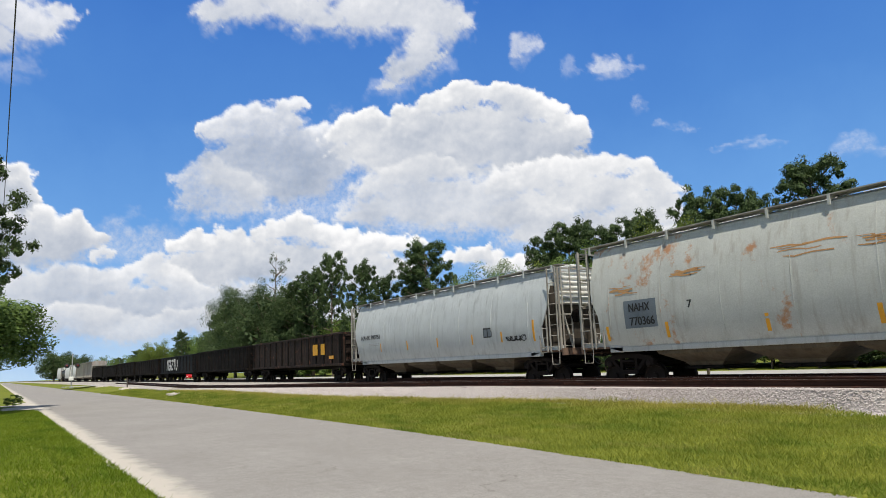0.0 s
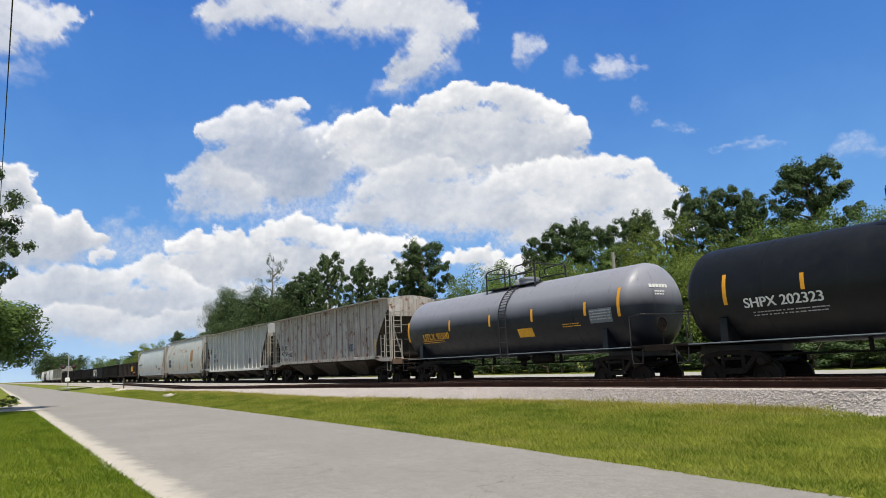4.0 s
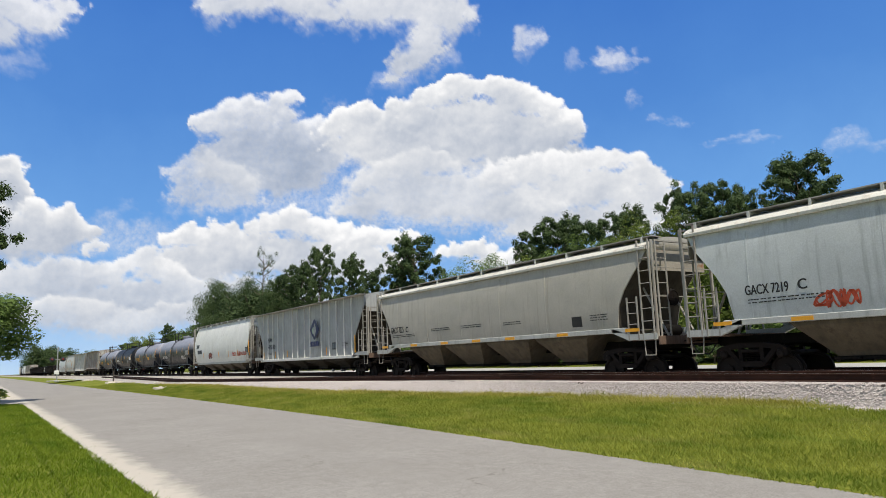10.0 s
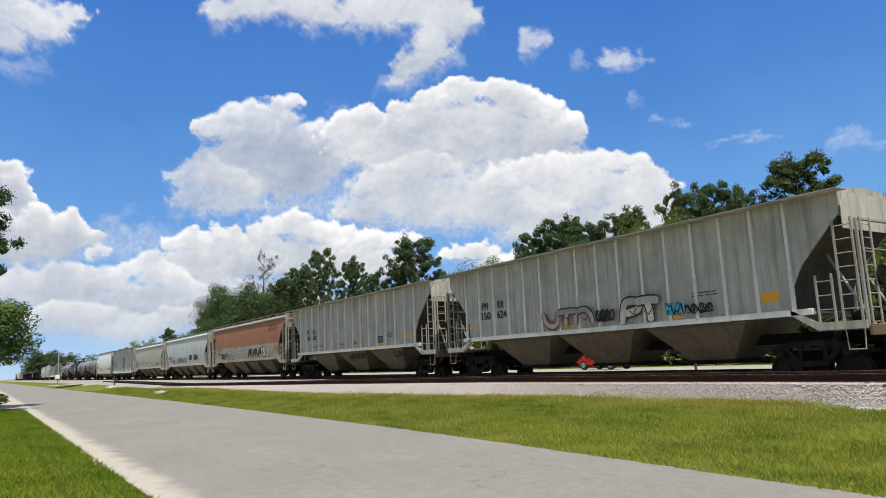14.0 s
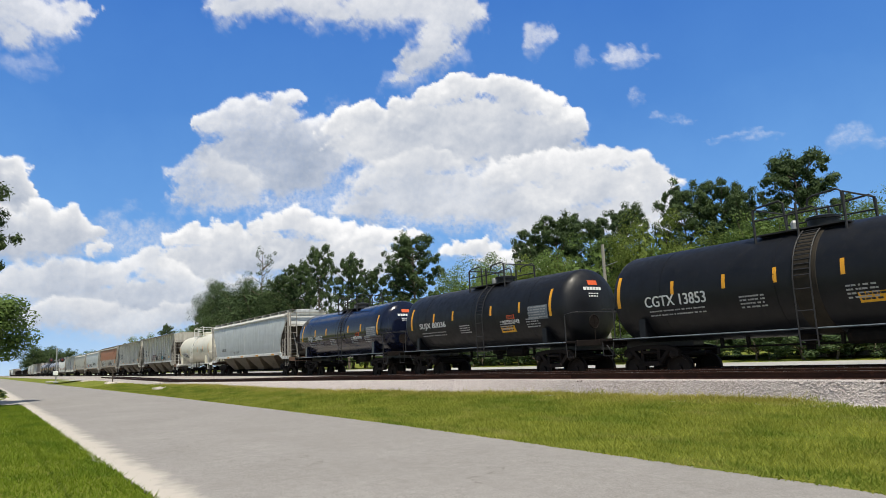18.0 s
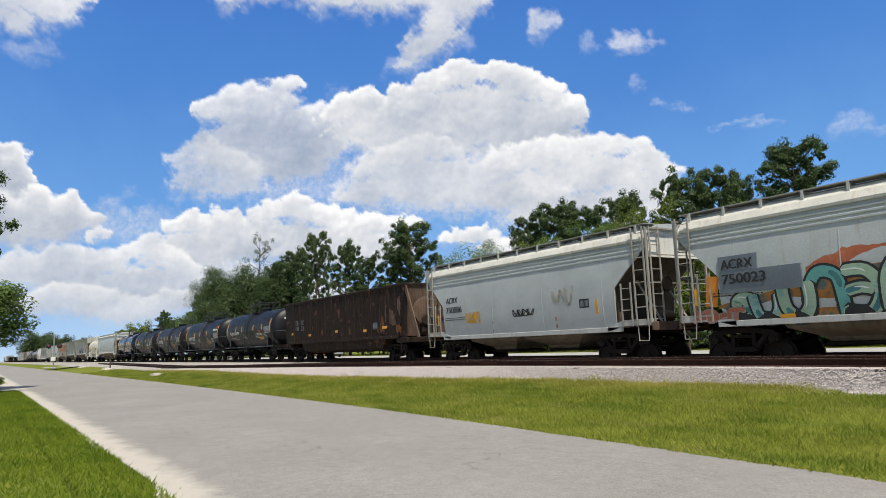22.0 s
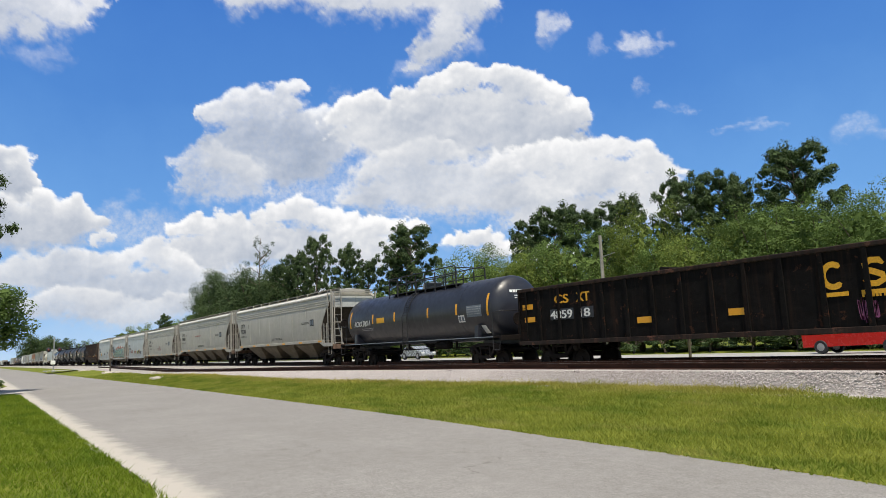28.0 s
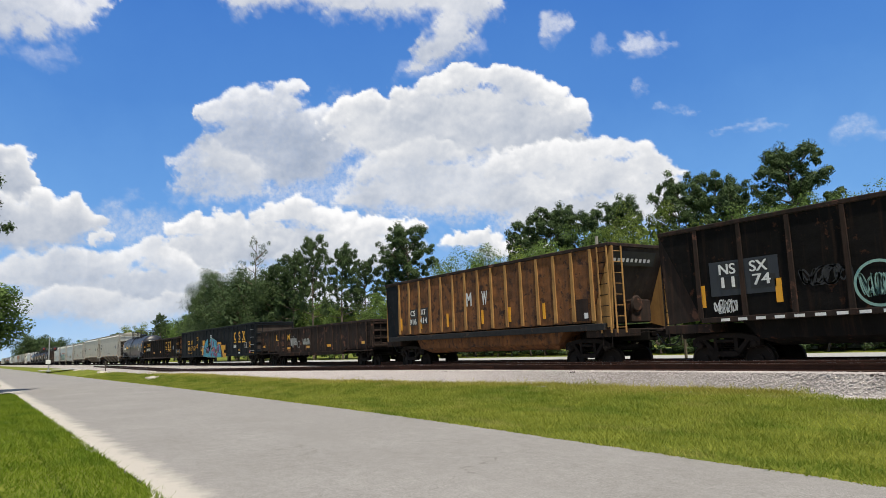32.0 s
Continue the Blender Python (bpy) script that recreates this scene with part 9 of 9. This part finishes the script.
WOOD3 = [("broad", -29.8, 56.0, 12.6, 1.0), ("bright", -38.6, 54.0, 11.2, 1.0), ("broad", -24.0, 54.0, 11.4, 1.0), ("bright", -205.0, 36.0, 11.0, 1.0), ("pine", -240.0, 50.0, 15.4, 0.8), ("dark", -430.0, 25.5, 17.0, 1.3), ("dark", -445.0, 29.0, 16.5, 1.3), ("dark", -425.0, 31.0, 15.0, 1.2), ("dark", -470.0, 40.0, 16.0, 1.3), ("broad", -390.0, 46.0, 12.0, 1.2), ("broad", -18.5, 55.0, 12.4, 1.0), ("broad", -43.5, 55.0, 11.6, 0.9)]


def build_wood():
    for i, (kind, x, y, h, w) in enumerate(WOOD + WOOD2 + WOOD3):
        plant(kind, x, y, h, w, i % 4)
    rnd = random.Random(11)
    for i in range(34):          # understorey that closes the wood
        x = -172 + i * 4.9 + rnd.uniform(-1.5, 1.5)
        near = 54 if x > -80 else 49
        plant(rnd.choice(("broad", "olive", "broad", "bright")), x, near + rnd.uniform(2, 9), rnd.uniform(7.0, 10.5) * (1.15 if x < -120 else 1), rnd.uniform(1.0, 1.35), 4 + i % 3)
    for i in range(26):          # back row
        plant("dark" if i % 3 else "broad", -118 + i * 4.4 + rnd.uniform(-1.2, 1.2), 68 + rnd.uniform(0, 6), rnd.uniform(10.0, 12.5), rnd.uniform(1.1, 1.4), 7 + i % 2)
    for i in range(44):
        x = -150 + i * 3.3 + rnd.uniform(-2, 2)
        plant("bush", x, (52 if x > -80 else 48) + rnd.uniform(0, 1.5), rnd.uniform(2.6, 4.8), rnd.uniform(1.1, 1.6), i % 3)
    for i in range(26):          # hedge along the far verge of the highway
        plant("hedge", -84 + i * 2.9 + rnd.uniform(-0.7, 0.7), 48.2 + rnd.uniform(0, 1.2), rnd.uniform(1.7, 2.9), rnd.uniform(1.5, 2.0), i % 3)
    for i in range(16):          # far end of the wood
        plant("broad" if i % 3 else "pine", -185 - i * 19 + rnd.uniform(-5, 5), 58 + rnd.uniform(0, 12), rnd.uniform(12, 15.5), 1.25, 4 + i % 3)


build_wood()
# trees beside the near side of the road
t1 = plant("near", -46.0, -1.75, 6.2, 1.42, 1)
t2 = plant("pine", -38.0, -1.75, 12.5, 0.85, 2)
t2["label"] = "dark evergreen tree beside the road"
t3 = plant("bush", -51.0, 0.9, 0.75, 1.6, 1)


# ---------------------------------------------------------------- grass and loose stones
def blades(name, n, place, size, label, seed, mat):
    rng = np.random.default_rng(seed)
    p = place(rng, n)
    n = len(p)
    a = rng.uniform(0, 2 * np.pi, n)
    h = size * rng.uniform(0.4, 1.0, n) * (1 + 0.7 * (rng.random(n) > 0.93))
    w = 0.005 + 0.009 * rng.random(n)
    lean = rng.normal(size=(n, 2)) * 0.75 * h[:, None]
    c, s = np.cos(a) * w, np.sin(a) * w
    v = np.zeros((n, 3, 3))
    v[:, 0] = p + np.stack([c, s, np.zeros(n) - 0.01], 1)
    v[:, 1] = p - np.stack([c, s, np.zeros(n) + 0.01], 1)
    v[:, 2] = p + np.stack([lean[:, 0], lean[:, 1], h], 1)
    me = flat_mesh(name, v.reshape(-1, 3), np.arange(n * 3).reshape(-1, 3), mat)
    tagged(new(name, me), label, "grass", kind="stuff")


def on_bank(rng, n):
    x = -80 + 80 * rng.random(n) ** 0.65
    foot = np.array([ballast_foot(a) for a in x]) + 0.25 * np.sin(x * 1.3) + 0.15 * np.sin(x * 3.1)
    kerb = np.array([road_edge(a) for a in x]) - 0.08 + 0.07 * np.sin(x * 7.3) * np.sin(x * 2.9)
    y = kerb + (foot - 0.16 - kerb) * rng.random(n) ** 0.95
    return np.stack([x, y, [ground_z(a, b) for a, b in zip(x, y)]], 1)


def on_lawn(rng, n):
    x = -43.4 + 38.4 * rng.random(n) ** 0.8
    y = 1.96 + 0.08 * np.sin(x * 5.1) * np.sin(x * 1.7 + 1) + 0.12 * rng.normal(size=n).clip(-1, 1) ** 3 - 9.0 * rng.random(n) ** 1.3 - np.clip((-41.5 - x) * 0.5, 0, 2)
    return np.stack([x, y, [ground_z(a, b) for a, b in zip(x, y)]], 1)


blades("grass", 330000, on_bank, 0.082, "long green and yellowish grass on the bank", 1, GRASSY)
blades("grass", 190000, on_lawn, 0.07, "short green lawn grass beside the road", 2, LAWN)


def weed_spots(rng, n):
    """A fringe of tall dry weeds along the foot of the ballast."""
    x = -62 + 54 * rng.random(n) ** 0.6 + 0.4 * rng.normal(size=n) * np.sin(np.arange(n))
    thick = 0.30 + 0.18 * np.sin(x * 0.9) + 0.10 * np.sin(x * 2.7 + 1)
    y = np.array([ballast_foot(a) for a in x]) - 0.08 - thick * np.abs(rng.normal(size=n))
    return np.stack([x, y, [ground_z(a, b) for a, b in zip(x, y)]], 1)


WEEDS = leaf_material("dry_weeds", (0.26, 0.27, 0.040), (0.58, 0.50, 0.14), 0.45)
blades("weeds", 30000, weed_spots, 0.17, "tufts of tall dry yellowish weeds by the ballast", 4, WEEDS)


def loose_stones(n):
    """Crushed ballast on the shoulder of the spur."""
    rng = np.random.default_rng(5)
    x = -62 + 66 * rng.random(n) ** 0.72
    foot = np.array([ballast_foot(a) for a in x]) + 0.22 * np.sin(x * 1.3) + 0.15 * np.sin(x * 3.1)
    y = foot - 0.30 + (15.35 - foot) * rng.random(n)
    z = np.array([ground_z(a, b) for a, b in zip(x, y)])
    octa = np.array([(1, 0, 0), (-1, 0, 0), (0, 1, 0), (0, -1, 0), (0.3, 0.2, 0.62)], float)
    turn = rng.uniform(0, 6.28, n)
    c, d = np.cos(turn), np.sin(turn)
    v = octa[None] * rng.uniform(0.013, 0.027, (n, 1, 1)) * rng.uniform(0.65, 1.2, (n, 5, 1))
    v = np.stack([v[..., 0] * c[:, None] - v[..., 1] * d[:, None], v[..., 0] * d[:, None] + v[..., 1] * c[:, None], v[..., 2]], -1) + rng.normal(size=(n, 5, 3)) * 0.003
    v = v + np.stack([x, y, z + 0.004], 1)[:, None]
    tri = np.array([(0, 2, 4), (2, 1, 4), (1, 3, 4), (3, 0, 4)])
    f = (tri[None] + (np.arange(n) * 5)[:, None, None]).reshape(-1, 3)
    m, nn, ll = nodes_of("crushed_stone")
    geo = nn.new("ShaderNodeNewGeometry")
    col = mixrgb(m.node_tree, geo.outputs["Random Per Island"], (0.33, 0.292, 0.282), (0.55, 0.500, 0.485))
    ll.new(col, nn["Principled BSDF"].inputs["Base Color"])
    nn["Principled BSDF"].inputs["Roughness"].default_value = 0.95
    nn["Principled BSDF"].inputs["Specular IOR Level"].default_value = 0.15
    tagged(new("ballast_stones", flat_mesh("ballast_stones", v.reshape(-1, 3), f, m)), "loose crushed grey stone along the track", "gravel", kind="stuff")


loose_stones(120000)


# ---------------------------------------------------------------- beside the track and beyond
M["signal_red"] = surface("signal_red_glass", (0.20, 0.012, 0.010), 0.3, var=0.1)


def stone_slab(x, y, r, seed):
    rnd = random.Random(seed)
    s = Shape()
    top = [(r * rnd.uniform(0.7, 1.1) * math.cos(t), 0.6 * r * rnd.uniform(0.7, 1.1) * math.sin(t)) for t in np.linspace(0, 6.28, 10)[:-1]]
    n = len(top)
    s.add([(a, b, -0.1) for a, b in top] + [(a * 0.85, b * 0.85, rnd.uniform(0.08, 0.16)) for a, b in top], [tuple(range(n, 2 * n))] + [(i, (i + 1) % n, n + (i + 1) % n, n + i) for i in range(n)])
    root = new("stone_slab", s.mesh("stone_slab"))
    root.data.materials.append(M["bay_pale"])
    root.matrix_basis = pose(x, y, ground_z(x, y))
    tagged(root, "flat pale broken stone slab in the grass", "stone")


M["bay_pale"] = surface("pale_broken_stone", (0.48, 0.43, 0.37), 0.9, var=0.25, bump=0.03, bscale=4)
for x, y, r, seed in ((-108.5, 12.2, 1.3, 1), (-106.0, 12.6, 0.8, 2), (-84.0, 11.9, 1.5, 3), (-81.5, 12.3, 0.9, 4), (-66.8, 13.2, 0.8, 5), (-65.2, 12.9, 0.5, 6), (-53.0, 10.6, 0.9, 7), (-51.2, 10.2, 0.6, 8)):
    stone_slab(x, y, r, seed)


def crossing_signal(x, y):
    z = ground_z(x, y)
    root = thing("crossing_signal", pose(x, y, z), "grey crossing signal mast with two red lamps on black discs", "railway signal")
    part("mast", Shape().bar((0, 0, 0), (0, 0, 5.4), 0.09, 10).box(-0.3, 0.3, -0.3, 0.3, 0, 0.25, 0.03), "galv", root)
    part("control_box", Shape().box(-0.3, 0.3, -0.4, 0.25, 1.2, 1.8, 0.05), "white", root)
    for k in (-0.75, 0.75):
        part("lamp_disc", Shape().turned([(0.1, -0.1), (0.38, -0.06), (0.38, -0.02), (0.1, 0.05)], "x", 18, (0.25, k, 3.5)), "ink", root)
        part("lamp_lens", Shape().turned([(0.05, -0.04), (0.13, -0.02), (0.13, 0.06), (0.05, 0.1)], "x", 14, (0.38, k, 3.5)), "signal_red", root)
    part("lamp_arm", Shape().bar((0, -0.75, 3.5), (0, 0.75, 3.5), 0.05, 6), "galv", root)


M["pole_wood"] = surface("sun_bleached_pole_wood", (0.30, 0.285, 0.245), 0.9, streak=((0.15, 0.13, 0.11), 0.4), var=0.2, bump=0.01, bscale=10)


def utility_pole(x, y, h):
    root = thing("utility_pole", pose(x, y, ground_z(x, y)), "grey weathered wooden utility pole", "utility pole")
    part("pole", Shape().bar((0, 0, -0.1), (0, 0, h), 0.19, 10, 0.14), "pole_wood", root)
    part("bracket", Shape().bar((0, 0, h - 2.0), (1.6, 0, h - 1.8), 0.03, 6), "galv", root)


def marker_post(x, y, h, paint, label):
    root = thing("marker_post", pose(x, y, ground_z(x, y)), label, "post")
    part("post", Shape().box(-0.06, 0.06, -0.06, 0.06, -0.1, h, 0.015), paint, root)
    part("plate", Shape().box(-0.16, 0.16, -0.075, -0.062, h - 0.5, h - 0.05, 0.01), paint, root)


def low_building(x0, x1, y, z1, wall, label, roof="galv"):
    root = thing("low_building", pose((x0 + x1) / 2, y, ground_z(-60, y)), label, "building")
    h = (x1 - x0) / 2
    part("wall", Shape().box(-h, h, 0, 7, -0.1, z1, 0.02), wall, root)
    part("roof", Shape().extrude_x([(-0.6, z1), (7.6, z1), (3.5, z1 + 1.6)], -h - 0.4, h + 0.4), roof, root)
    for i in range(int((x1 - x0) / 3.2)):
        w = part("window", Shape().box(-0.55, 0.55, -0.05, 0.04, -0.6, 0.6, 0.02), "chalk", root, at=(-h + 1.6 + i * 3.2, 0, 1.5))
        part("pane", Shape().box(-0.46, 0.46, -0.06, -0.052, -0.5, 0.5), "gloss", w)
    s = Shape()
    for i in range(9):
        s.box(-h + 0.01, h - 0.01, -0.025, -0.004, 0.2 + i * 0.3, 0.46 + i * 0.3)
    part("siding", s, wall, root)


crossing_signal(-126.0, 9.9)
utility_pole(-44.8, 47.0, 10.8)
marker_post(-24.2, 31.5, 1.7, "bay", "short wooden post beside the highway")
marker_post(-84.0, 12.0, 1.2, "tie", "short dark post beside the spur")
low_building(-101.0, -88.0, 72, 2.6, M["white"], "low white building among the trees", "galv")
low_building(-116.0, -104.0, 70, 2.4, M["teal"], "low green shed with pale roof", "galv")
low_building(-34.0, -22.0, 58.5, 2.3, M["white"], "white-sided house partly hidden by bushes", "soot")
low_building(-12.0, -2.0, 58, 2.5, M["white"], "white-sided mobile home behind the highway", "galv")



def overhead_wire():
    root = thing("utility_pole", pose(-72, -0.42, 0), "wooden utility pole with an overhead wire along the road", "utility pole")
    part("pole", Shape().bar((0, 0, -0.1), (0, 0, 12.6), 0.16, 10, 0.11), BARK, root)
    part("overhead_wire", Shape().pipe([(102 - 4.25 * k, 0.42 - 0.42 * k / 24 + 0.1, 12.35 - 4.6 * (1 - k / 24) - 0.012 * k * (24 - k)) for k in range(25)], 0.013, 5), "ink", root)


overhead_wire()


def vehicle(name, x, y, paint, label, category, pickup=False):
    """A car or pickup seen from its side, nose towards +x; wheels are parts."""
    root = thing(name, pose(x, y, 0.33), label, category)
    if pickup:
        prof = [(-2.75, 0.36), (-2.8, 1.05), (-0.6, 1.08), (-0.45, 1.75), (0.95, 1.78), (1.55, 1.15), (2.65, 1.05), (2.8, 0.5)]
    else:
        prof = [(-2.25, 0.35), (-2.3, 0.85), (-1.75, 1.0), (-1.0, 1.42), (0.35, 1.45), (1.15, 0.98), (2.1, 0.82), (2.25, 0.4)]
    part("body", Shape().plate(prof, -0.9, 0.9), paint, root)
    gl = [(-0.38, 1.15), (-0.32, 1.66), (0.85, 1.68), (1.3, 1.18)] if pickup else [(-1.25, 1.0), (-0.85, 1.36), (0.3, 1.38), (0.85, 1.0)]
    for y2 in (-0.915, 0.905):
        part("side_window", Shape().plate(gl, y2, y2 + 0.01), "gloss", root)
    for sx in ((-1.75, 1.85) if pickup else (-1.4, 1.4)):
        for sy in (-0.82, 0.82):
            w = part("wheel", Shape().turned([(0.2, -0.11), (0.34, -0.12), (0.38, -0.08), (0.38, 0.08), (0.34, 0.12), (0.2, 0.11)], "y", 18, (0, 0, 0)), "ink", root, at=(sx, sy, 0.38))
            part("rim", Shape().turned([(0.03, -0.125), (0.22, -0.115), (0.22, 0.115), (0.03, 0.125)], "y", 10, (0, 0, 0)), "galv", w)
    part("bumper", Shape().box(2.2 if not pickup else 2.72, 2.34 if not pickup else 2.9, -0.85, 0.85, 0.42, 0.62, 0.03), "galv" if pickup else paint, root)
    for y2 in (-0.7, 0.7):
        part("headlight", Shape().box(2.1 if not pickup else 2.7, 2.24 if not pickup else 2.83, y2 - 0.18, y2 + 0.18, 0.62 if not pickup else 0.8, 0.78 if not pickup else 1.0, 0.03), "chalk", root)
    return root


M["red_car"] = surface("red_car_paint", (0.50, 0.014, 0.012), 0.25, var=0.05, grain=0.0)
M["silver_car"] = surface("silver_car_paint", (0.42, 0.45, 0.48), 0.25, 0.5, var=0.05, grain=0.0)
RED = vehicle("car", -150, 40, "red_car", "red hatchback driving along the highway", "car")
PICKUP = vehicle("pickup_truck", -150, 40, "red_car", "red pickup truck driving along the highway", "pickup truck", True)
SILVER = vehicle("car", -150, 40, "silver_car", "silver saloon car driving along the highway", "car")


# ---------------------------------------------------------------- what moves
def along(ob, y, z, stops):
    walk(ob, [(t, pose(x, y, z)) for t, x in stops])


def motions():
    for root, x in TRAIN:
        along(root, TY, RAIL, [(t, x - SPEED * t) for t in (0, 8, 16, 24, 32)])
    along(RED, 40, 0.33, [(0, -183), (7.5, -109.4), (9, -95.5), (11.5, -69.5), (13, -51), (14.1, -37.8), (20, 30), (32, 170)])
    along(PICKUP, 40, 0.33, [(0, -338), (25.4, -50), (28, -19.6), (32, 26)])
    along(SILVER, 40, 0.33, [(0, -440), (24, -113), (28, -66), (28.6, -56.6), (30.4, -34.4), (31.2, -24.1), (32, -14)])
    walk(HIGH_CLOUDS, [(t, pose(0, 0, EYE, 0, 0, -0.125 * (t - 13))) for t in (0, 16, 32)])
    walk(CLOUDS, [(t, pose(0, 0, EYE, 0, 0, -0.045 * (t - 13))) for t in (0, 16, 32)])


motions()
